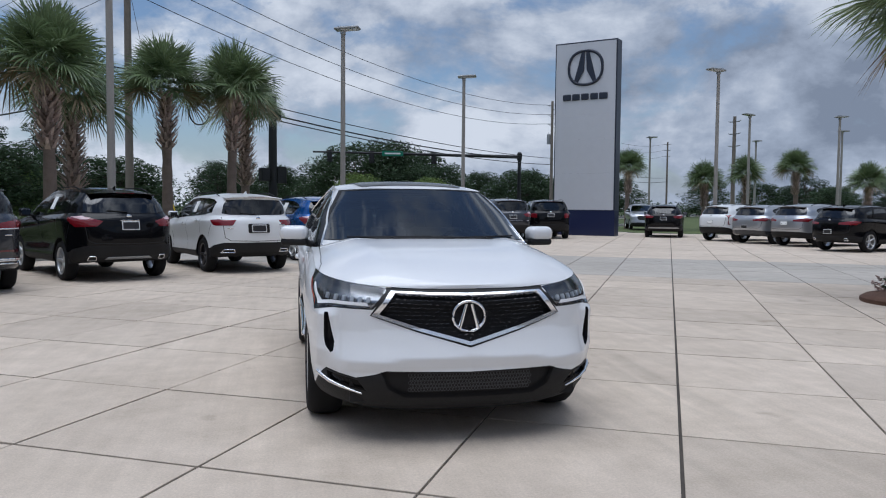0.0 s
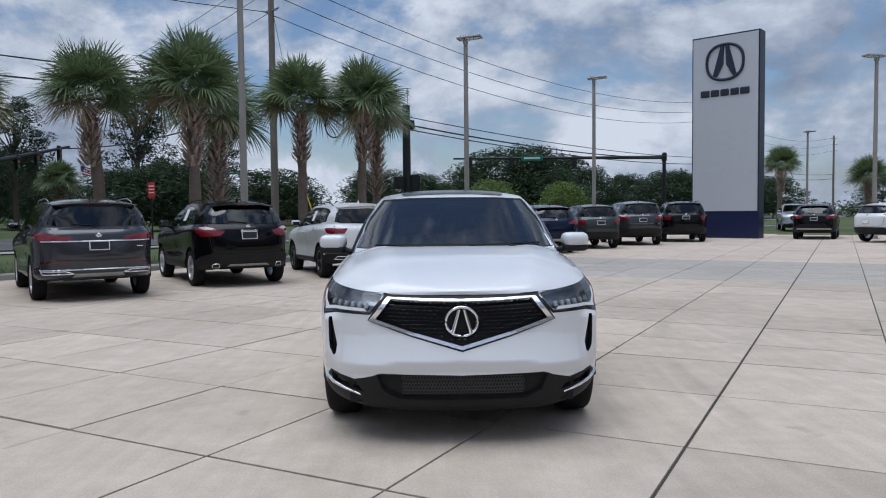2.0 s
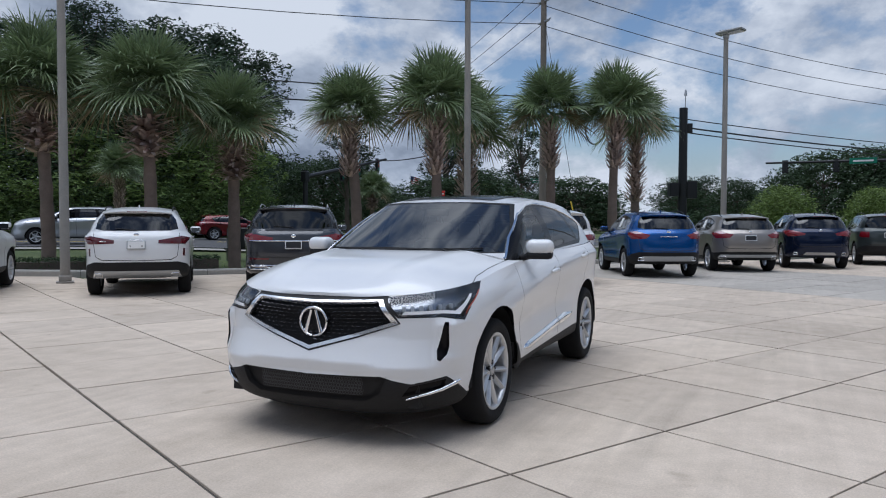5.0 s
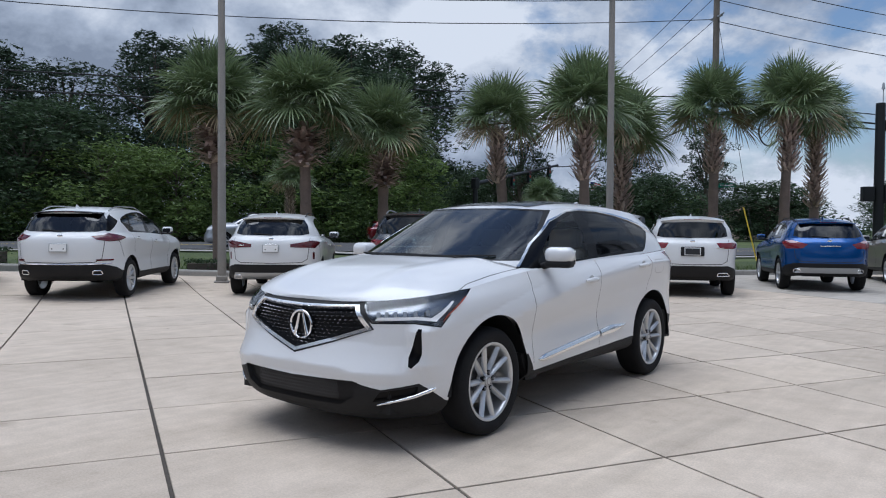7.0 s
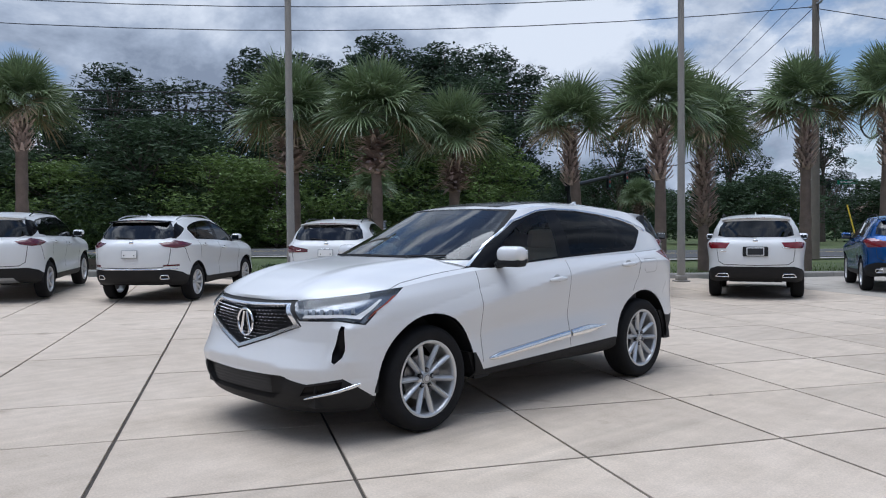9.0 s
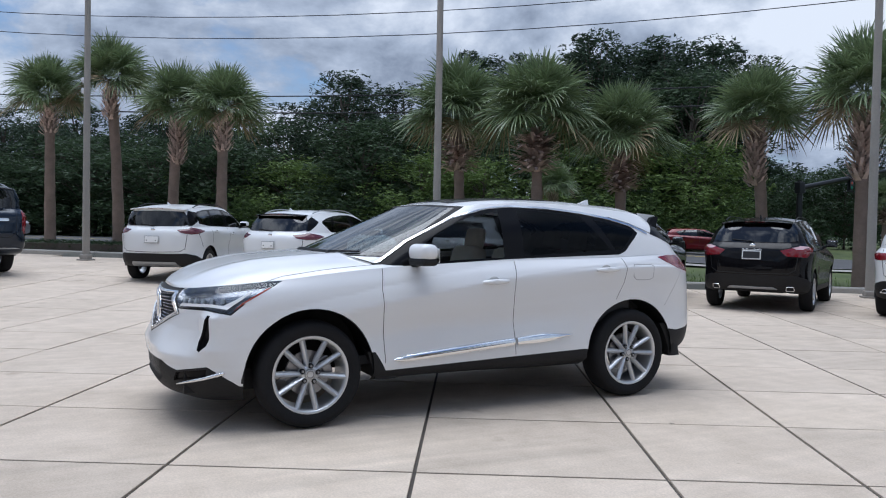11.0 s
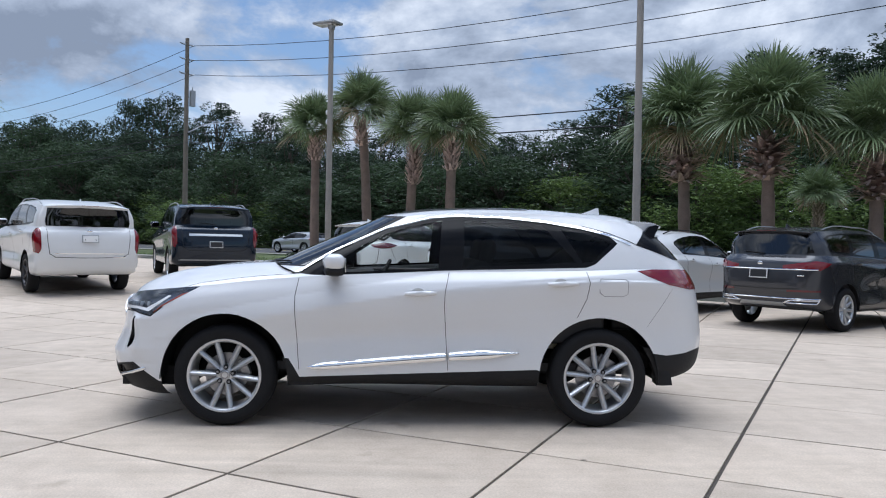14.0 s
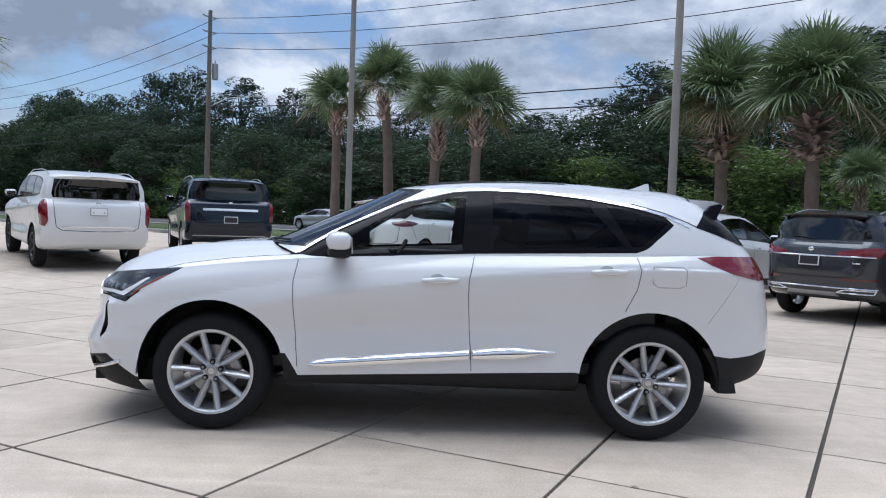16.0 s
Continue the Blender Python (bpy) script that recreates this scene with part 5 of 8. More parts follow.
def trunk_mesh(bm, h, r0, r1, lean, rng, n=10):
    rows = []
    k = 12
    for i in range(k + 1):
        f = i / k
        r = r0 + (r1 - r0) * min(1, f * 1.6) + .012 * math.sin(f * 40 + lean * 9)
        cx, cy = lean * f * f * h * .06, lean * .5 * f * h * .03
        rows.append([bm.verts.new((cx + r * math.cos(2 * math.pi * j / n) * rng.uniform(.95, 1.05), cy + r * math.sin(2 * math.pi * j / n) * rng.uniform(.95, 1.05), -.1 + f * (h + .1))) for j in range(n)])
    for i in range(k):
        for j in range(n):
            bm.faces.new((rows[i][j], rows[i][(j + 1) % n], rows[i + 1][(j + 1) % n], rows[i + 1][j]))
    return lean * h * .06, lean * .5 * h * .03


PALM_KINDS = {}


def palm(x, y, h, kind, rz, lean=0.0, scale=1.0):
    """kind: (crown seed, droop, radius, boot style)."""
    rng = random.Random(int(x * 100 + y * 10))
    root = holder("palm_tree", kind[4], "palm tree", pose(x, y, ground_z(x, y) - .06, 0, 0, rz), "palms along the kerb")
    bm = bmesh.new()
    ox, oy = trunk_mesh(bm, h + .6, .20, .165, lean, rng)
    part("trunk", bm, M_BARK, root)
    key = kind[:4]
    if key not in PALM_KINDS:
        V, F, DV, DF = palm_mesh(kind[0], kind[5], kind[1], kind[2], kind[6])
        a = from_arrays("crown", V, F, M_PALM, None, "green fan leaves")
        b = from_arrays("dry_leaves", DV, DF, M_PALMDRY, None, "dry brown hanging leaves")
        bh, bn, fl = {"long": (1.9, 150, .21), "flare": (1.0, 170, .50), "short": (1.1, 80, .19), "full": (3.1, 230, .24)}[kind[3]]
        V, F = boots_mesh(kind[0] + 50, .18, bh, bn, fl, -bh * .85)
        c = from_arrays("bark_skirt", V, F, M_BOOT, None, "stubs of old leaf bases", False)
        PALM_KINDS[key] = (a.data, b.data, c.data)
        for o in (a, b, c):
            bpy.data.objects.remove(o)
    for nm, me, lb in zip(("crown", "dry_leaves", "bark_skirt"), PALM_KINDS[key], ("green fan leaves", "dry brown hanging leaves", "stubs of old leaf bases")):
        o = new(nm, me)
        o.parent = root
        o.location = (ox, oy, h + (.98 if nm != "bark_skirt" else .15 if kind[3] == "flare" else .4))
        o.scale = (scale, scale, scale)
        o["label"] = lb
    return root


K_FULL = (1, 1.0, 1.65, "flare", "cabbage palm with drooping fan leaves and flared leaf stubs", 1.0, 70)
K_FULL2 = (2, 1.05, 1.59, "flare", "cabbage palm with drooping fan leaves and flared leaf stubs", 1.0, 66)
K_MID = (3, .75, 1.49, "long", "cabbage palm with a round crown and shaggy trunk", 1.0, 52)
K_MID2 = (4, .8, 1.49, "long", "cabbage palm with a round crown and shaggy trunk", 1.0, 52)
K_BOOT = (5, 1.0, 1.49, "full", "cabbage palm with a trunk covered in old leaf bases", 1.0, 48)
K_TALL = (6, .9, 1.49, "short", "tall slim cabbage palm with a dense crown", 1.0, 52)
PALMS = [(-15.6, 8.4, 3.95, K_FULL, 0, 1.08), (-13.25, 9.78, 3.95, K_FULL2, 70, 1.08), (-12.3, 12.15, 3.35, K_FULL, 140, .95), (-10.03, 15.67, 4.05, K_MID, 30, .95), (-7.53, 16.53, 4.35, K_MID2, 10, 1.1),
         (-7.78, 19.85, 4.0, K_BOOT, 80, 1.1), (-5.18, 22.05, 4.75, K_MID, 160, 1.05), (-3.04, 23.14, 4.85, K_MID2, 220, 1.1), (-2.68, 26.26, 4.65, K_BOOT, 250, 1.05),
         (-23.5, -3.4, 4.5, K_TALL, 0, .88), (-22.4, -1.3, 5.05, K_TALL, 90, .9), (-20.9, .25, 4.1, K_MID, 200, .86), (-19.5, 1.62, 3.95, K_TALL, 300, .9)]


def leaf_cloud(rng, V, F, c, rx, rz, n, size, flat=.5):
    for _ in range(n):
        d = Vector((rng.gauss(0, 1), rng.gauss(0, 1), rng.gauss(0, 1))).normalized()
        r = rng.uniform(.55, 1.0) ** .5
        p = Vector(c) + Vector((d.x * rx * r, d.y * rx * r, d.z * rz * r))
        a = Vector((rng.gauss(0, 1), rng.gauss(0, 1), rng.gauss(0, flat))).normalized() * size * rng.uniform(.6, 1.2)
        nv = (d + Vector((rng.gauss(0, .6), rng.gauss(0, .6), rng.gauss(0, .6) + .3))).normalized()
        b = nv.cross(a)
        if b.length < 1e-4:
            continue
        b = b.normalized() * a.length * .55
        k = len(V)
        V += [tuple(p - a), tuple(p + b), tuple(p + a * .9 - b * .35)]
        F.append((k, k + 1, k + 2))


def tree_kind(seed, h, spread, clear, clumps, per, size, conifer=False):
    """Meshes of a trunk with limbs and of a crown of leaf clumps with gaps."""
    rng = random.Random(seed)
    bm = bmesh.new()
    top = h * .88
    pts = [Vector((rng.uniform(-.02, .02) * h * f, rng.uniform(-.02, .02) * h * f, f * top)) for f in np.linspace(0, 1, 7)]
    r0 = h * .021
    bm_sweep(bm, pts, [r0 * (1 - .8 * i / 6) for i in range(7)], 7)
    V, F = [], []
    for i in range(clumps):
        f = clear + (1 - clear) * (i + rng.random()) / clumps
        az = rng.uniform(0, 6.283)
        g = (f - clear) / (1 - clear)
        w = spread * math.sqrt(max(.12, 1 - ((g - .42) / .62) ** 2))
        r = w * rng.uniform(.2, 1.0) ** .6
        c = Vector((math.cos(az) * r, math.sin(az) * r, f * h))
        if i % 2 == 0:
            j = min(6, int(f * .85 * 6))
            b0 = pts[j] * 1.0
            bm_sweep(bm, [b0, (b0 + c) / 2 + Vector((0, 0, -.15)), c], [r0 * .32, r0 * .2, r0 * .07], 5)
        cr = spread * rng.uniform(.22, .42)
        leaf_cloud(rng, V, F, c, cr, cr * rng.uniform(.55, .8), per, size)
    me = bpy.data.meshes.new("trunk")
    bm.to_mesh(me)
    bm.free()
    me.materials.append(M_TREEBARK)
    return me, V, F


def build_trees():
    kinds = []
    for seed, h, sp, cl, n, per, size, con, m in ((21, 15, 4.4, .22, 74, 116, .25, False, M_LEAF), (22, 18, 3.8, .34, 64, 122, .23, False, M_LEAF2), (23, 13, 4.8, .12, 80, 116, .25, False, M_LEAF),
                                                  (24, 19, 3.6, .45, 54, 122, .23, False, M_LEAF2), (25, 9, 4.0, .04, 80, 116, .2, False, M_LEAF3), (26, 16, 4.6, .2, 78, 116, .25, False, M_LEAF2), (27, 11, 5.6, .2, 88, 112, .29, False, M_LEAF)):
        tm, V, F = tree_kind(seed, h, sp, cl, n, per, size, con)
        o = from_arrays("crown", V, F, m, None, "", False)
        kinds.append((tm, o.data))
        bpy.data.objects.remove(o)
    labels = ("leafy broad tree in a dense roadside wood", "tall dark pine in the roadside wood", "broad dark tree with low branches in the wood", "tall bare-stemmed pine with a tufted crown",
              "bright green bushy young tree at the wood's edge", "tall dense dark green tree in the wood", "wide spreading live oak beyond the road")
    rng = random.Random(77)

    def plant(k, x, y, s, sz, rz, grp):
        root = holder("tree", labels[k], "tree", pose(x, y, ground_z(x, y) - .06, 0, 0, rz), grp)
        for nm, me in zip(("trunk", "crown"), kinds[k]):
            o = new(nm, me)
            o.parent = root
            o.scale = (s, s, sz)

    # the wood beyond the road, up to its open end
    # front row mostly in the brighter green, standing for sunlit edge foliage
    for row, (n0, ks, sz) in enumerate(((49, (4, 4, 4, 2), .85), (54, (0, 2, 5, 4), .95), (60, (5, 0, 3, 1), 1.02), (67, (1, 3, 5, 3), 1.12))):
        e = -150.0
        while e < 9 - row * .5:
            k = rng.choice(ks if e > -38 or row else (2, 0, 2, 4))
            x, y = at_en(e, n0 + rng.uniform(-2, 2))
            s = rng.uniform(.95, 1.3)
            tall = sz * rng.uniform(.84, 1.08) * float(np.interp(e, (-120, -90, -60, -35, -20, -8, 5), (1.2, .90, .66, .68, .81, .93, .98)))
            plant(k, x, y, s, tall, rng.uniform(0, 360), "roadside wood")
            e += rng.uniform(4.2, 6.6) * (1 + .1 * row)
    # a stand of tall pines at the wood's open end
    for e, n, s, tall in ((-2.5, 61, 1.3, .9), (1, 64, 1.35, .97), (4.5, 60, 1.3, .95), (7.5, 63, 1.3, .97), (10, 61, 1.2, .88)):
        x, y = at_en(e, n)
        plant(1, x, y, s, tall, e * 50, "roadside wood")
    # lower, farther trees past the junction
    for e0, e1, n0, n1, num, ks in ((16, 60, 100, 135, 12, (6, 2, 5, 3)), (60, 150, 80, 125, 16, (6, 2, 5)), (75, 140, 30, 60, 10, (6, 2)), (120, 230, -60, 40, 16, (6, 2, 5)), (20, 60, 60, 80, 5, (4, 6))):
        for _ in range(num):
            x, y = at_en(rng.uniform(e0, e1), rng.uniform(n0, n1))
            plant(rng.choice(ks), x, y, rng.uniform(.8, 1.1), rng.uniform(.48, .66), rng.uniform(0, 360), "trees past the junction")
    # one big live oak group seen over the parked cars
    for x, y, s in ((8.5, 98, 1.0), (14, 100, 1.05), (18, 104, .95), (5, 104, .85), (23, 108, .8), (30, 110, .7), (-2, 112, .75)):
        plant(6, x, y, s, s * .88, x * 20, "live oaks past the junction")
    for e_, n_, s in ((12, 74, .8), (17, 80, .72), (22, 76, .7), (28, 84, .75), (15, 92, .8), (24, 96, .8)):
        x, y = at_en(e_, n_)
        plant(6, x, y, s, s, e_ * 31, "live oaks past the junction")
    for x, y, s in ((-30, 70, .8), (-26, 84, .72), (-38, 62, .62)):
        plant(3, x, y, s * 1.2, s, x * 9, "pines past the road")
    # undergrowth closing the wood near the ground
    # front bushes: sunlit patches painted by a paler leaf than the wood behind
    V, F = [], []
    for i in range(150):
        x, y = at_en(rng.uniform(-40, 9), rng.uniform(45.8, 48.5))
        r = rng.uniform(.7, 1.7)
        leaf_cloud(rng, V, F, (x, y, ground_z(x, y) + rng.uniform(.2, 3.2)), r, r * .85, 190, .13)
    tagged(from_arrays("vine_bushes", V, F, M_VINE, smooth=False), "bright green vines and bushes before the dark wood", "bushes", kind="stuff")
    V, F = [], []
    for i in range(800):
        e = rng.uniform(-150, 9)
        n = rng.uniform(47.5, 62)
        x, y = at_en(e, n)
        z = ground_z(x, y)
        r = rng.uniform(.8, 1.9)
        leaf_cloud(rng, V, F, (x, y, z + rng.uniform(.3, 4.6)), r, r * .8, 140, .16)
    for i in range(520):
        x, y = at_en(rng.uniform(-150, 8), rng.uniform(66, 78))
        r = rng.uniform(1.6, 3.0)
        leaf_cloud(rng, V, F, (x, y, ground_z(x, y) + rng.uniform(.5, 9.5)), r, r * .8, 70, .45)
    tagged(from_arrays("undergrowth", V, F, M_LEAF, smooth=False), "tangled green undergrowth along the edge of the wood", "bushes", kind="stuff")
    V, F = [], []
    for i in range(420):
        e = rng.uniform(10, 190)
        n = rng.uniform(70, 150) - max(0, e - 60) * .55
        x, y = at_en(e, n)
        r = rng.uniform(1.2, 2.6)
        leaf_cloud(rng, V, F, (x, y, rng.uniform(.3, 2.2)), r, r * .7, 50, .38)
    tagged(from_arrays("far_bushes", V, F, M_LEAF, smooth=False), "dark green bushes in the distance", "bushes", kind="stuff")


def bush(x, y, r, h, m, label, n=1500, size=.08, name="bush", ln=None):
    rng = random.Random(int(x * 31 + y * 17))
    root = holder(name, label, name, pose(x, y, ground_z(x, y) - .06))
    V, F = [], []
    for _ in range(int(n / 50)):
        a, rr, el = rng.uniform(0, 6.283), r * rng.uniform(.3, .8), rng.uniform(0, 1.3)
        leaf_cloud(rng, V, F, (rr * math.cos(a) * math.cos(el), rr * math.sin(a) * math.cos(el), h * .3 + h * .45 * math.sin(el)), r * .38, h * .26, 50, size)
    from_arrays("foliage", V, F, m, root, "", False)
    bm = bmesh.new()
    for i in range(5):
        a = i * 1.26
        bm_cyl(bm, (.1 * math.cos(a), .1 * math.sin(a), 0), (r * .5 * math.cos(a), r * .5 * math.sin(a), h * .7), .035, .012, 6)
    part("stem_core", bm, M_TREEBARK, root)


def hedge(e0, e1, n, h, w):
    rng = random.Random(int(e0 * 10))
    xc, yc = at_en((e0 + e1) / 2, n)
    root = holder("hedge", "low clipped green hedge behind the kerb", "hedge", pose(xc, yc, ground_z(xc, yc) - .06))
    V, F = [], []
    L = e1 - e0
    for i in range(int(L * 800)):
        e = rng.uniform(-L / 2, L / 2)
        b = rng.uniform(-w, w)
        z = h * rng.uniform(.1, 1.0)
        if rng.random() < .5:
            z = h * rng.uniform(.9, 1.05)
        leaf_cloud(rng, V, F, (e * EX + b * NX, e * EY + b * NY, z), .06, .05, 1, .05)
    from_arrays("foliage", V, F, M_LEAF, root, "", False)
    # one solid bark-coloured box fills the hedge behind its leaves
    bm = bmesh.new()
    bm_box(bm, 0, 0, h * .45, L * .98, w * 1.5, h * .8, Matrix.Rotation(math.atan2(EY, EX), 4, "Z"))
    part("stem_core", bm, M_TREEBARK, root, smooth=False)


# ---- poles, wires, signs ----
def light_pole(x, y, h=8.0, rz=0.0, cams=False, twin=False):
    root = holder("light_pole", "grey round lot light pole with a flat LED head", "lamp post", pose(x, y, ground_z(x, y), 0, 0, rz), "lot light poles")
    bm = bmesh.new()
    bm_cyl(bm, (0, 0, 0), (0, 0, h - .08), .105, .078, 16)
    part("pole", bm, M_POLE, root)
    bm = bmesh.new()
    bm_box(bm, 0, 0, .02, .36, .36, .04, None, .01)
    bm_box(bm, 0, 0, .1, .26, .26, .14, None, .03)
    part("base_plate", bm, M_POLE, root)
    bm = bmesh.new()
    bm_box(bm, .16, 0, h + .02, .92, .46, .085, Matrix.Rotation(-.05, 4, "Y"), .025)
    hd = part("lamp_head", bm, M_LAMPHEAD, root, "flat grey LED lamp head")
    for i in range(7):
        bm = bmesh.new()
        bm_box(bm, -.15 + i * .1, 0, h + .075, .02, .36, .03)
        part("cooling_fin", bm, M_LAMPHEAD, hd)
    bm = bmesh.new()
    bm_box(bm, .2, 0, h - .03, .72, .36, .02, Matrix.Rotation(-.05, 4, "Y"), .005)
    part("diffuser", bm, M_WHITELENS, hd)
    bm = bmesh.new()
    bm_box(bm, 0, 0, h - .1, .17, .17, .18, None, .02)
    part("bracket", bm, M_LAMPHEAD, root)
    if cams:
        for z, dy in ((5.25, .16), (4.95, .15)):
            bm = bmesh.new()
            bm_lathe(bm, [(0, 0), (.07, .01), (.085, .06), (.085, .12), (.06, .16), (0, .17)], 16, Matrix.Translation((.16, -.1, z)) @ Matrix.Rotation(math.pi / 2, 4, "Y"))
            part("security_camera", bm, M_WHITELENS, root, "white dome camera")


def utility_pole(x, y, h, rz, transformer=False, arm_lamp=False):
    root = holder("utility_pole", "tall weathered utility pole carrying power lines", "utility pole", pose(x, y, ground_z(x, y), 0, 0, rz), "utility poles")
    bm = bmesh.new()
    bm_cyl(bm, (0, 0, 0), (0, 0, h), .20, .135, 14)
    part("pole", bm, M_WOODPOLE, root)
    for z in (h - .45, h - 1.5, h - 2.55):
        bm = bmesh.new()
        bm_box(bm, 0, 0, z, .11, .9, .09, None, .01)
        bm_cyl(bm, (0, -.38, z), (0, -.62, z + .06), .05, .035, 8)
        bm_cyl(bm, (0, .38, z), (0, .62, z + .06), .05, .035, 8)
        part("insulator_arm", bm, M_TIN, root)
    if transformer:
        bm = bmesh.new()
        bm_cyl(bm, (.1, .42, h - 4.8), (.1, .42, h - 3.7), .22, .22, 16)
        bm_cyl(bm, (.1, .42, h - 3.7), (.1, .42, h - 3.45), .05, .03, 8)
        bm_box(bm, .05, .2, h - 4.2, .1, .3, .1)
        part("transformer", bm, M_TIN, root, "grey can transformer")
    if arm_lamp:
        bm = bmesh.new()
        bm_sweep(bm, [(0, 0, h - 6.8), (.3, 1.3, h - 6.0), (.7, 3.2, h - 5.6)], .035, 8)
        bm_sweep(bm, [(0, 0, h - 6.2), (.3, 1.2, h - 5.75), (.6, 2.4, h - 5.65)], .02, 6)
        bm_box(bm, .75, 3.5, h - 5.58, .16, .6, .1, None, .03)
        part("street_lamp_arm", bm, M_TIN, root, "long street lamp arm")


def wire(pts, sag, r, group="power lines", label="sagging black overhead power line between utility poles"):
    bm = bmesh.new()
    P_ = []
    for a, b in zip(pts[:-1], pts[1:]):
        for i in range(14):
            f = i / 14
            p = Vector(a) * (1 - f) + Vector(b) * f
            p.z -= sag * 4 * f * (1 - f)
            P_.append(p)
    P_.append(Vector(pts[-1]))
    bm_sweep(bm, P_, r, 5)
    tagged(link_mesh("power_line", bm, M_WIRE), label, "cable", group)


def build_sign():
    w, dpt, h = 3.42, .75, 10.25
    fl = Vector((13.26, 32.47))
    t = Vector((.743, -.669))
    c = fl + t * (w / 2) + Vector((.669, .743)) * dpt / 2
    root = holder("dealer_sign", "tall silver slab sign with a round emblem on a navy base", "sign", pose(c.x, c.y, 0, 0, 0, math.degrees(math.atan2(t.y, t.x))))
    bm = bmesh.new()
    bm_box(bm, 0, 0, 1.35 / 2, w, dpt, 1.35, None, .01)
    part("base", bm, M_SIGNBLUE, root, "navy blue base")
    bm = bmesh.new()
    bm_box(bm, 0, 0, (h + 1.35) / 2, w, dpt, h - 1.35, None, .02)
    part("core", bm, M_SIGNDARK, root, "navy edge")
    zs = [1.37, 3.3, 5.1, 6.35, h - .08]
    for a, b in zip(zs[:-1], zs[1:]):
        bm = bmesh.new()
        bm_box(bm, 0, -dpt / 2 - .012, (a + b) / 2, w - .14, .03, b - a - .003, None, .001)
        part("panel", bm, M_SIGNGREY, root, "silver face panel")
    y = -dpt / 2 - .05
    bm = bmesh.new()
    bm_sweep(bm, [(.92 * math.copysign(abs(math.cos(a)) ** .85, math.cos(a)), y, 8.86 + .88 * math.copysign(abs(math.sin(a)) ** .85, math.sin(a))) for a in np.linspace(0, 2 * math.pi, 49)[:-1]], .075, 8, True)
    em = part("emblem_ring", bm, M_SIGNDARK, root, "dark round emblem ring")
    for sd in (1, -1):
        bm = bmesh.new()
        v = [(sd * .04, 9.68), (sd * .20, 9.68), (sd * .60, 8.18), (sd * .42, 8.12), (sd * .08, 8.72)]
        lo = [bm.verts.new((a, y - .05, z)) for a, z in v]
        hi = [bm.verts.new((a, y + .05, z)) for a, z in v]
        bm.faces.new(lo)
        bm.faces.new(hi[::-1])
        for i in range(5):
            bm.faces.new((lo[i], hi[i], hi[(i + 1) % 5], lo[(i + 1) % 5]))
        bmesh.ops.recalc_face_normals(bm, faces=bm.faces)
        part("emblem_bar", bm, M_SIGNDARK, em, smooth=False)
    for i, wd in enumerate((.46, .42, .42, .42, .46)):
        x = -1.0 + i * .5
        bm = bmesh.new()
        bm_box(bm, x, y, 7.34, wd, .08, .34, None, .05, 2)
        part("lettering_bar", bm, M_SIGNDARK, root, "dark raised bar of the lettering", smooth=False)


def signal_mast(x, y, h, rz, arm, signals, label, sign=True, rise=.25, face=-1):
    root = holder("traffic_signal", label, "traffic light", pose(x, y, ground_z(x, y), 0, 0, rz))
    bm = bmesh.new()
    bm_cyl(bm, (0, 0, 0), (0, 0, h + .5), .22, .19, 14)
    bm_box(bm, 0, 0, h, .5, .5, .8, None, .05)
    part("mast", bm, M_DARKSTEEL, root)
    bm = bmesh.new()
    bm_cyl(bm, (.2, 0, h), (arm, 0, h + rise), .2, .1, 12)
    part("arm", bm, M_DARKSTEEL, root)
    for f in signals:
        sg = new("signal_head")
        sg.parent = root
        sg.location = (arm * f, 0, h - .05 + rise * f)
        bm = bmesh.new()
        bm_box(bm, 0, 0, -.35, .36, .26, 1.05, None, .03)
        bm_box(bm, 0, .02, -.35, .56, .02, 1.28, None, .005)
        part("housing", bm, M_DARKSTEEL, sg)
        for k, mm in enumerate((M_REDDARK, M_AMBER, M_GREENSIGN)):
            bm = bmesh.new()
            bm_lathe(bm, [(0, .02), (.1, .015), (.11, 0)], 14, Matrix.Translation((0, -.135, -.02 - .33 * k)) @ Matrix.Rotation(-math.pi / 2, 4, "Z"))
            part("lamp", bm, mm, sg)
    if sign:
        bm = bmesh.new()
        bm_box(bm, arm * .62, .24 * face, h + .62 * rise, 2.3, .03, .56, None, .01)
        ss = part("street_name_sign", bm, M_GREENSIGN, root, "green street name sign")
        bm = bmesh.new()
        bm_box(bm, arm * .62, .262 * face, h + .62 * rise, 1.7, .01, .16)
        part("lettering_bar", bm, M_WHITEPAINT, ss)


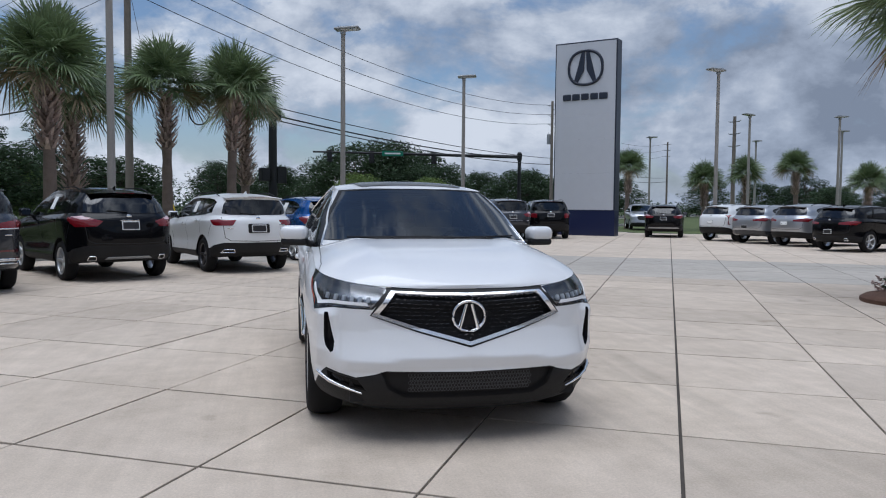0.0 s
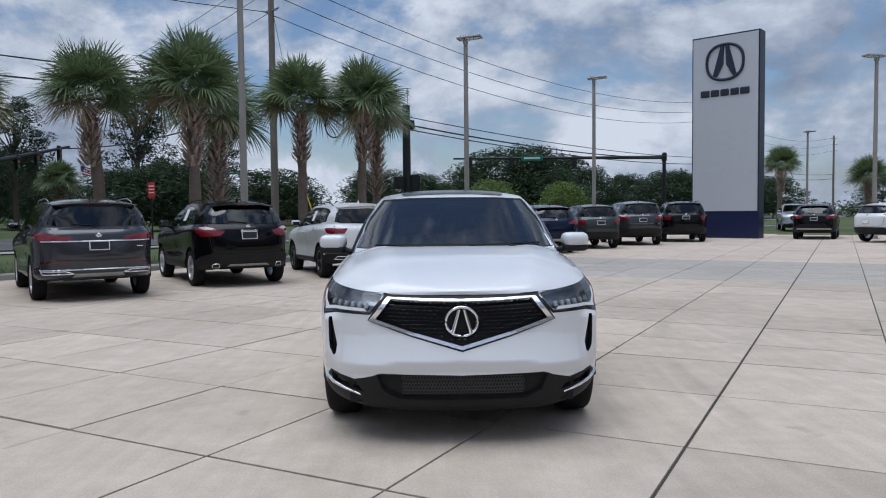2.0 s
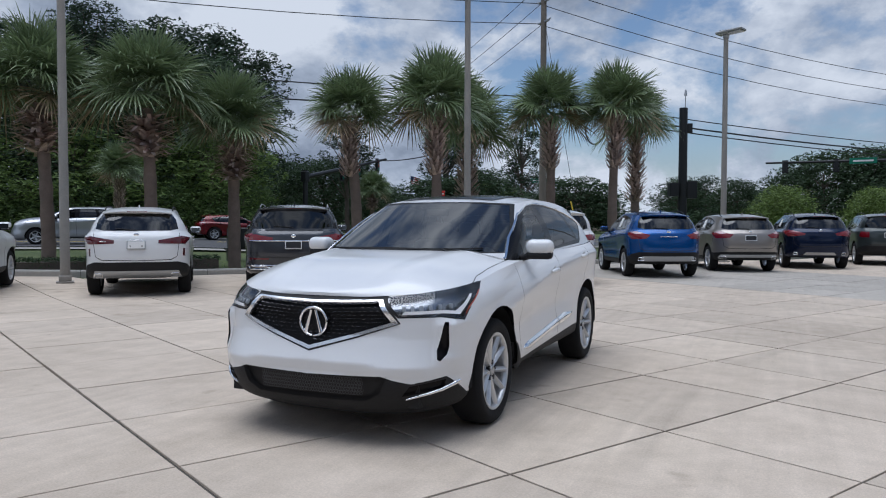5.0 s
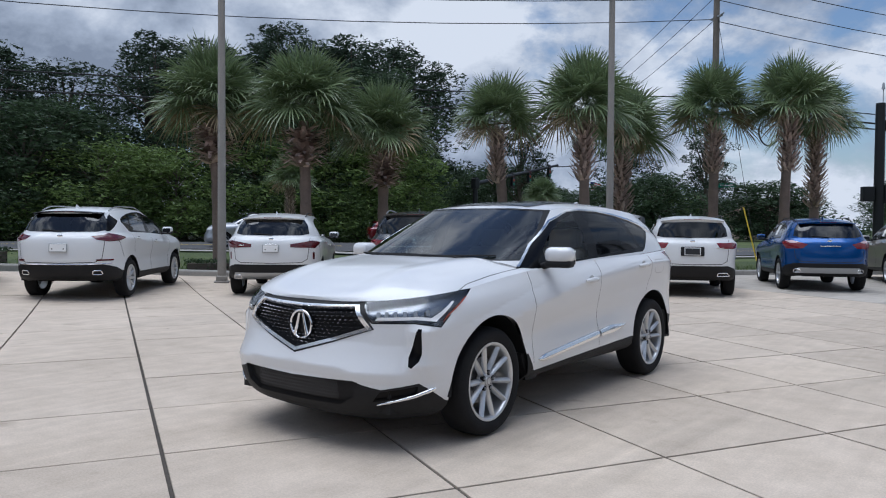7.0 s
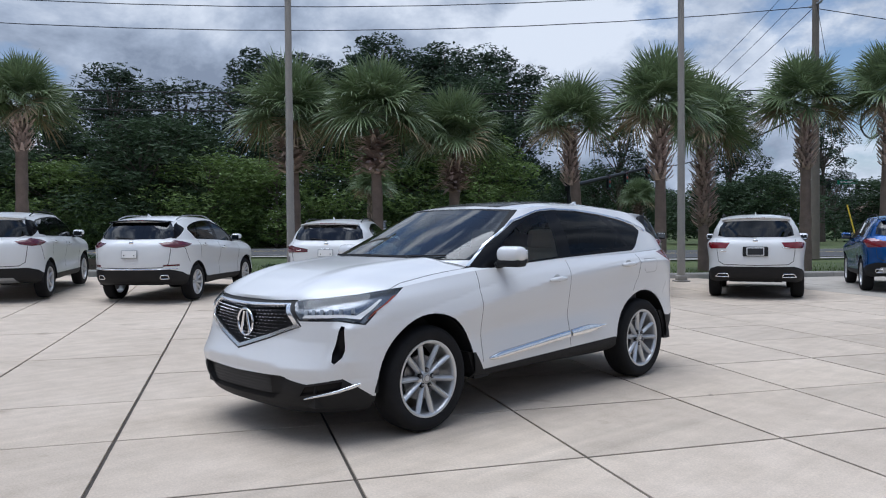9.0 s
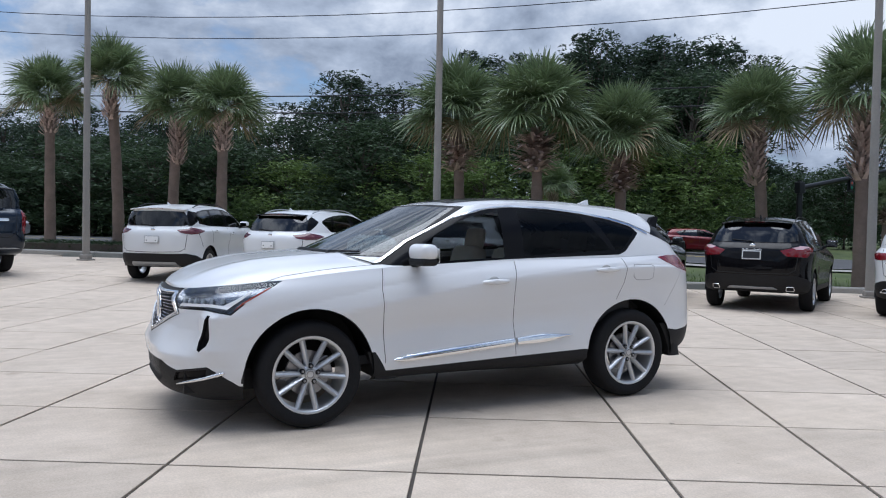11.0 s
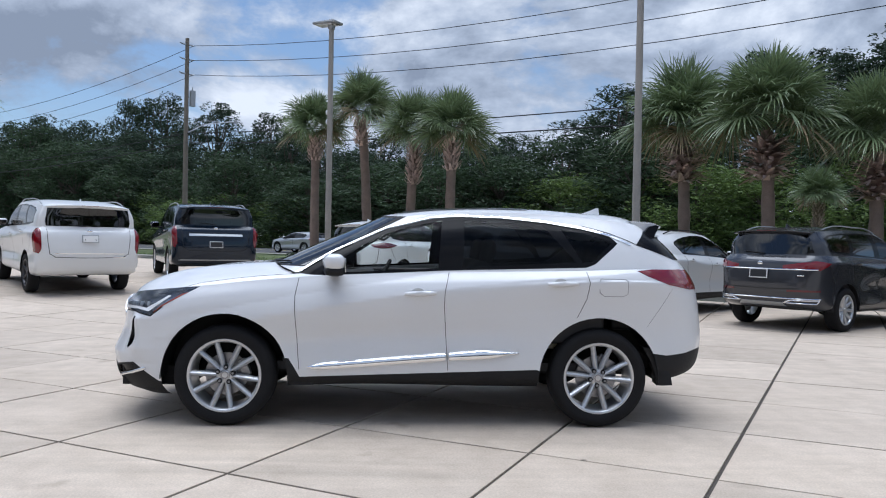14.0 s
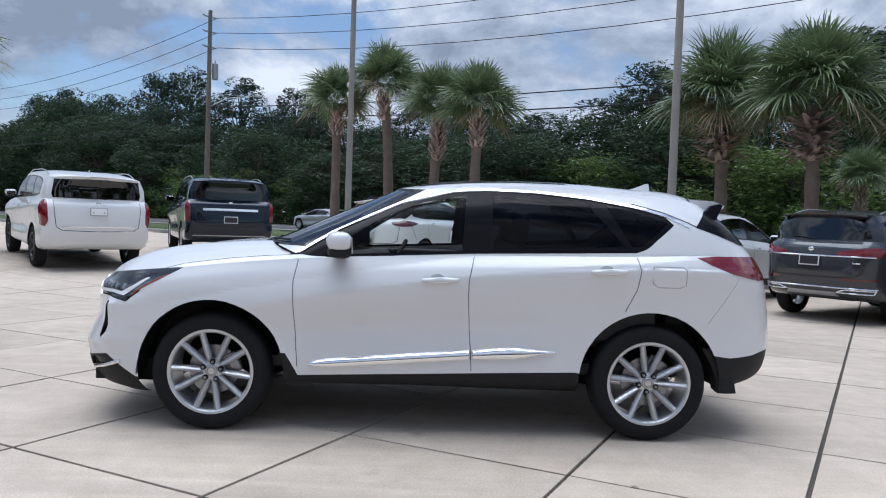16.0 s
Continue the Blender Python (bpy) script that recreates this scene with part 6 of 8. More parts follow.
def flag_pole(x, y):
    root = holder("flag_pole", "thin white pole with a striped flag hanging in the breeze", "flag", pose(x, y, 0))
    bm = bmesh.new()
    bm_cyl(bm, (0, 0, 0), (0, 0, 10.5), .07, .045, 10)
    part("pole", bm, M_TIN, root)
    fl = new("flag")
    fl.parent = root
    fl.location = (0, 0, 8.0)
    for i in range(7):
        V, F = [], []
        for j in range(9):
            u = j / 8
            for b in (0, 1):
                V.append((.1 + 2.3 * u * .86, .16 * math.sin(u * 7 + i * .2), 2.0 - (i + b) * .2 - .55 * u ** 1.3))
        F = [(2 * j, 2 * j + 1, 2 * j + 3, 2 * j + 2) for j in range(8)]
        from_arrays("stripe", V, F, M_FLAGRED if i % 2 == 0 else M_WHITEPAINT, fl)
    V, F = [], []
    for j in range(5):
        u = j / 4 * .42
        for b in (0, 1):
            V.append((.1 + 2.3 * u * .86, .16 * math.sin(u * 7) - .02, 2.005 - b * .82 - .55 * u ** 1.3))
    F = [(2 * j, 2 * j + 1, 2 * j + 3, 2 * j + 2) for j in range(4)]
    from_arrays("canton", V, F, M_FLAGBLUE, fl)


build_ground()
build_lot()
build_kerb()
build_grass()
build_sign()
for x, y, rz, cams in ((-5.32, 13.71, -130, 0), (-11.7, 5.65, -130, 0), (-18.1, -2.4, -125, 1), (1.08, 22.0, -20, 0), (7.8, 30.8, -20, 0)):
    light_pole(x, y, 8.0, rz, cams)
for (x, y), h, tr, al in (((-8.25, 31.6), 14.2, False, False), ((-48.8, -15.4), 15.2, True, True), ((28.5, 74.8), 13.5, True, False), ((-89, -62), 15, False, False), ((66, 118), 13.5, False, False)):
    utility_pole(x, y, h, 49.5, tr, al)
U = [(-89, -62, 15), (-48.8, -15.4, 15.2), (-8.25, 31.6, 14.2), (28.5, 74.8, 13.5), (66, 118, 13.5)]
for dz, off in ((.4, .6), (1.45, .6), (2.5, .6)):
    wire([(x + off * NX, y + off * NY, h - dz + ground_z(x, y)) for x, y, h in U], 1.9, .02)
wire([(x, y, h - 6.4) for x, y, h in U], .7, .03)
wire([(x, y, h - 7.1) for x, y, h in U], .8, .035)
# service drops and guys at the near pole
for z in (13.7, 12.7, 11.6):
    wire([(-8.25, 31.6, z), (-34, 62, z - 1.5)], .5, .015, "service wires", "thin service wire running off across the road")
wire([(-8.25, 31.6, 7.4), (24.4, 73.8, 7.0)], .7, .05, "service wires", "thick cable bundle slung across the junction")
wire([(-8.25, 31.6, 7.0), (-35, 64, 7.8)], .7, .05, "service wires", "thick cable bundle slung across the junction")
for p in PALMS:
    palm(p[0], p[1], p[2], p[3], p[4], random.Random(p[4] + 1).uniform(-1, 1), p[5])
build_trees()
M_SHRUB = leaf_material("shrub_leaf", (.15, .21, .06), .55, .25, 1.5, .4)
bush(3.2, 38.0, 2.1, 3.6, M_SHRUB, "rounded flowering green shrub behind the lot", 9000, .1)
bush(7.6, 38.5, 2.0, 3.4, M_SHRUB, "rounded flowering green shrub behind the lot", 9000, .1)
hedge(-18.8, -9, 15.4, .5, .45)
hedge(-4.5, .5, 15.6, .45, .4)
signal_mast(24.4, 73.8, 7.1, 173, 22.6, (.42, .72, .92), "black traffic signal mast with a long arm and green street sign", face=1)
signal_mast(-30.5, 43.1, 4.6, 85.5, 11.6, (.42, .62, .88), "black traffic signal mast with a rising arm above the road", False, 2.2)
signal_mast(-22.5, 100.5, 6.6, 193, 9.5, (.5, .85), "black traffic signal mast with lit heads at the junction", rise=1.2, face=1)
flag_pole(-60, 122)

# ---- the white car in the middle ----
HEADL = [("f", .485, .930), ("f", .60, .955), ("f", .72, .985), ("s", -2.05, .985), ("s", -1.9, .995), ("s", -1.6, 1.008), ("s", -1.74, .93), ("s", -1.85, .87), ("s", -1.95, .795), ("f", .80, .818), ("f", .575, .815)]
DRL = [("f", .59, .829), ("f", .80, .834), ("s", -1.965, .822), ("s", -1.89, .875), ("s", -1.80, .938), ("s", -1.82, .938), ("s", -1.915, .882), ("s", -1.985, .845), ("f", .80, .854), ("f", .605, .849)]
AMBER = [("s", -1.93, .812), ("s", -1.85, .870), ("s", -1.68, .965), ("s", -1.72, .952), ("s", -1.87, .866)]
GR_OUT = [("f", 0, .900), ("f", .23, .905), ("f", .460, .913), ("f", .575, .775), ("f", .30, .685), ("f", 0, .60)]
GR_GAP = [("f", 0, .96), ("f", .23, .96), ("f", .486, .965), ("f", .486, .92), ("f", .586, .774), ("f", .302, .677), ("f", 0, .590)]
LAMP_GAP = [("f", .478, .905), ("f", .568, .808), ("f", .80, .811), ("s", -1.945, .786), ("s", -1.85, .86), ("f", .79, .85)]
GR_IN = [("f", 0, .889), ("f", .23, .894), ("f", .437, .904), ("f", .532, .783), ("f", .293, .704), ("f", 0, .622)]
FOG = [("f", .846, .765), ("f", .842, .782), ("f", .822, .784), ("f", .806, .70), ("f", .786, .61), ("f", .794, .558), ("f", .81, .545), ("f", .838, .585), ("f", .846, .63)]
INTAKE = [("f", 0, .448), ("f", .53, .455), ("f", .49, .355), ("f", .39, .30), ("f", 0, .295)]
SLOT = [("f", .83, .432), ("f", .66, .40), ("f", .61, .335), ("f", .82, .375)]
TAIL = [("s", 1.625, 1.172), ("s", 1.74, 1.185), ("p", .80, .985), ("p", .85, .985), ("p", .90, .975), ("p", .94, .95), ("r", .42, 1.07), ("r", .6, 1.03), ("s", 2.06, 1.035), ("s", 1.86, 1.075), ("s", 1.70, 1.135)]
DLO_TOP = [("s", -.93, 1.098), ("s", -.66, 1.268), ("s", -.42, 1.382), ("s", -.26, 1.456), ("s", .08, 1.541), ("s", .28, 1.558), ("s", .62, 1.553), ("s", .96, 1.523), ("s", 1.24, 1.48), ("s", 1.45, 1.425), ("s", 1.50, 1.375)]
DLO = DLO_TOP + [("s", 1.31, 1.215), ("s", 1.24, 1.19), ("s", .2, 1.152), ("s", -.90, 1.09)]
WIN_F = [("s", -.56, 1.128), ("s", -.565, 1.24), ("s", -.42, 1.338), ("s", -.27, 1.412), ("s", -.12, 1.47), ("s", .16, 1.527), ("s", .13, 1.165)]
WIN_R = [("s", .335, 1.535), ("s", .62, 1.535), ("s", .93, 1.508), ("s", 1.17, 1.228), ("s", .315, 1.175)]
WIN_Q = [("s", 1.065, 1.488), ("s", 1.25, 1.45), ("s", 1.46, 1.388), ("s", 1.30, 1.238), ("s", 1.215, 1.23)]
SCREEN = [("f", 0, 1.205), ("f", .4, 1.196), ("f", .70, 1.172), ("f", .785, 1.172), ("f", .715, 1.36), ("f", .60, 1.545), ("f", .3, 1.562), ("f", 0, 1.568)]
SCREEN_RIM = [("p", 0, 0), ("p", .2, 0), ("f", .6, 1.165), ("f", .80, 1.163), ("f", .735, 1.365), ("f", .62, 1.556), ("f", .3, 1.572), ("f", 0, 1.578)]
BACKLIGHT = [("r", 0, 1.235), ("r", .55, 1.24), ("r", .66, 1.27), ("r", .58, 1.47), ("r", 0, 1.485)]
FIN_TRI = [("s", 1.645, 1.367), ("s", 1.745, 1.475), ("s", 1.88, 1.49), ("s", 1.93, 1.40), ("s", 2.08, 1.25), ("s", 1.965, 1.26)]

MAIN_STYLE = {
    "headlight": ("headlight", M_LENS, 0.0, .0, "pair", "swept-back LED headlight with clear lens"),
    "grille_frame": ("grille_frame", M_BRIGHT, .008, .02, "sym", "bright chrome pentagon grille frame"),
    # black strips paint the shadow line round the grille and under the lamps
    "grille_gap": ("grille_gap", M_GAPBLACK, -.004, 0, "sym", ""),
    "lamp_gap": ("lamp_gap", M_GAPBLACK, -.003, 0, "pair", ""),
    "grille": ("grille_backing", M_GRILLE, -.03, 0, "sym", "black patterned grille"),
    "fog": ("air_vent", M_GLOSSB, -.02, 0, "pair", "black upright corner vent"),
    "intake": ("lower_intake", M_BLACK, -.035, 0, "sym", "black lower bumper intake"),
    "slot": ("bumper_slot", M_GLOSSB, -.02, 0, "pair", ""),
    "tail": ("tail_light", M_RED, .004, .01, "pair", "red wrap-around tail light"),
    "trim": ("window_trim", M_GLOSSB, -.002, 0, "pair", "gloss black window surround"),
    "win_f": ("front_window", M_GLASS, -.002, 0, "pair", ""),
    "win_r": ("rear_window", M_PRIVACY, -.002, 0, "pair", "dark tinted rear side window"),
    "win_q": ("quarter_window", M_PRIVACY, -.002, 0, "pair", "dark tinted quarter window"),
    "screen": ("windscreen", M_SCREEN, -.003, 0, "sym", "curved windscreen reflecting the clouds"),
    "screen_rim": ("windscreen_seal", M_BLACK, -.001, 0, "sym", ""),
    "backlight": ("rear_glass", M_PRIVACY, -.002, 0, "sym", "dark rear window"),
    "fin_tri": ("rear_side_fin", M_GLOSSB, .004, .006, "pair", "black fin beside the rear window"),
}


main = dict(L=4.74, W=1.90, H=1.65, fine=True, paint=P_WHITE, clad=M_BLACK, at=pose(0, 0, 0), spokes=10, screen_bow=2.8, nose_square=3.25, nose_back=.062, rear_in=.045, glass_in=.05, roof_rear=1.83, nr=3.4, gnr=4.2, wheel_r=.368, rim_r=.262, rim_m=M_RIM, seat_m=M_SEATBEIGE, recess_m=P_WHITE,
            label="pearl white compact SUV with chrome-framed black grille on pale concrete",
            low=[("headlight", HEADL), ("grille", GR_IN), ("grille_frame", GR_OUT), ("grille_gap", GR_GAP), ("lamp_gap", LAMP_GAP), ("fog", FOG), ("intake", INTAKE), ("slot", SLOT), ("tail", TAIL)],
            green=[("win_f", WIN_F), ("win_r", WIN_R), ("win_q", WIN_Q), ("trim", DLO), ("screen", SCREEN), ("screen_rim", SCREEN_RIM), ("fin_tri", FIN_TRI), ("backlight", BACKLIGHT)], style=MAIN_STYLE)
root, low, gre, X, roof_z, _ = make_car(main)


def main_car_details(root, low, gre, roof_z):
    # moulding along the top of the side windows
    line = gre.poly([(g, a, b + .008) for g, a, b in DLO_TOP[:-1]] + [("s", 1.53, 1.40), ("s", 1.60, 1.368)], .05, False)
    strip = gre.strip(line, .022)
    seam = gre.strip(gre.poly([("s", 1.24, 1.504), ("s", 1.45, 1.451), ("s", 1.60, 1.392), ("s", 1.655, 1.366)], .05, False), .007)
    V, R = cut(gre, [("m", strip), ("g", seam)], 60, 16)
    panel("window_moulding", gre, V, R["m"], M_CHROME, root, .006, .01, "pair", "chrome window moulding")
    panel("roof_seam", gre, V, R["g"], M_GAPBLACK, root, .002, 0, "pair")
    # headlight housings, lamps and light strips
    V, R = cut(low, [("drl", low.poly(DRL, .03)), ("amber", low.poly(AMBER, .03)), ("h", low.poly(HEADL, .03))], 90, 30)
    panel("lamp_housing", low, V, np.concatenate([R["h"], R["drl"], R["amber"]]), material("lamp_housing_grey", (.34, .345, .36), .2, .8), root, -.04, 0, "pair", "silvery lamp housing")
    panel("daytime_light", low, V, R["drl"], M_DRL, root, .003, .004, "pair", "white light strip")
    panel("side_reflector", low, V, R["amber"], M_AMBER, root, .003, .004, "pair", "amber side reflector")
    for sd in (1, -1):
        for i in range(6):
            u = i / 5
            q = low.find([("f", .60 + .235 * u, .868 + .012 * u)])
            p, n = low.P(q)[0], normals_of(low.P, q)[0]
            bm = bmesh.new()
            bm_box(bm, 0, 0, 0, .024, .018, .036, None, .005)
            ob = part("led_lamp", bm, M_WHITELENS, root, "small upright LED lamp")
            c = Vector(p) - Vector(n) * .022
            rot = Vector((n[0] * sd, n[1], n[2])).to_track_quat("Y", "Z").to_matrix().to_4x4()
            ob.matrix_basis = Matrix.Translation((c.x * sd, c.y, c.z)) @ rot
    # grille slats: short bright-edged lozenges in rows that spread from the emblem
    bm = bmesh.new()
    gin = np.array([(a, b) for _, a, b in GR_IN] + [(-a, b) for _, a, b in GR_IN[::-1]])
    for r in range(-6, 7):
        for c in range(-13, 14):
            x = (c + (.5 if r % 2 else 0)) * .042
            z = .765 + r * .021 + .05 * (abs(x) / .5) * (r / 6) * (.6 if r < 0 else .3) + .03 * abs(x)
            if not inside(gin * [.95, 1], np.array([[x, z - .01], [x, z + .01]])).all():
                continue
            p = low.P(low.find([("f", abs(x), z)]))[0]
            L = .016 + .007 * abs(x) / .5
            tilt = math.atan2(z - .765, abs(x) + .25) * .9 * (1 if x > 0 else -1)
            m = Matrix.Translation((x, p[1] + .012, z)) @ Matrix.Rotation(-tilt, 4, "Y")
            vs = [bm.verts.new(m @ Vector(v)) for v in ((-L, .004, 0), (0, .004, .0052), (L, .004, 0), (0, .004, -.0052), (0, -.008, .0015))]
            for a, b in ((0, 1), (1, 2), (2, 3), (3, 0)):
                bm.faces.new((vs[a], vs[b], vs[4]))
    bmesh.ops.recalc_face_normals(bm, faces=bm.faces)
    tagged(part("grille_slats", bm, material("grille_gloss", (.42, .42, .44), .2, .9), root, "dark grille lozenges", smooth=False), kind="stuff")
    # round chrome emblem with two leaning bars
    bm = bmesh.new()
    cy = low.P(low.find([("f", 0.0, .765)]))[0][1] + .004
    bm_sweep(bm, [(.098 * math.cos(a), cy, .768 + .09 * math.sin(a)) for a in np.linspace(0, 2 * math.pi, 36)[:-1]], .009, 8, True)
    em = part("emblem", bm, M_CHROME, root, "round chrome emblem")
    for sd in (1, -1):
        bm = bmesh.new()
        bm_cyl(bm, (sd * .016, cy + .002, .842), (sd * .058, cy + .002, .695), .010, .014, 8)
        part("emblem_bar", bm, M_CHROME, em)
    bm = bmesh.new()
    bm_lathe(bm, [(0, 0), (.09, 0), (.09, .01)], 32, Matrix.Translation((0, cy + .018, .768)) @ Matrix.Rotation(-math.pi / 2, 4, "Z"))
    part("emblem_plate", bm, M_BLACK, em)
    # radiator mesh in the lower intake
    bm = bmesh.new()
    for r in range(5):
        z = .345 + r * .022
        for c in range(-19, 20):
            x = (c + (.5 if r % 2 else 0)) * .019
            y = low.P(low.find([("f", abs(x), z)]))[0][1] + .02
            for k in range(6):
                a0, a1 = math.pi / 3 * k, math.pi / 3 * (k + 1)
                v = [bm.verts.new((x + rr * math.cos(a), y + dy, z + rr * 1.15 * math.sin(a))) for rr, a, dy in ((.0108, a0, 0), (.0108, a1, 0), (.0078, a1, .0), (.0078, a0, .0))]
                bm.faces.new(v)
    tagged(part("intake_mesh", bm, material("mesh_grey", (.07, .07, .074), .4, .4), root, "grey honeycomb radiator mesh", smooth=False), kind="stuff")
    # bright mouldings along the doors, convex blades tapering at the ends
    for y0, z0, y1, z1, prof in ((-.815, .437, .192, .52, ((0, .004), (.05, .022), (.12, .028), (.9, .031), (1, .030))), (.216, .521, .735, .552, ((0, .030), (.3, .036), (.5, .036), (.75, .022), (1, .004)))):
        for sd in (1, -1):
            bm = bmesh.new()
            rows = []
            # door surface at the middle of the moulding, smoothed along it
            fs = np.linspace(0, 1, 25)
            fair = np.poly1d(np.polyfit(fs, [low.P(low.find([("s", y0 + (y1 - y0) * f, z0 + (z1 - z0) * f)]))[0][0] for f in fs], 3))
            for i in range(25):
                f = i / 24
                hh = float(np.interp(f, [q[0] for q in prof], [q[1] for q in prof]))
                row = []
                for v, o in ((-1, .0), (-.8, .75), (-.35, 1.0), (.2, .9), (.75, .5), (1, 0)):
                    p = (float(fair(f)), y0 + (y1 - y0) * f, z0 + (z1 - z0) * f + v * hh)
                    row.append(bm.verts.new((sd * (p[0] - .004 + .007 * (abs(v) < .9) + o * .02 * min(1, hh / .02)), p[1], p[2])))
                rows.append(row)
            for i in range(24):
                for j in range(5):
                    bm.faces.new((rows[i][j], rows[i][j + 1], rows[i + 1][j + 1], rows[i + 1][j]))
            bmesh.ops.recalc_face_normals(bm, faces=bm.faces)
            part("door_moulding", bm, M_CHROME, root, "chrome door moulding")
    # chrome strips low on the bumper corners
    for sd in (1, -1):
        bm = bmesh.new()
        q = [("f", .878, .412), ("f", .86, .40), ("f", .81, .372), ("f", .75, .352), ("f", .69, .335), ("f", .63, .318)]
        pts, nrm = low.P(low.find(q)), normals_of(low.P, low.find(q))
        pts = pts + nrm * .004
        bm_sweep(bm, [(p[0] * sd, p[1], p[2]) for p in pts], [.010, .014, .012, .010, .008, .005], 8)
        part("bumper_trim", bm, M_BRIGHT, root, "chrome lower bumper strip")
    # mud flaps
    for sd in (1, -1):
        for y, x0 in ((-.93, .80), (1.775, .79)):
            bm = bmesh.new()
            rows = []
            prof = ((-.05, .50), (-.03, .44), (.0, .37), (.012, .30)) if y < 0 else ((-.075, .60), (-.015, .50), (.025, .40), (.035, .315))
            for dy, z in prof:
                o = .045 + (.10 if y < 0 else .06) * min(1.0, (.62 - z) / .25)
                rows.append([bm.verts.new((sd * xx, y + dy + yy, z)) for xx, yy in ((x0 - .06, 0), (x0 + .095, -.02), (x0 + .108, o * .3), (x0 + .09, o), (x0 - .06, .03))])
            for i in range(3):
                for j in range(5):
                    bm.faces.new((rows[i][j], rows[i][(j + 1) % 5], rows[i + 1][(j + 1) % 5], rows[i + 1][j]))
            bm.faces.new(rows[0])
            bm.faces.new(rows[-1][::-1])
            bmesh.ops.recalc_face_normals(bm, faces=bm.faces)
            part("mud_flap", bm, M_BLACK, root)
    # roof spoiler, wipers, exhaust
    bm = bmesh.new()
    rows = []
    for i in range(13):
        x = -.58 + 1.16 * i / 12
        y1 = 1.985 - .08 * abs(x / .58) ** 2.5
        z1 = 1.558 - .028 * abs(x / .58) ** 2
        rows.append([bm.verts.new(v) for v in ((x, 1.66, z1 + .022), (x, y1 - .05, z1 + .008), (x, y1, z1 - .012), (x, y1 - .01, z1 - .03), (x, 1.72, z1 - .075))])
    for i in range(12):
        for j in range(4):
            bm.faces.new((rows[i][j], rows[i][j + 1], rows[i + 1][j + 1], rows[i + 1][j]))
    bm.faces.new(rows[0])
    bm.faces.new(rows[-1][::-1])
    bmesh.ops.recalc_face_normals(bm, faces=bm.faces)
    part("roof_spoiler", bm, P_WHITE, root)
    # gloss black end plates under the spoiler's corners
    for sd in (1, -1):
        bm = bmesh.new()
        side = [(1.745, 1.45), (1.80, 1.515), (1.86, 1.53), (1.88, 1.52), (1.835, 1.44), (1.82, 1.40)]
        a = [bm.verts.new((sd * (.655 - .35 * (z - 1.4)), y, z)) for y, z in side]
        b = [bm.verts.new((sd * (.615 - .35 * (z - 1.4)), y, z)) for y, z in side]
        bm.faces.new(a)
        bm.faces.new(b[::-1])
        for i in range(6):
            bm.faces.new((a[i], b[i], b[(i + 1) % 6], a[(i + 1) % 6]))
        bmesh.ops.recalc_face_normals(bm, faces=bm.faces)
        part("spoiler_end_plate", bm, M_GLOSSB, root, "gloss black spoiler end plate")
    for x0, x1 in ((-.62, -.02), (.1, .66)):
        bm = bmesh.new()
        pts = []
        for i in range(9):
            x = x0 + (x1 - x0) * i / 8
            p = gre.P(gre.find([("f", abs(x), 1.196 + .008 * i / 8)]))[0]
            pts.append((x, p[1] - .03, p[2] - .004))
        bm_sweep(bm, pts, .007, 6)
        bm_cyl(bm, pts[4], (pts[4][0] + .1, pts[4][1] - .05, pts[4][2] - .03), .009, n=6)
        part("wiper", bm, M_BLACK, root)
    bm = bmesh.new()
    pts = [(x, -1.155 + .16 * (abs(x) / .76) ** 3.2, 1.176 - .045 * (abs(x) / .76) ** 3) for x in np.linspace(-.62, .62, 19)]
    bm_sweep(bm, pts, .028, 6)
    part("cowl", bm, M_BLACK, root)
    for sd in (1, -1):
        bm = bmesh.new()
        bm_lathe(bm, [(.035, -.1), (.042, 0), (.046, .002), (.046, -.1)], 20, Matrix.Translation((sd * .62, 2.11, .42)) @ Matrix.Rotation(math.pi / 2, 4, "Z"))
        part("exhaust_tip", bm, M_CHROME, root)


main_car_details(root, low, gre, roof_z)
for pane in root.children:
    if pane.name.split(".")[0] in ("windscreen", "front_window"):
        pane.visible_shadow = False

# ---- parked cars ----
DLO_BOX = [("s", -.83, 1.115), ("s", -.62, 1.268), ("s", -.42, 1.382), ("s", -.26, 1.456), ("s", .08, 1.541), ("s", .62, 1.56), ("s", 1.2, 1.548), ("s", 1.6, 1.515), ("s", 1.78, 1.46), ("s", 1.74, 1.25), ("s", 1.3, 1.20), ("s", .2, 1.152), ("s", -.80, 1.106)]
WIN_RB = [("s", .335, 1.535), ("s", .95, 1.535), ("s", 1.03, 1.22), ("s", .315, 1.175)]
WIN_QB = [("s", 1.08, 1.53), ("s", 1.58, 1.495), ("s", 1.72, 1.44), ("s", 1.68, 1.265), ("s", 1.15, 1.235)]
BACK_A = [("r", 0, 1.20), ("r", .58, 1.205), ("r", .72, 1.235), ("r", .68, 1.40), ("r", .60, 1.51), ("r", 0, 1.525)]
T_SLIM = [("r", .38, 1.035), ("r", .62, 1.075), ("s", 2.06, 1.105), ("s", 1.84, 1.07), ("s", 1.92, 1.02), ("r", .84, .96), ("r", .38, .975)]
T_WIDE = [("r", .46, 1.06), ("r", .66, 1.11), ("s", 2.04, 1.14), ("s", 1.78, 1.12), ("s", 1.84, 1.05), ("r", .86, .955), ("r", .56, .97)]
T_WEDGE = [("r", .40, 1.05), ("r", .70, 1.13), ("s", 1.95, 1.15), ("s", 1.66, 1.13), ("s", 1.90, 1.02), ("r", .84, .96), ("r", .44, 1.0)]
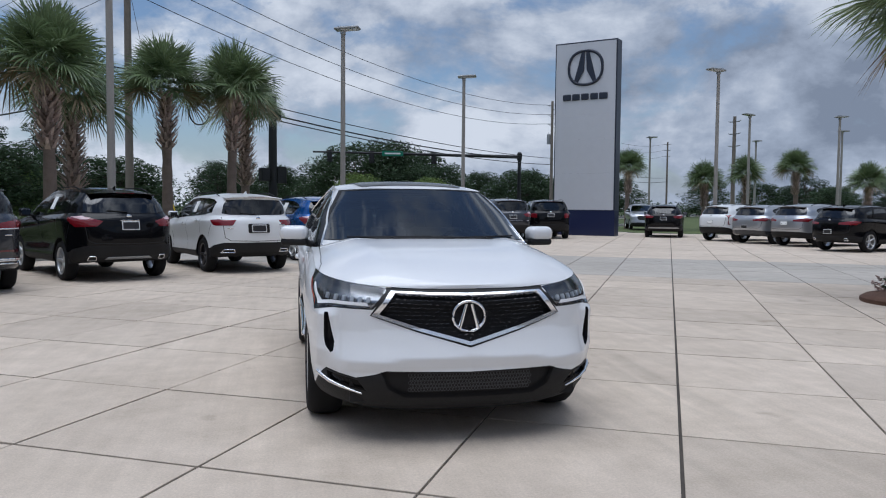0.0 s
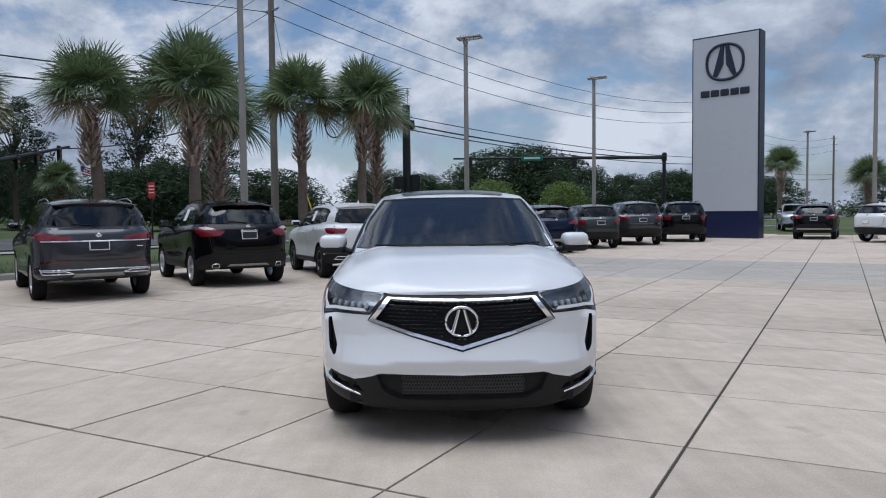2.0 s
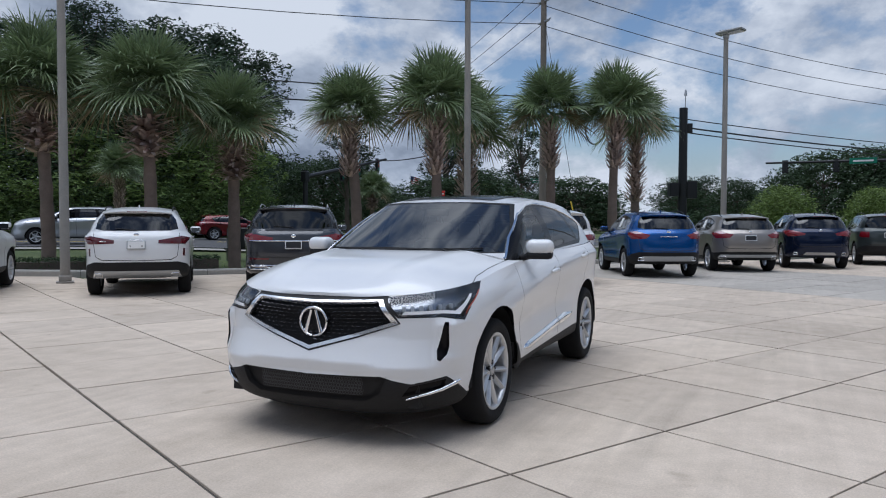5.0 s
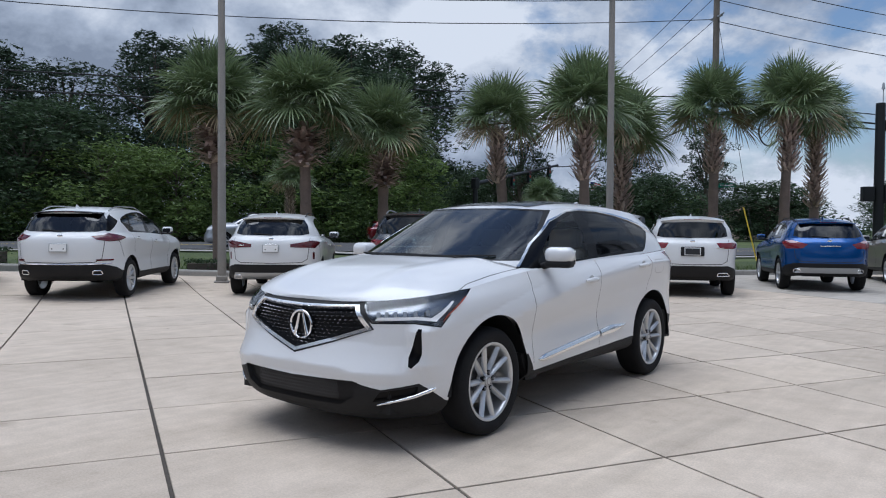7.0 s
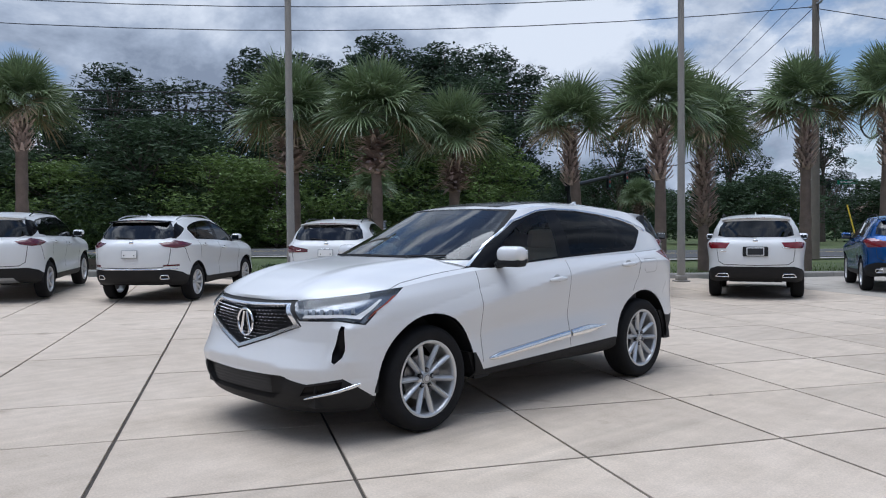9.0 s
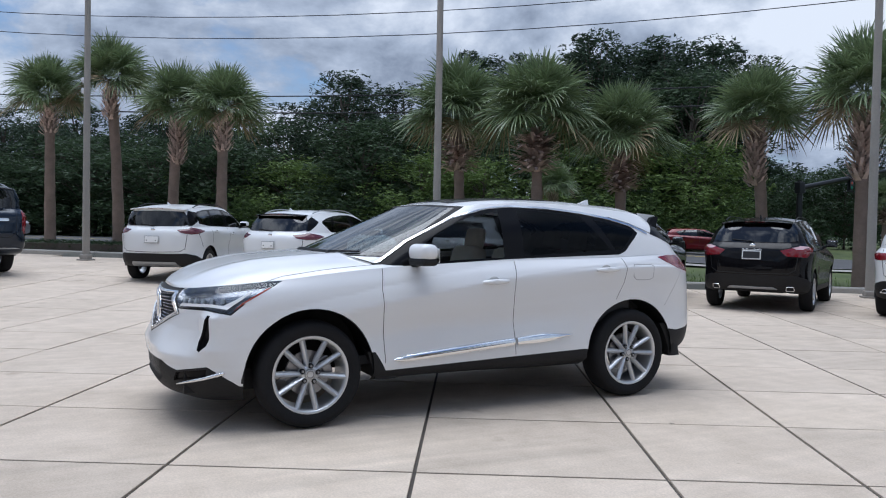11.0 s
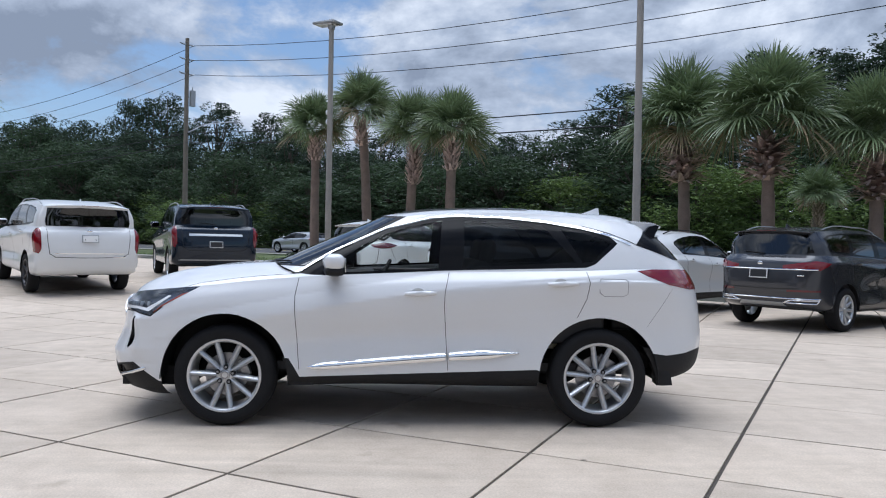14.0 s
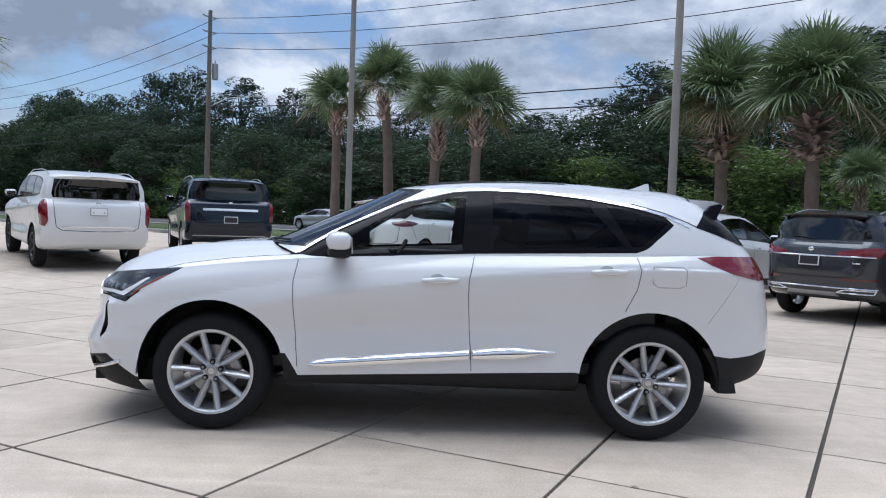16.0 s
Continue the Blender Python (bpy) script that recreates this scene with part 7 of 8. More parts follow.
T_FLAT = [("r", .48, 1.10), ("r", .72, 1.105), ("s", 2.03, 1.11), ("s", 1.84, 1.10), ("s", 1.95, 1.0), ("r", .84, .985), ("r", .56, .99)]
T_BOOM = [("r", .52, 1.13), ("r", .72, 1.155), ("s", 2.0, 1.18), ("s", 1.80, 1.14), ("s", 1.66, 1.10), ("s", 1.92, 1.045), ("r", .80, 1.035), ("r", .62, 1.07)]
T_TALL = [("r", .84, 1.17), ("s", 2.10, 1.17), ("s", 2.06, 1.0), ("s", 2.08, .76), ("r", .87, .74), ("r", .83, .82)]
BACK_T = [("r", 0, 1.21), ("r", .74, 1.21), ("r", .76, 1.28), ("r", .72, 1.52), ("r", 0, 1.535)]
T_BLOCK = [("r", .60, 1.07), ("r", .80, 1.08), ("s", 2.03, 1.08), ("s", 1.98, .93), ("r", .80, .90), ("r", .60, .90)]
CLAD_LOW = [("p", 0, 0), ("f", 0.0, .40), ("f", .67, .40), ("s", -2.0, .40), ("s", -1.86, .36), ("s", -.95, .36), ("s", -.87, .34), ("s", .87, .36), ("s", .95, .40), ("s", 1.80, .40), ("s", 1.95, .44), ("r", .72, .46), ("r", 0, .46), ("p", 1, 0)]
CLAD_MID = CLAD
CLAD_HIGH = [("p", 0, 0), ("f", 0.0, .45), ("f", .67, .45), ("s", -2.0, .46), ("s", -1.86, .42), ("s", -.95, .42), ("s", -.87, .42), ("s", .87, .44), ("s", .95, .5), ("s", 1.80, .52), ("s", 1.93, .58), ("r", .72, .64), ("r", 0, .64), ("p", 1, 0)]
HEADL_P = [("f", .50, .89), ("f", .72, .94), ("s", -2.02, .95), ("s", -1.72, .98), ("s", -1.9, .86), ("f", .80, .82), ("f", .55, .82)]
GRILLE_P = [("f", 0, .88), ("f", .46, .89), ("f", .50, .76), ("f", .40, .62), ("f", 0, .60)]

M_PINKLENS = material("pale_lamp_lens", (.62, .42, .44), .15, coat=.5)
STYLE_P = {
    "headlight": ("headlight", M_WHITELENS, .002, 0, "pair", "clear headlight"),
    "grille": ("grille", M_BLACK, -.02, 0, "sym", "dark grille"),
    "tail": ("tail_light", M_RED, .006, .012, "pair", "red tail light"),
    "reverse": ("reversing_light", M_PINKLENS, .007, .012, "pair", "pale reversing light"),
    "tail_dark": ("tail_light", M_REDDARK, .006, .012, "pair", "dark red tail light"),
    "bar": ("trim_bar", M_CHROME, .008, .01, "sym", "chrome bar across the tailgate"),
    "skid": ("skid_plate", M_SATIN, .008, .012, "sym", "silver bumper skid plate"),
    "reflector": ("reflector", M_REDDARK, .005, .01, "pair", "red bumper reflector"),
    "trim": ("window_trim", M_GLOSSB, -.002, 0, "pair", "black window surround"),
    "win_f": ("front_window", M_PRIVACY, -.002, 0, "pair", ""),
    "win_r": ("rear_window", M_REARGLASS, -.002, 0, "pair", ""),
    "win_q": ("quarter_window", M_REARGLASS, -.002, 0, "pair", ""),
    "screen": ("windscreen", M_SCREEN, -.003, 0, "sym", ""),
    "screen_rim": ("windscreen_seal", M_BLACK, -.001, 0, "sym", ""),
    "backlight": ("rear_glass", M_REARGLASS, -.002, 0, "sym", "dark tailgate window"),
}


def parked(x, y, h, L, W, H, paint, label, tail=T_WIDE, box=False, clad=M_BLACK, clad_line=CLAD_MID, plate=("dark", .93), bar=None, skid=None, reflect=None, spokes=5, rim_m=M_RIM, tail_name="tail",
           exhaust=None, rails=True, stickers=False, badge=None, wheel_r=.365, tail_shift=0.0, nr=3.4, emblem=None, rail_m=None, lines=(), recess=False, dark_pillar=False, **kw):
    """x, y: the middle of the rear axle on the ground; h: the way the car points, in degrees."""
    ky = L / 4.74
    a = radians(h)
    cx, cy = x + math.cos(a) * 1.34 * ky, y + math.sin(a) * 1.34 * ky
    z0, z1 = ground_z(x, y), ground_z(x + math.cos(a) * 2.75 * ky, y + math.sin(a) * 2.75 * ky)
    tilt = math.degrees(math.atan2(z1 - z0, 2.75 * ky))
    low_r = ([("reverse", [("r", .64, 1.112), ("r", .72, 1.13), ("s", 2.04, 1.145), ("s", 1.86, 1.13), ("s", 2.0, 1.105), ("r", .80, 1.085), ("r", .70, 1.085)])] if tail is T_WIDE else []) + [(tail_name, tail), ("headlight", HEADL_P), ("grille", GRILLE_P)]
    if bar:
        low_r.append(("bar", [("r", 0, bar[1]), ("r", bar[0], bar[1]), ("r", bar[0], bar[2]), ("r", 0, bar[2])]))
    if skid:
        low_r.append(("skid", [("r", 0, skid[1]), ("r", skid[0], skid[1]), ("r", skid[0] - .06, skid[2]), ("r", 0, skid[2])]))
    if reflect:
        low_r.append(("reflector", [("r", reflect[0], reflect[2]), ("r", reflect[1], reflect[2]), ("r", reflect[1], reflect[3]), ("r", reflect[0], reflect[3])]))
    d = dict(L=L, W=W, H=H, paint=paint, clad=clad, at=pose(cx, cy, (z0 + z1) / 2, 0, 0, 0), label=label, group="parked cars", low=low_r, style=STYLE_P, clad_line=clad_line, spokes=spokes, rim_m=rim_m, wheel_r=wheel_r,
             rim_r=wheel_r * .68, nr=nr, fuel=False, glass_in=.045, tail=tail_shift, seat_m=M_SEATDARK)
    if box:
        d.update(roof_rear=2.06, flat=.045, gnr=4.6, roof_w=.68)
        d["green"] = [("win_f", WIN_F), ("win_r", WIN_RB), ("win_q", WIN_QB), ("trim", DLO_BOX), ("screen", SCREEN), ("screen_rim", SCREEN_RIM), ("backlight", BACK_A)]
    else:
        d.update(roof_rear=1.98, flat=.02, gnr=3.8)
        d["green"] = [("win_f", WIN_F), ("win_r", WIN_R), ("win_q", WIN_Q), ("trim", DLO), ("screen", SCREEN), ("screen_rim", SCREEN_RIM), ("backlight", BACK_A)]
    d.update(kw)
    if dark_pillar:
        d["green"] = d["green"] + [("trim", [("r", .70, 1.215), ("r", .64, 1.53), ("s", 1.70, 1.50), ("s", 1.60, 1.40), ("s", 1.95, 1.21)])]
    if kw.get("tall_glass"):
        d["green"] = d["green"][:-1] + [("backlight", BACK_T)]
    d["at"] = Matrix.Translation((cx, cy, (z0 + z1) / 2)) @ Matrix.Rotation(a + math.pi / 2, 4, "Z") @ Matrix.Rotation(-radians(tilt), 4, "X")
    root, low, gre, X, roof_z, (kx, ky, kz) = make_car(d)

    def rear(xx, zz, out=0.0):
        q = low.find([("r", abs(xx) * kx, zz * kz)])
        p, n = low.P(q)[0], normals_of(low.P, q)[0]
        return Vector((math.copysign(p[0], xx) if xx else 0.0, p[1], p[2])) + Vector((math.copysign(n[0], xx) if xx else 0, n[1], n[2])) * out, n

    # number plate carrier
    if plate:
        p, n = rear(0, plate[1], .012)
        lean = math.atan2(n[2], n[1])
        m = Matrix.Rotation(lean, 4, "X")
        if recess:
            bm = bmesh.new()
            bm_box(bm, 0, p.y - .008, p.z, .46, .03, .19, m, .02)
            part("plate_recess", bm, M_BLACK, root)
        bm = bmesh.new()
        bm_box(bm, 0, p.y + .012, p.z, .32, .012, .16, m, .006)
        pl = part("plate_frame", bm, M_PLATE if plate[0] == "dark" else M_SATIN, root, "plain plate in a pale frame")
        if plate[0] == "dark":
            bm = bmesh.new()
            bm_box(bm, 0, p.y + .018, p.z, .285, .008, .125, m, .002)
            part("plate_insert", bm, M_PLATEDARK, pl, "dark blank plate insert")
        else:
            bm = bmesh.new()
            bm_box(bm, 0, p.y + .018, p.z, .29, .008, .13, m, .002)
            part("plate_insert", bm, M_PAPER, pl, "white blank plate insert")
            for bx in (-.1, .1):
                bm = bmesh.new()
                bm_box(bm, bx, p.y + .024, p.z - .02, .02, .006, .02, m)
                part("bolt", bm, M_PLATEDARK, pl)
    # maker's badge and model lettering as plain shapes
    bz = emblem if emblem else 1.13
    p, n = rear(0, bz, .008)
    bm = bmesh.new()
    bm_lathe(bm, [(0, .006), (.03, .005), (.037, 0)], 20, Matrix.Translation(p) @ Matrix.Rotation(math.pi / 2, 4, "Z") @ Matrix.Diagonal((1, 1.3, .8, 1)))
    part("badge", bm, M_CHROME, root, "small oval badge")
    if badge:
        for bx, bzz, bw in badge:
            p, n = rear(bx, bzz, .006)
            bm = bmesh.new()
            bm_box(bm, p.x, p.y, p.z, bw, .008, .018, Matrix.Rotation(-.15 * (1 if bx > 0 else -1 if bx < 0 else 0), 4, "Z"), .003)
            part("lettering_bar", bm, M_CHROME, root)
    # bright lines along the bumper
    for nm, mt, r_, pts, closed in lines:
        for sd in ((1, -1) if pts[0][0] > .02 else (1,)):
            if sd == 1 and pts[0][0] <= .02:
                pts = [(-a_, b_) for a_, b_ in pts[:0:-1]] + list(pts)
            full = []
            for (a0, b0), (a1, b1) in zip(pts, pts[1:] + (pts[:1] if closed else [])):
                full += [(a0 + (a1 - a0) * j / 5, b0 + (b1 - b0) * j / 5) for j in range(5)]
            if not closed:
                full.append(pts[-1])
            bm = bmesh.new()
            bm_sweep(bm, [rear(sd * a_ if abs(a_) > 1e-6 else 0, b_, .006)[0] for a_, b_ in full], r_, 6, closed)
            part(nm, bm, mt, root)
    # tailgate line
    line = low.poly(X([("r", .74, 1.16), ("r", .73, .95), ("r", .70, .74), ("r", .60, .68), ("r", 0, .665)]), .08, False)
    V, R = cut(low, [("g", low.strip(line, .012))], 40, 14, 0, 1, .6, 1)
    panel("tailgate_gap", low, V, R["g"], M_GAPBLACK, root, .0015, 0, "sym")
    # spoiler over the window
    rr = d["roof_rear"]
    bm = bmesh.new()
    rows = []
    hw = d.get("roof_w", .635) * .95
    for i in range(11):
        xx = -hw + 2 * hw * i / 10
        f = abs(xx / hw)
        y1 = (rr + .09 - .10 * f ** 2.5) * ky
        zz = (1.545 + d["flat"] - .035 * f ** 2.2) * kz
        rows.append([bm.verts.new(v) for v in ((xx * kx, (rr - .22) * ky, zz + .012), (xx * kx, y1 - .05, zz + .004), (xx * kx, y1, zz - .008), (xx * kx, y1 - .01, zz - .022), (xx * kx, (rr - .1) * ky, zz - .03))])
    for i in range(10):
        for j in range(4):
            bm.faces.new((rows[i][j], rows[i][j + 1], rows[i + 1][j + 1], rows[i + 1][j]))
    bm.faces.new(rows[0])
    bm.faces.new(rows[-1][::-1])
    bmesh.ops.recalc_face_normals(bm, faces=bm.faces)
    part("roof_spoiler", bm, d.get("spoiler_m", paint), root)
    bm = bmesh.new()
    bm_box(bm, 0, (rr + .078) * ky, (1.545 + d["flat"]) * kz - .014, .34, .014, .014, None, .003)
    part("brake_light", bm, M_RED, root, "high brake light")
    # rear wiper
    p0, p1 = [Vector(gre.P(gre.find([("r", xx * kx, zz * kz)]))[0]) for xx, zz in ((.0, 1.215), (.36, 1.245))]
    bm = bmesh.new()
    bm_sweep(bm, [p0 + Vector((0, .015, 0)), p1 + Vector((0, .018, 0))], .009, 6)
    part("rear_wiper", bm, M_BLACK, root)
    if rails:
        for sd in (1, -1):
            bm = bmesh.new()
            pts = []
            for i in range(11):
                yy = -.05 + (rr - .35) * i / 10
                e_ = min(i, 10 - i) / 10
                pts.append((sd * (d.get("roof_w", .635) - .035) * kx, yy * ky, float(roof_z(yy * ky)) - .045 + .05 * min(1, e_ * 6)))
            bm_sweep(bm, pts, .012, 6)
            part("roof_rail", bm, rail_m or M_BLACK, root)
    if exhaust:
        for sd in (1, -1):
            hw_, hh_ = .045 * exhaust[2], .034
            loop = [(exhaust[0] + hw_ * a_, exhaust[1] + hh_ * b_) for a_, b_ in ((-1, -.6), (-.85, -1), (.8, -1), (1, -.7), (.9, .6), (.7, 1), (-.6, 1), (-.85, .7))]
            bm = bmesh.new()
            bm_sweep(bm, [rear(sd * a_, b_, .008)[0] for a_, b_ in loop], .009, 6, True)
            part("exhaust_tip", bm, M_CHROME, root, "bright exhaust tip")
    if stickers:
        for sd in (1, -1):
            q = Vector(gre.P(gre.find(X([("s", .62, 1.37)])))[0])
            bm = bmesh.new()
            bm_box(bm, sd * (q.x + .004), q.y, q.z, .003, .22, .26, Matrix.Rotation(-sd * .42, 4, "Y"))
            part("window_sticker", bm, M_PAPER, root, "white paper price sticker")
    return root


parked(-6.37, 6.74, 123, 5.06, 1.97, 1.74, P_GREY, "graphite grey seven-seat SUV parked nose to the kerb", T_SLIM, True, P_GREY, CLAD_LOW, ("dark", .90), None, (.40, .40, .46), (.45, .84, .63, .66), 10, exhaust=None, lines=(("trim_bar", M_CHROME, .011, [(0, .972), (.40, .972), (.82, .972)], False), ("bumper_trim", M_CHROME, .011, [(0, .525), (.5, .525), (.84, .52)], False), ("exhaust_frame", M_CHROME, .010, [(.36, .46), (.50, .50), (.83, .50), (.80, .45), (.50, .455)], True)), badge=((-.62, .88, .14),), emblem=1.06, rail_m=M_SATIN)
parked(-4.35, 9.0, 121, 4.80, 1.93, 1.74, P_BLACK, "glossy black midsize SUV parked nose to the kerb", T_WIDE, False, M_BLACK, CLAD_HIGH, ("dark", .98), None, (.42, .40, .44), None, 5, exhaust=(.62, .42, 1.4), badge=((0, 1.07, .34),), stickers=True, emblem=1.14)
parked(-1.97, 10.56, 113, 4.70, 1.84, 1.68, P_WHITE2, "white compact SUV with dark rear glass parked nose to the kerb", T_FLAT, True, M_BLACK, CLAD_HIGH, ("dark", .93), None, None, None, 5, M_RIMDARK, recess=True, lines=(("exhaust_frame", M_CHROME, .009, [(.50, .44), (.76, .44), (.70, .50), (.52, .50)], True),), badge=((-.55, 1.0, .14), (.6, .93, .16)), stickers=True)
parked(-8.62, 4.8, 131, 4.69, 1.90, 1.68, P_WHITE2, "pearl white crossover with chrome exhaust tips by the kerb", T_SLIM, False, M_BLACK, CLAD_HIGH, ("white", .95), None, (.78, .34, .48), (.80, .83, .74, .88), 5, exhaust=(.66, .40, 1.7), badge=((0, 1.03, .2), (.55, 1.01, .16)), tail_name="tail_dark")
parked(-10.6, 1.65, 131, 4.90, 1.92, 1.72, P_WHITE2, "white crossover with boomerang tail lights by the kerb", T_BOOM, False, M_BLACK, CLAD_HIGH, ("white", .93), None, None, (.62, .84, .70, .73), 10, dark_pillar=True, spoiler_m=M_GLOSSB, exhaust=(.62, .50, 1.6), lines=(("bumper_trim", M_CHROME, .009, [(0, .645), (.5, .645), (.82, .65)], False),), tail_name="tail_dark", rail_m=M_SATIN)
parked(-12.17, -.75, 148, 4.65, 1.84, 1.70, P_WHITE2, "white compact crossover with a silver rear skid plate", T_BOOM, True, M_BLACK, CLAD_HIGH, ("white", .93), None, (.55, .36, .46), None, 5, M_RIM, tail_name="tail_dark", dark_pillar=True)
parked(-13.27, -5.0, 203, 5.33, 2.06, 1.94, P_MIDNIGHT, "midnight blue full-size SUV parked by the lot's edge", T_TALL, True, P_MIDNIGHT, CLAD_LOW, ("dark", .80), (.58, .975, 1.02), (.8, .47, .49), None, 6, wheel_r=.405, nr=6.5, yb=1.92, gnr=7.0, roof_w=.775, roof_rear=2.16, roof_p=6.0, tall_glass=True, rail_m=M_SATIN)
parked(-10.35, -7.1, 216, 5.18, 2.05, 1.93, P_WHITE2, "white full-size SUV with tall red tail lights", T_TALL, True, P_WHITE2, CLAD_LOW, ("white", 1.0), (.62, .735, .75), None, None, 6, M_RIMDARK, wheel_r=.405, nr=6.5, yb=1.92, gnr=7.0, roof_w=.775, roof_rear=2.16, roof_p=6.0, tall_glass=True, badge=((-.55, .68, .3),), rail_m=M_SATIN)
parked(-.05, 13.9, 114, 4.58, 1.88, 1.68, P_BLUE, "bright blue compact SUV with a paper in its side window", T_WIDE, False, M_BLACK, CLAD_HIGH, None, None, (.70, .42, .54), None, 5, exhaust=(.66, .47, 1.5), stickers=True, badge=((0, 1.02, .42),))
parked(1.8, 17.2, 110, 4.66, 1.89, 1.64, P_CHAMP, "champagne silver SUV with a chrome rear bumper strip", T_WIDE, False, M_BLACK, CLAD_MID, ("dark", .97), None, (.82, .42, .50), None, 5, exhaust=(.70, .42, 1.9), stickers=True)
parked(3.82, 19.6, 100, 4.71, 1.89, 1.68, P_NAVY, "dark navy SUV with bright exhaust tips", T_WEDGE, False, P_NAVY, CLAD_MID, None, None, (.45, .42, .50), None, 5, exhaust=(.66, .46, 1.2), stickers=True)
parked(6.05, 22.45, 95, 4.24, 1.80, 1.69, P_SLATE, "slate green boxy small SUV in a parked row", T_BLOCK, True, M_BLACK, CLAD_HIGH, ("dark", .97), None, None, None, 5)
parked(8.4, 25.0, 89, 5.0, 1.93, 1.82, P_GREY, "dark grey three-row SUV in a parked row", T_WIDE, True, M_BLACK, CLAD_HIGH, ("dark", .96), (.7, .80, .82), None, None, 5, rail_m=M_BLACK)
parked(11.2, 27.6, 80, 4.84, 2.0, 1.83, P_BLACK, "black SUV at the end of the parked row", T_BLOCK, True, M_BLACK, CLAD_HIGH, ("dark", 1.0), None, None, None, 5)
parked(18.0, 29.0, 60, 4.90, 1.92, 1.68, P_BLACK, "black SUV standing by the tall sign", T_WIDE, False, M_BLACK, CLAD_MID, ("dark", .95), None, (.75, .46, .52), None, 5)
parked(18.8, 24.9, 20, 4.60, 1.85, 1.68, P_WHITE2, "white compact SUV in the far row", T_TALL, False, M_BLACK, CLAD_HIGH, ("white", .86), None, None, None, 5)
parked(18.9, 22.4, 18, 4.37, 1.90, 1.65, P_SILVER, "silver coupe-like SUV in the far row", T_SLIM, False, P_GREY, CLAD_MID, ("dark", .72), None, None, None, 5)
parked(19.15, 20.0, 16, 4.89, 1.90, 1.69, P_SILVER, "pale silver SUV in the far row", T_SLIM, False, M_BLACK, CLAD_MID, ("white", .9), None, None, None, 5)
parked(18.4, 16.6, 14, 4.70, 1.92, 1.62, P_BLACK, "black sporty SUV at the near end of the far row", T_SLIM, False, M_BLACK, CLAD_MID, ("dark", .72), None, None, None, 5, exhaust=(.6, .45, 1.3))
parked(25, 46, 250, 5.2, 1.98, 1.8, P_SILVER, "silver pickup-sized SUV facing the lot in the distance", T_BLOCK, True, M_BLACK, CLAD_MID, None)
parked(29, 41, 240, 4.5, 1.9, 1.8, P_BLACK, "dark boxy SUV in the distance", T_BLOCK, True, M_BLACK, CLAD_HIGH, None)
parked(-26.5, 20.2, 229, 4.9, 1.95, 1.75, P_SILVER, "silver minivan on the road past the grass", T_WIDE, True, P_SILVER, CLAD_LOW, None, rails=False)
parked(-28.0, 29.5, 50, 4.7, 1.85, 1.5, P_RED, "dark red car on the road past the grass", T_WIDE, False, P_RED, CLAD_LOW, None, rails=False)
parked(-47, -6, 229, 4.8, 1.85, 1.5, P_SILVER, "silver car on the road past the grass", T_WIDE, False, P_SILVER, CLAD_LOW, None, rails=False)

# ---- smaller things round the lot ----
def planting_bed(x, y, r):
    root = holder("planting_bed", "round brown mulch bed with low reddish plants", "planting bed", pose(x, y, 0))
    bm = bmesh.new()
    n = 28
    rows = []
    for rr, z in ((r, -.02), (r, .06), (r - .06, .10), (r * .6, .18), (r * .3, .22)):
        rows.append([bm.verts.new((rr * math.cos(2 * math.pi * k / n) * (1.15), rr * math.sin(2 * math.pi * k / n), z)) for k in range(n)])
    for i in range(4):
        for k in range(n):
            bm.faces.new((rows[i][k], rows[i][(k + 1) % n], rows[i + 1][(k + 1) % n], rows[i + 1][k]))
    bm.faces.new(rows[-1])
    part("mulch", bm, M_MULCH, root)
    rng = random.Random(9)
    for _ in range(16):
        a, q = rng.uniform(0, 6.28), r * rng.uniform(.2, .85)
        V, F = [], []
        leaf_cloud(rng, V, F, (q * math.cos(a), q * math.sin(a), .25), .16, .14, 70, .06)
        from_arrays("plant", V, F, M_LEAF if rng.random() < .5 else M_BOOT, root, "", False)


planting_bed(9.0, 3.15, 1.12)
palm(8.75, 3.1, 3.7, K_MID, 40, .2, 1.0)
palm(-12.2, -11.6, 3.75, K_MID2, 10, .1, 1.0)
for x, y, h, k, rz, s in ((24.8, 47.6, 3.7, K_MID, 0, .9), (29.5, 44.5, 2.7, K_MID2, 50, .9), (33, 44.5, 3.2, K_BOOT, 90, .9), (36.5, 43.5, 3.7, K_MID, 130, .9), (41, 41.5, 2.6, K_MID2, 200, .95), (46, 38, 2.5, K_MID, 10, 1.0)):
    palm(x, y, h, k, rz, .3, s)
palm(-26.5, 21.5 + 25, 3.0, K_FULL2, 33, .1, .9)
palm(-20.0, 15.0, 2.2, K_MID2, 20, .1, .62)
for x, y, h, rz in ((20.25, 28.0, 8.4, 190), (30.5, 40.6, 8.0, 200), (42.8, 57.9, 8, 20), (31.7, 57.5, 8, 0), (37, 39.8, 8, 10), (44, 48, 8, 10)):
    light_pole(x, y, h, rz)
utility_pole(37, 52.5, 9.5, 20)


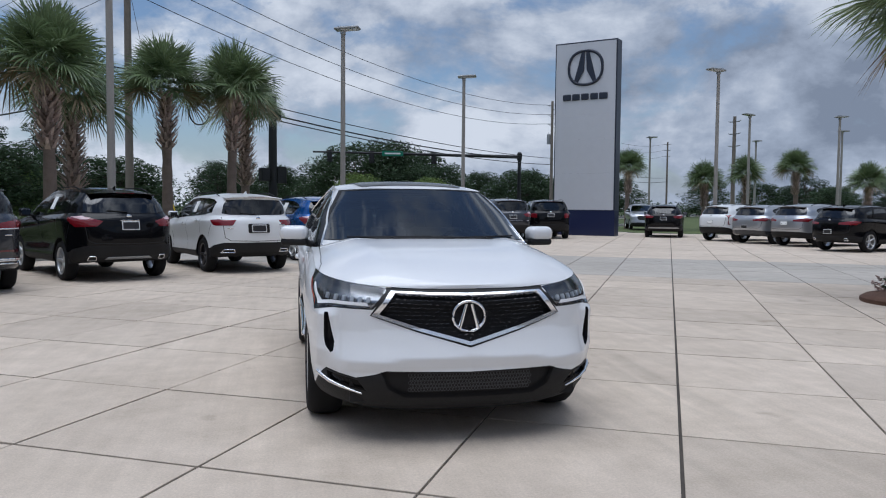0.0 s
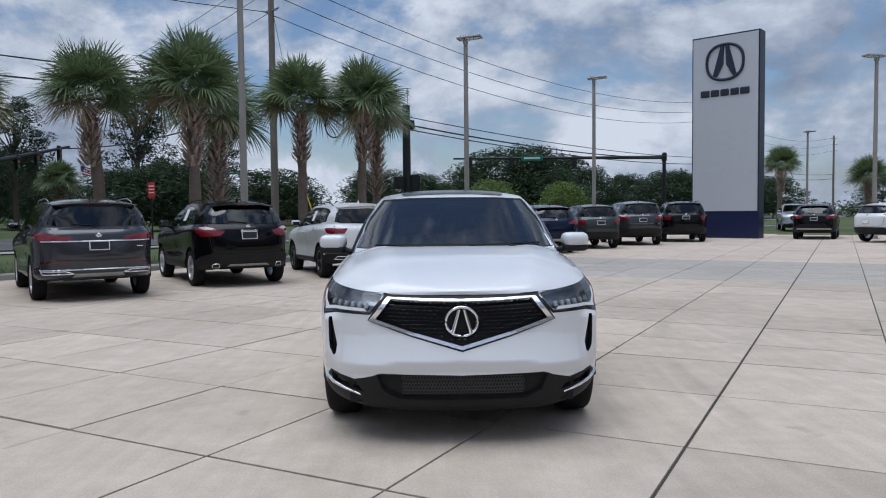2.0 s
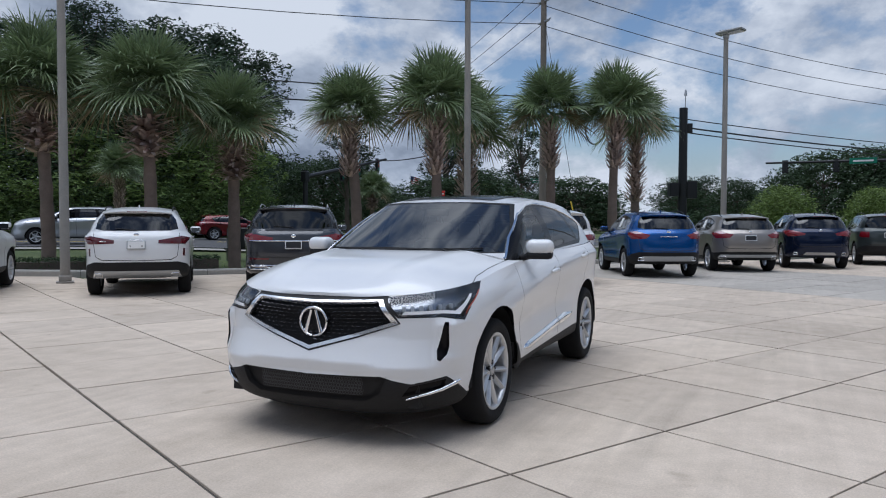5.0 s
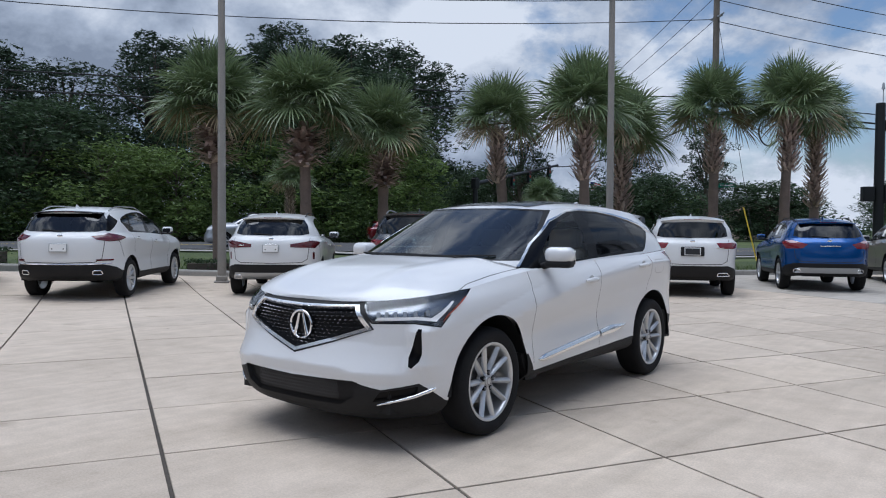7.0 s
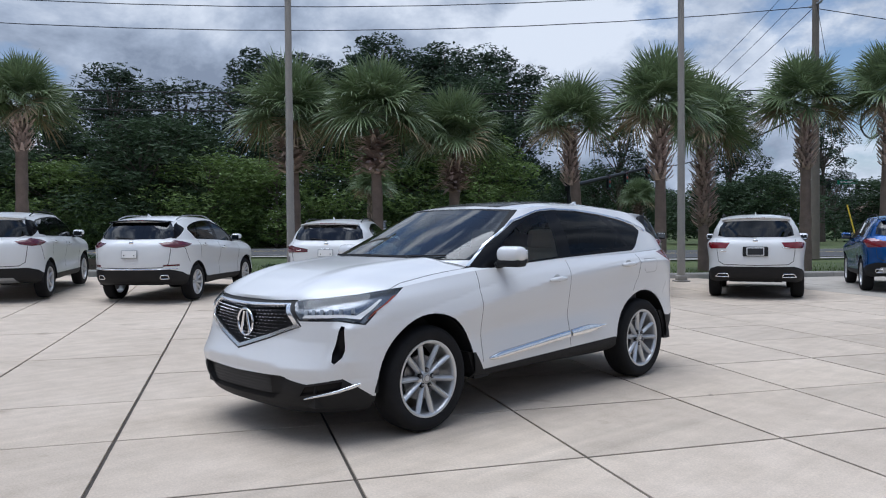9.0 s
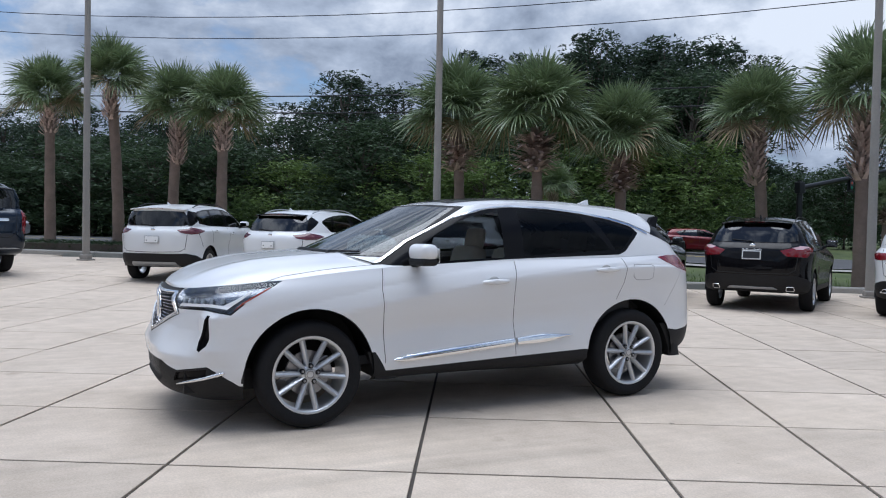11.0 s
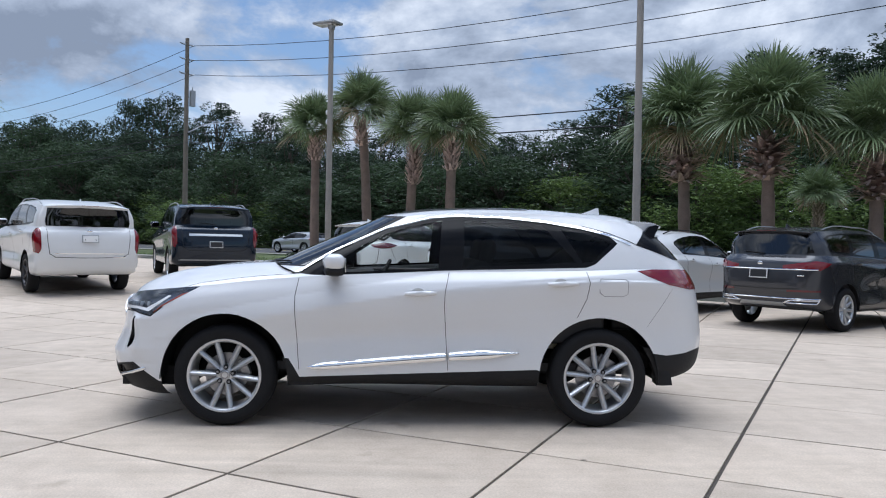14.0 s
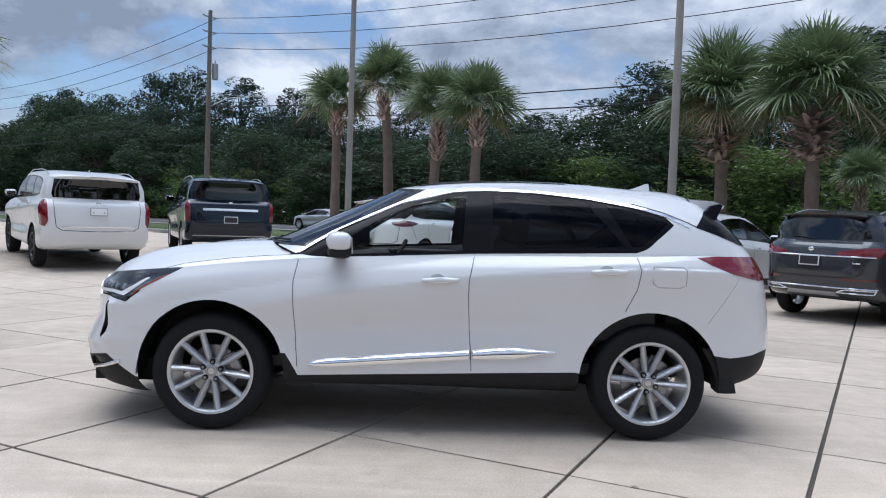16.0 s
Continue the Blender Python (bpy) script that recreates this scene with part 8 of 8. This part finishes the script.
def junction_post(x, y):
    root = holder("signal_post", "thick black signal post with side-mounted boxes", "traffic light", pose(x, y, 0, 0, 0, 30))
    bm = bmesh.new()
    bm_cyl(bm, (0, 0, 0), (0, 0, 7.35), .24, .21, 16)
    part("post", bm, M_DARKSTEEL, root)
    for z, s, xx in ((3.1, (.55, .4, .9), .45), (3.1, (.5, .4, .7), -.5), (6.3, (.3, .3, .5), .3)):
        bm = bmesh.new()
        bm_box(bm, xx, 0, z, *s, None, .03)
        part("signal_box", bm, M_DARKSTEEL, root)
    bm = bmesh.new()
    bm_cyl(bm, (.1, 0, 7.3), (.1, 0, 8.2), .02, .02, 6)
    bm_cyl(bm, (.1, 0, 8.0), (.1, 0, 8.3), .09, .04, 8)
    part("antenna", bm, M_TIN, root)


junction_post(-1.67, 35.0)


def cable_loop(x, y, z):
    bm = bmesh.new()
    bm_sweep(bm, [(x + .42 * math.cos(a), y + .1 * math.sin(a * 2), z + .55 * math.sin(a)) for a in np.linspace(0, 2 * math.pi, 30)[:-1]], .035, 6, True)
    tagged(link_mesh("cable_coil", bm, M_WIRE), "coiled black cable slung from the overhead line", "cable")


cable_loop(-4.6, 27.2, 5.4)


def bins(x, y, rz):
    root = holder("bin_stand", "two black bins on a low metal stand on the grass", "bin", pose(x, y, ground_z(x, y) - .06, 0, 0, rz))
    for i in (-.45, .45):
        bm = bmesh.new()
        bm_box(bm, i, 0, .85, .7, .6, .75, None, .06)
        part("bin", bm, M_DARKSTEEL, root)
    bm = bmesh.new()
    for i in (-.8, .8):
        bm_box(bm, i, 0, .24, .05, .5, .5)
    bm_box(bm, 0, 0, .46, 1.8, .5, .04)
    part("stand", bm, M_DARKSTEEL, root, smooth=False)


bins(-14.6, 15.9, 49)


def shop(x, y, rz):
    root = holder("building", "low tan shop building with a brown roof past the junction", "building", pose(x, y, 0, 0, 0, rz))
    bm = bmesh.new()
    bm_box(bm, 0, 0, 1.6, 11, 10, 3.2)
    part("wall", bm, M_BRICKWALL, root, smooth=False)
    bm = bmesh.new()
    v = [bm.verts.new(p) for p in ((-6.2, -6, 3.2), (6.2, -6, 3.2), (6.2, 6, 3.2), (-6.2, 6, 3.2), (-3, 0, 5.4), (3, 0, 5.4))]
    for f in ((0, 1, 5, 4), (1, 2, 5), (2, 3, 4, 5), (3, 0, 4), (3, 2, 1, 0)):
        bm.faces.new([v[i] for i in f])
    part("roof", bm, M_ROOFBROWN, root, smooth=False)
    for i in range(3):
        bm = bmesh.new()
        bm_box(bm, -3.6 + i * 3.6, -5.02, 1.5, 2.4, .1, 1.8)
        part("window", bm, M_GLOSSB, root)


shop(-26, 112, 25)


def red_sign(x, y):
    root = holder("roadside_sign", "small red and white roadside sign on a dark post", "sign", pose(x, y, 0, 0, 0, 20))
    bm = bmesh.new()
    bm_cyl(bm, (0, 0, 0), (0, 0, 2.7), .05, .05, 8)
    part("post", bm, M_DARKSTEEL, root)
    bm = bmesh.new()
    bm_box(bm, 0, 0, 3.0, .42, .12, .9, None, .02)
    pn = part("sign_panel", bm, M_REDSIGN, root)
    for z in (3.25, 3.05, 2.85):
        bm = bmesh.new()
        bm_box(bm, 0, -.07, z, .3, .02, .07)
        part("lettering_bar", bm, M_WHITEPAINT, pn)


red_sign(-17.5, 39.7)


def street_lamp(x, y, h, rz):
    """A thin road lamp whose long arm rises from the post."""
    root = holder("street_lamp", "thin grey street lamp with a long arm by the wood", "street lamp", pose(x, y, ground_z(x, y), 0, 0, rz), "street lamps")
    bm = bmesh.new()
    bm_cyl(bm, (0, 0, 0), (0, 0, h), .13, .09, 10)
    part("pole", bm, M_POLE, root)
    bm = bmesh.new()
    bm_sweep(bm, [(0, 0, h - .6), (0, 1.4, h + .6), (0, 3.4, h + 1.5)], .05, 6)
    part("arm", bm, M_TIN, root)
    bm = bmesh.new()
    bm_box(bm, 0, 3.7, h + 1.55, .28, .75, .14, None, .04)
    part("lamp_head", bm, M_LAMPHEAD, root)


street_lamp(-80.7, 12.7, 9.0, 150)
street_lamp(-98.1, -26.1, 8.7, 150)



def yellow_guard(x, y):
    bm = bmesh.new()
    bm_cyl(bm, (x, y, 0), (x - .75, y + .5, 2.4), .03, .03, 8)
    tagged(link_mesh("guy_guard", bm, M_YELLOW), "bright yellow guy wire guard beside the pole", "guy guard")
    wire([(x, y, 0), (-8.25, 31.6, 12.0)], .05, .012, "guy wires", "thin steel guy wire bracing the pole")


yellow_guard(-5.6, 29.4)


M_WALLGREY = material("grey_wall_panel", (.22, .22, .23), .6, vary=.08, vscale=.5)


def unseen_walls():
    """Plain closing walls with dark panes, unseen, added behind the camera to dim reflections."""
    root = holder("building", "plain long showroom building with dark glass facing the lot", "building", Matrix())
    for cx, cy, rz, w in ((6, -27, 0, 60), (34, -4, 90, 44)):
        bm = bmesh.new()
        bm_box(bm, cx, cy, 3.6, w, 6, 7.2, Matrix.Rotation(radians(rz), 4, "Z"))
        part("wall", bm, M_WALLGREY, root, smooth=False)
        for i in range(int(w / 4)):
            o = -w / 2 + 2 + i * 4
            bm = bmesh.new()
            px, py = (cx + o, cy + 3.02) if rz == 0 else (cx - 3.02, cy + o)
            bm_box(bm, px, py, 2.2, 3.6, .06, 3.9, Matrix.Rotation(radians(rz), 4, "Z"))
            part("window", bm, M_GLOSSB, root, smooth=False)


unseen_walls()
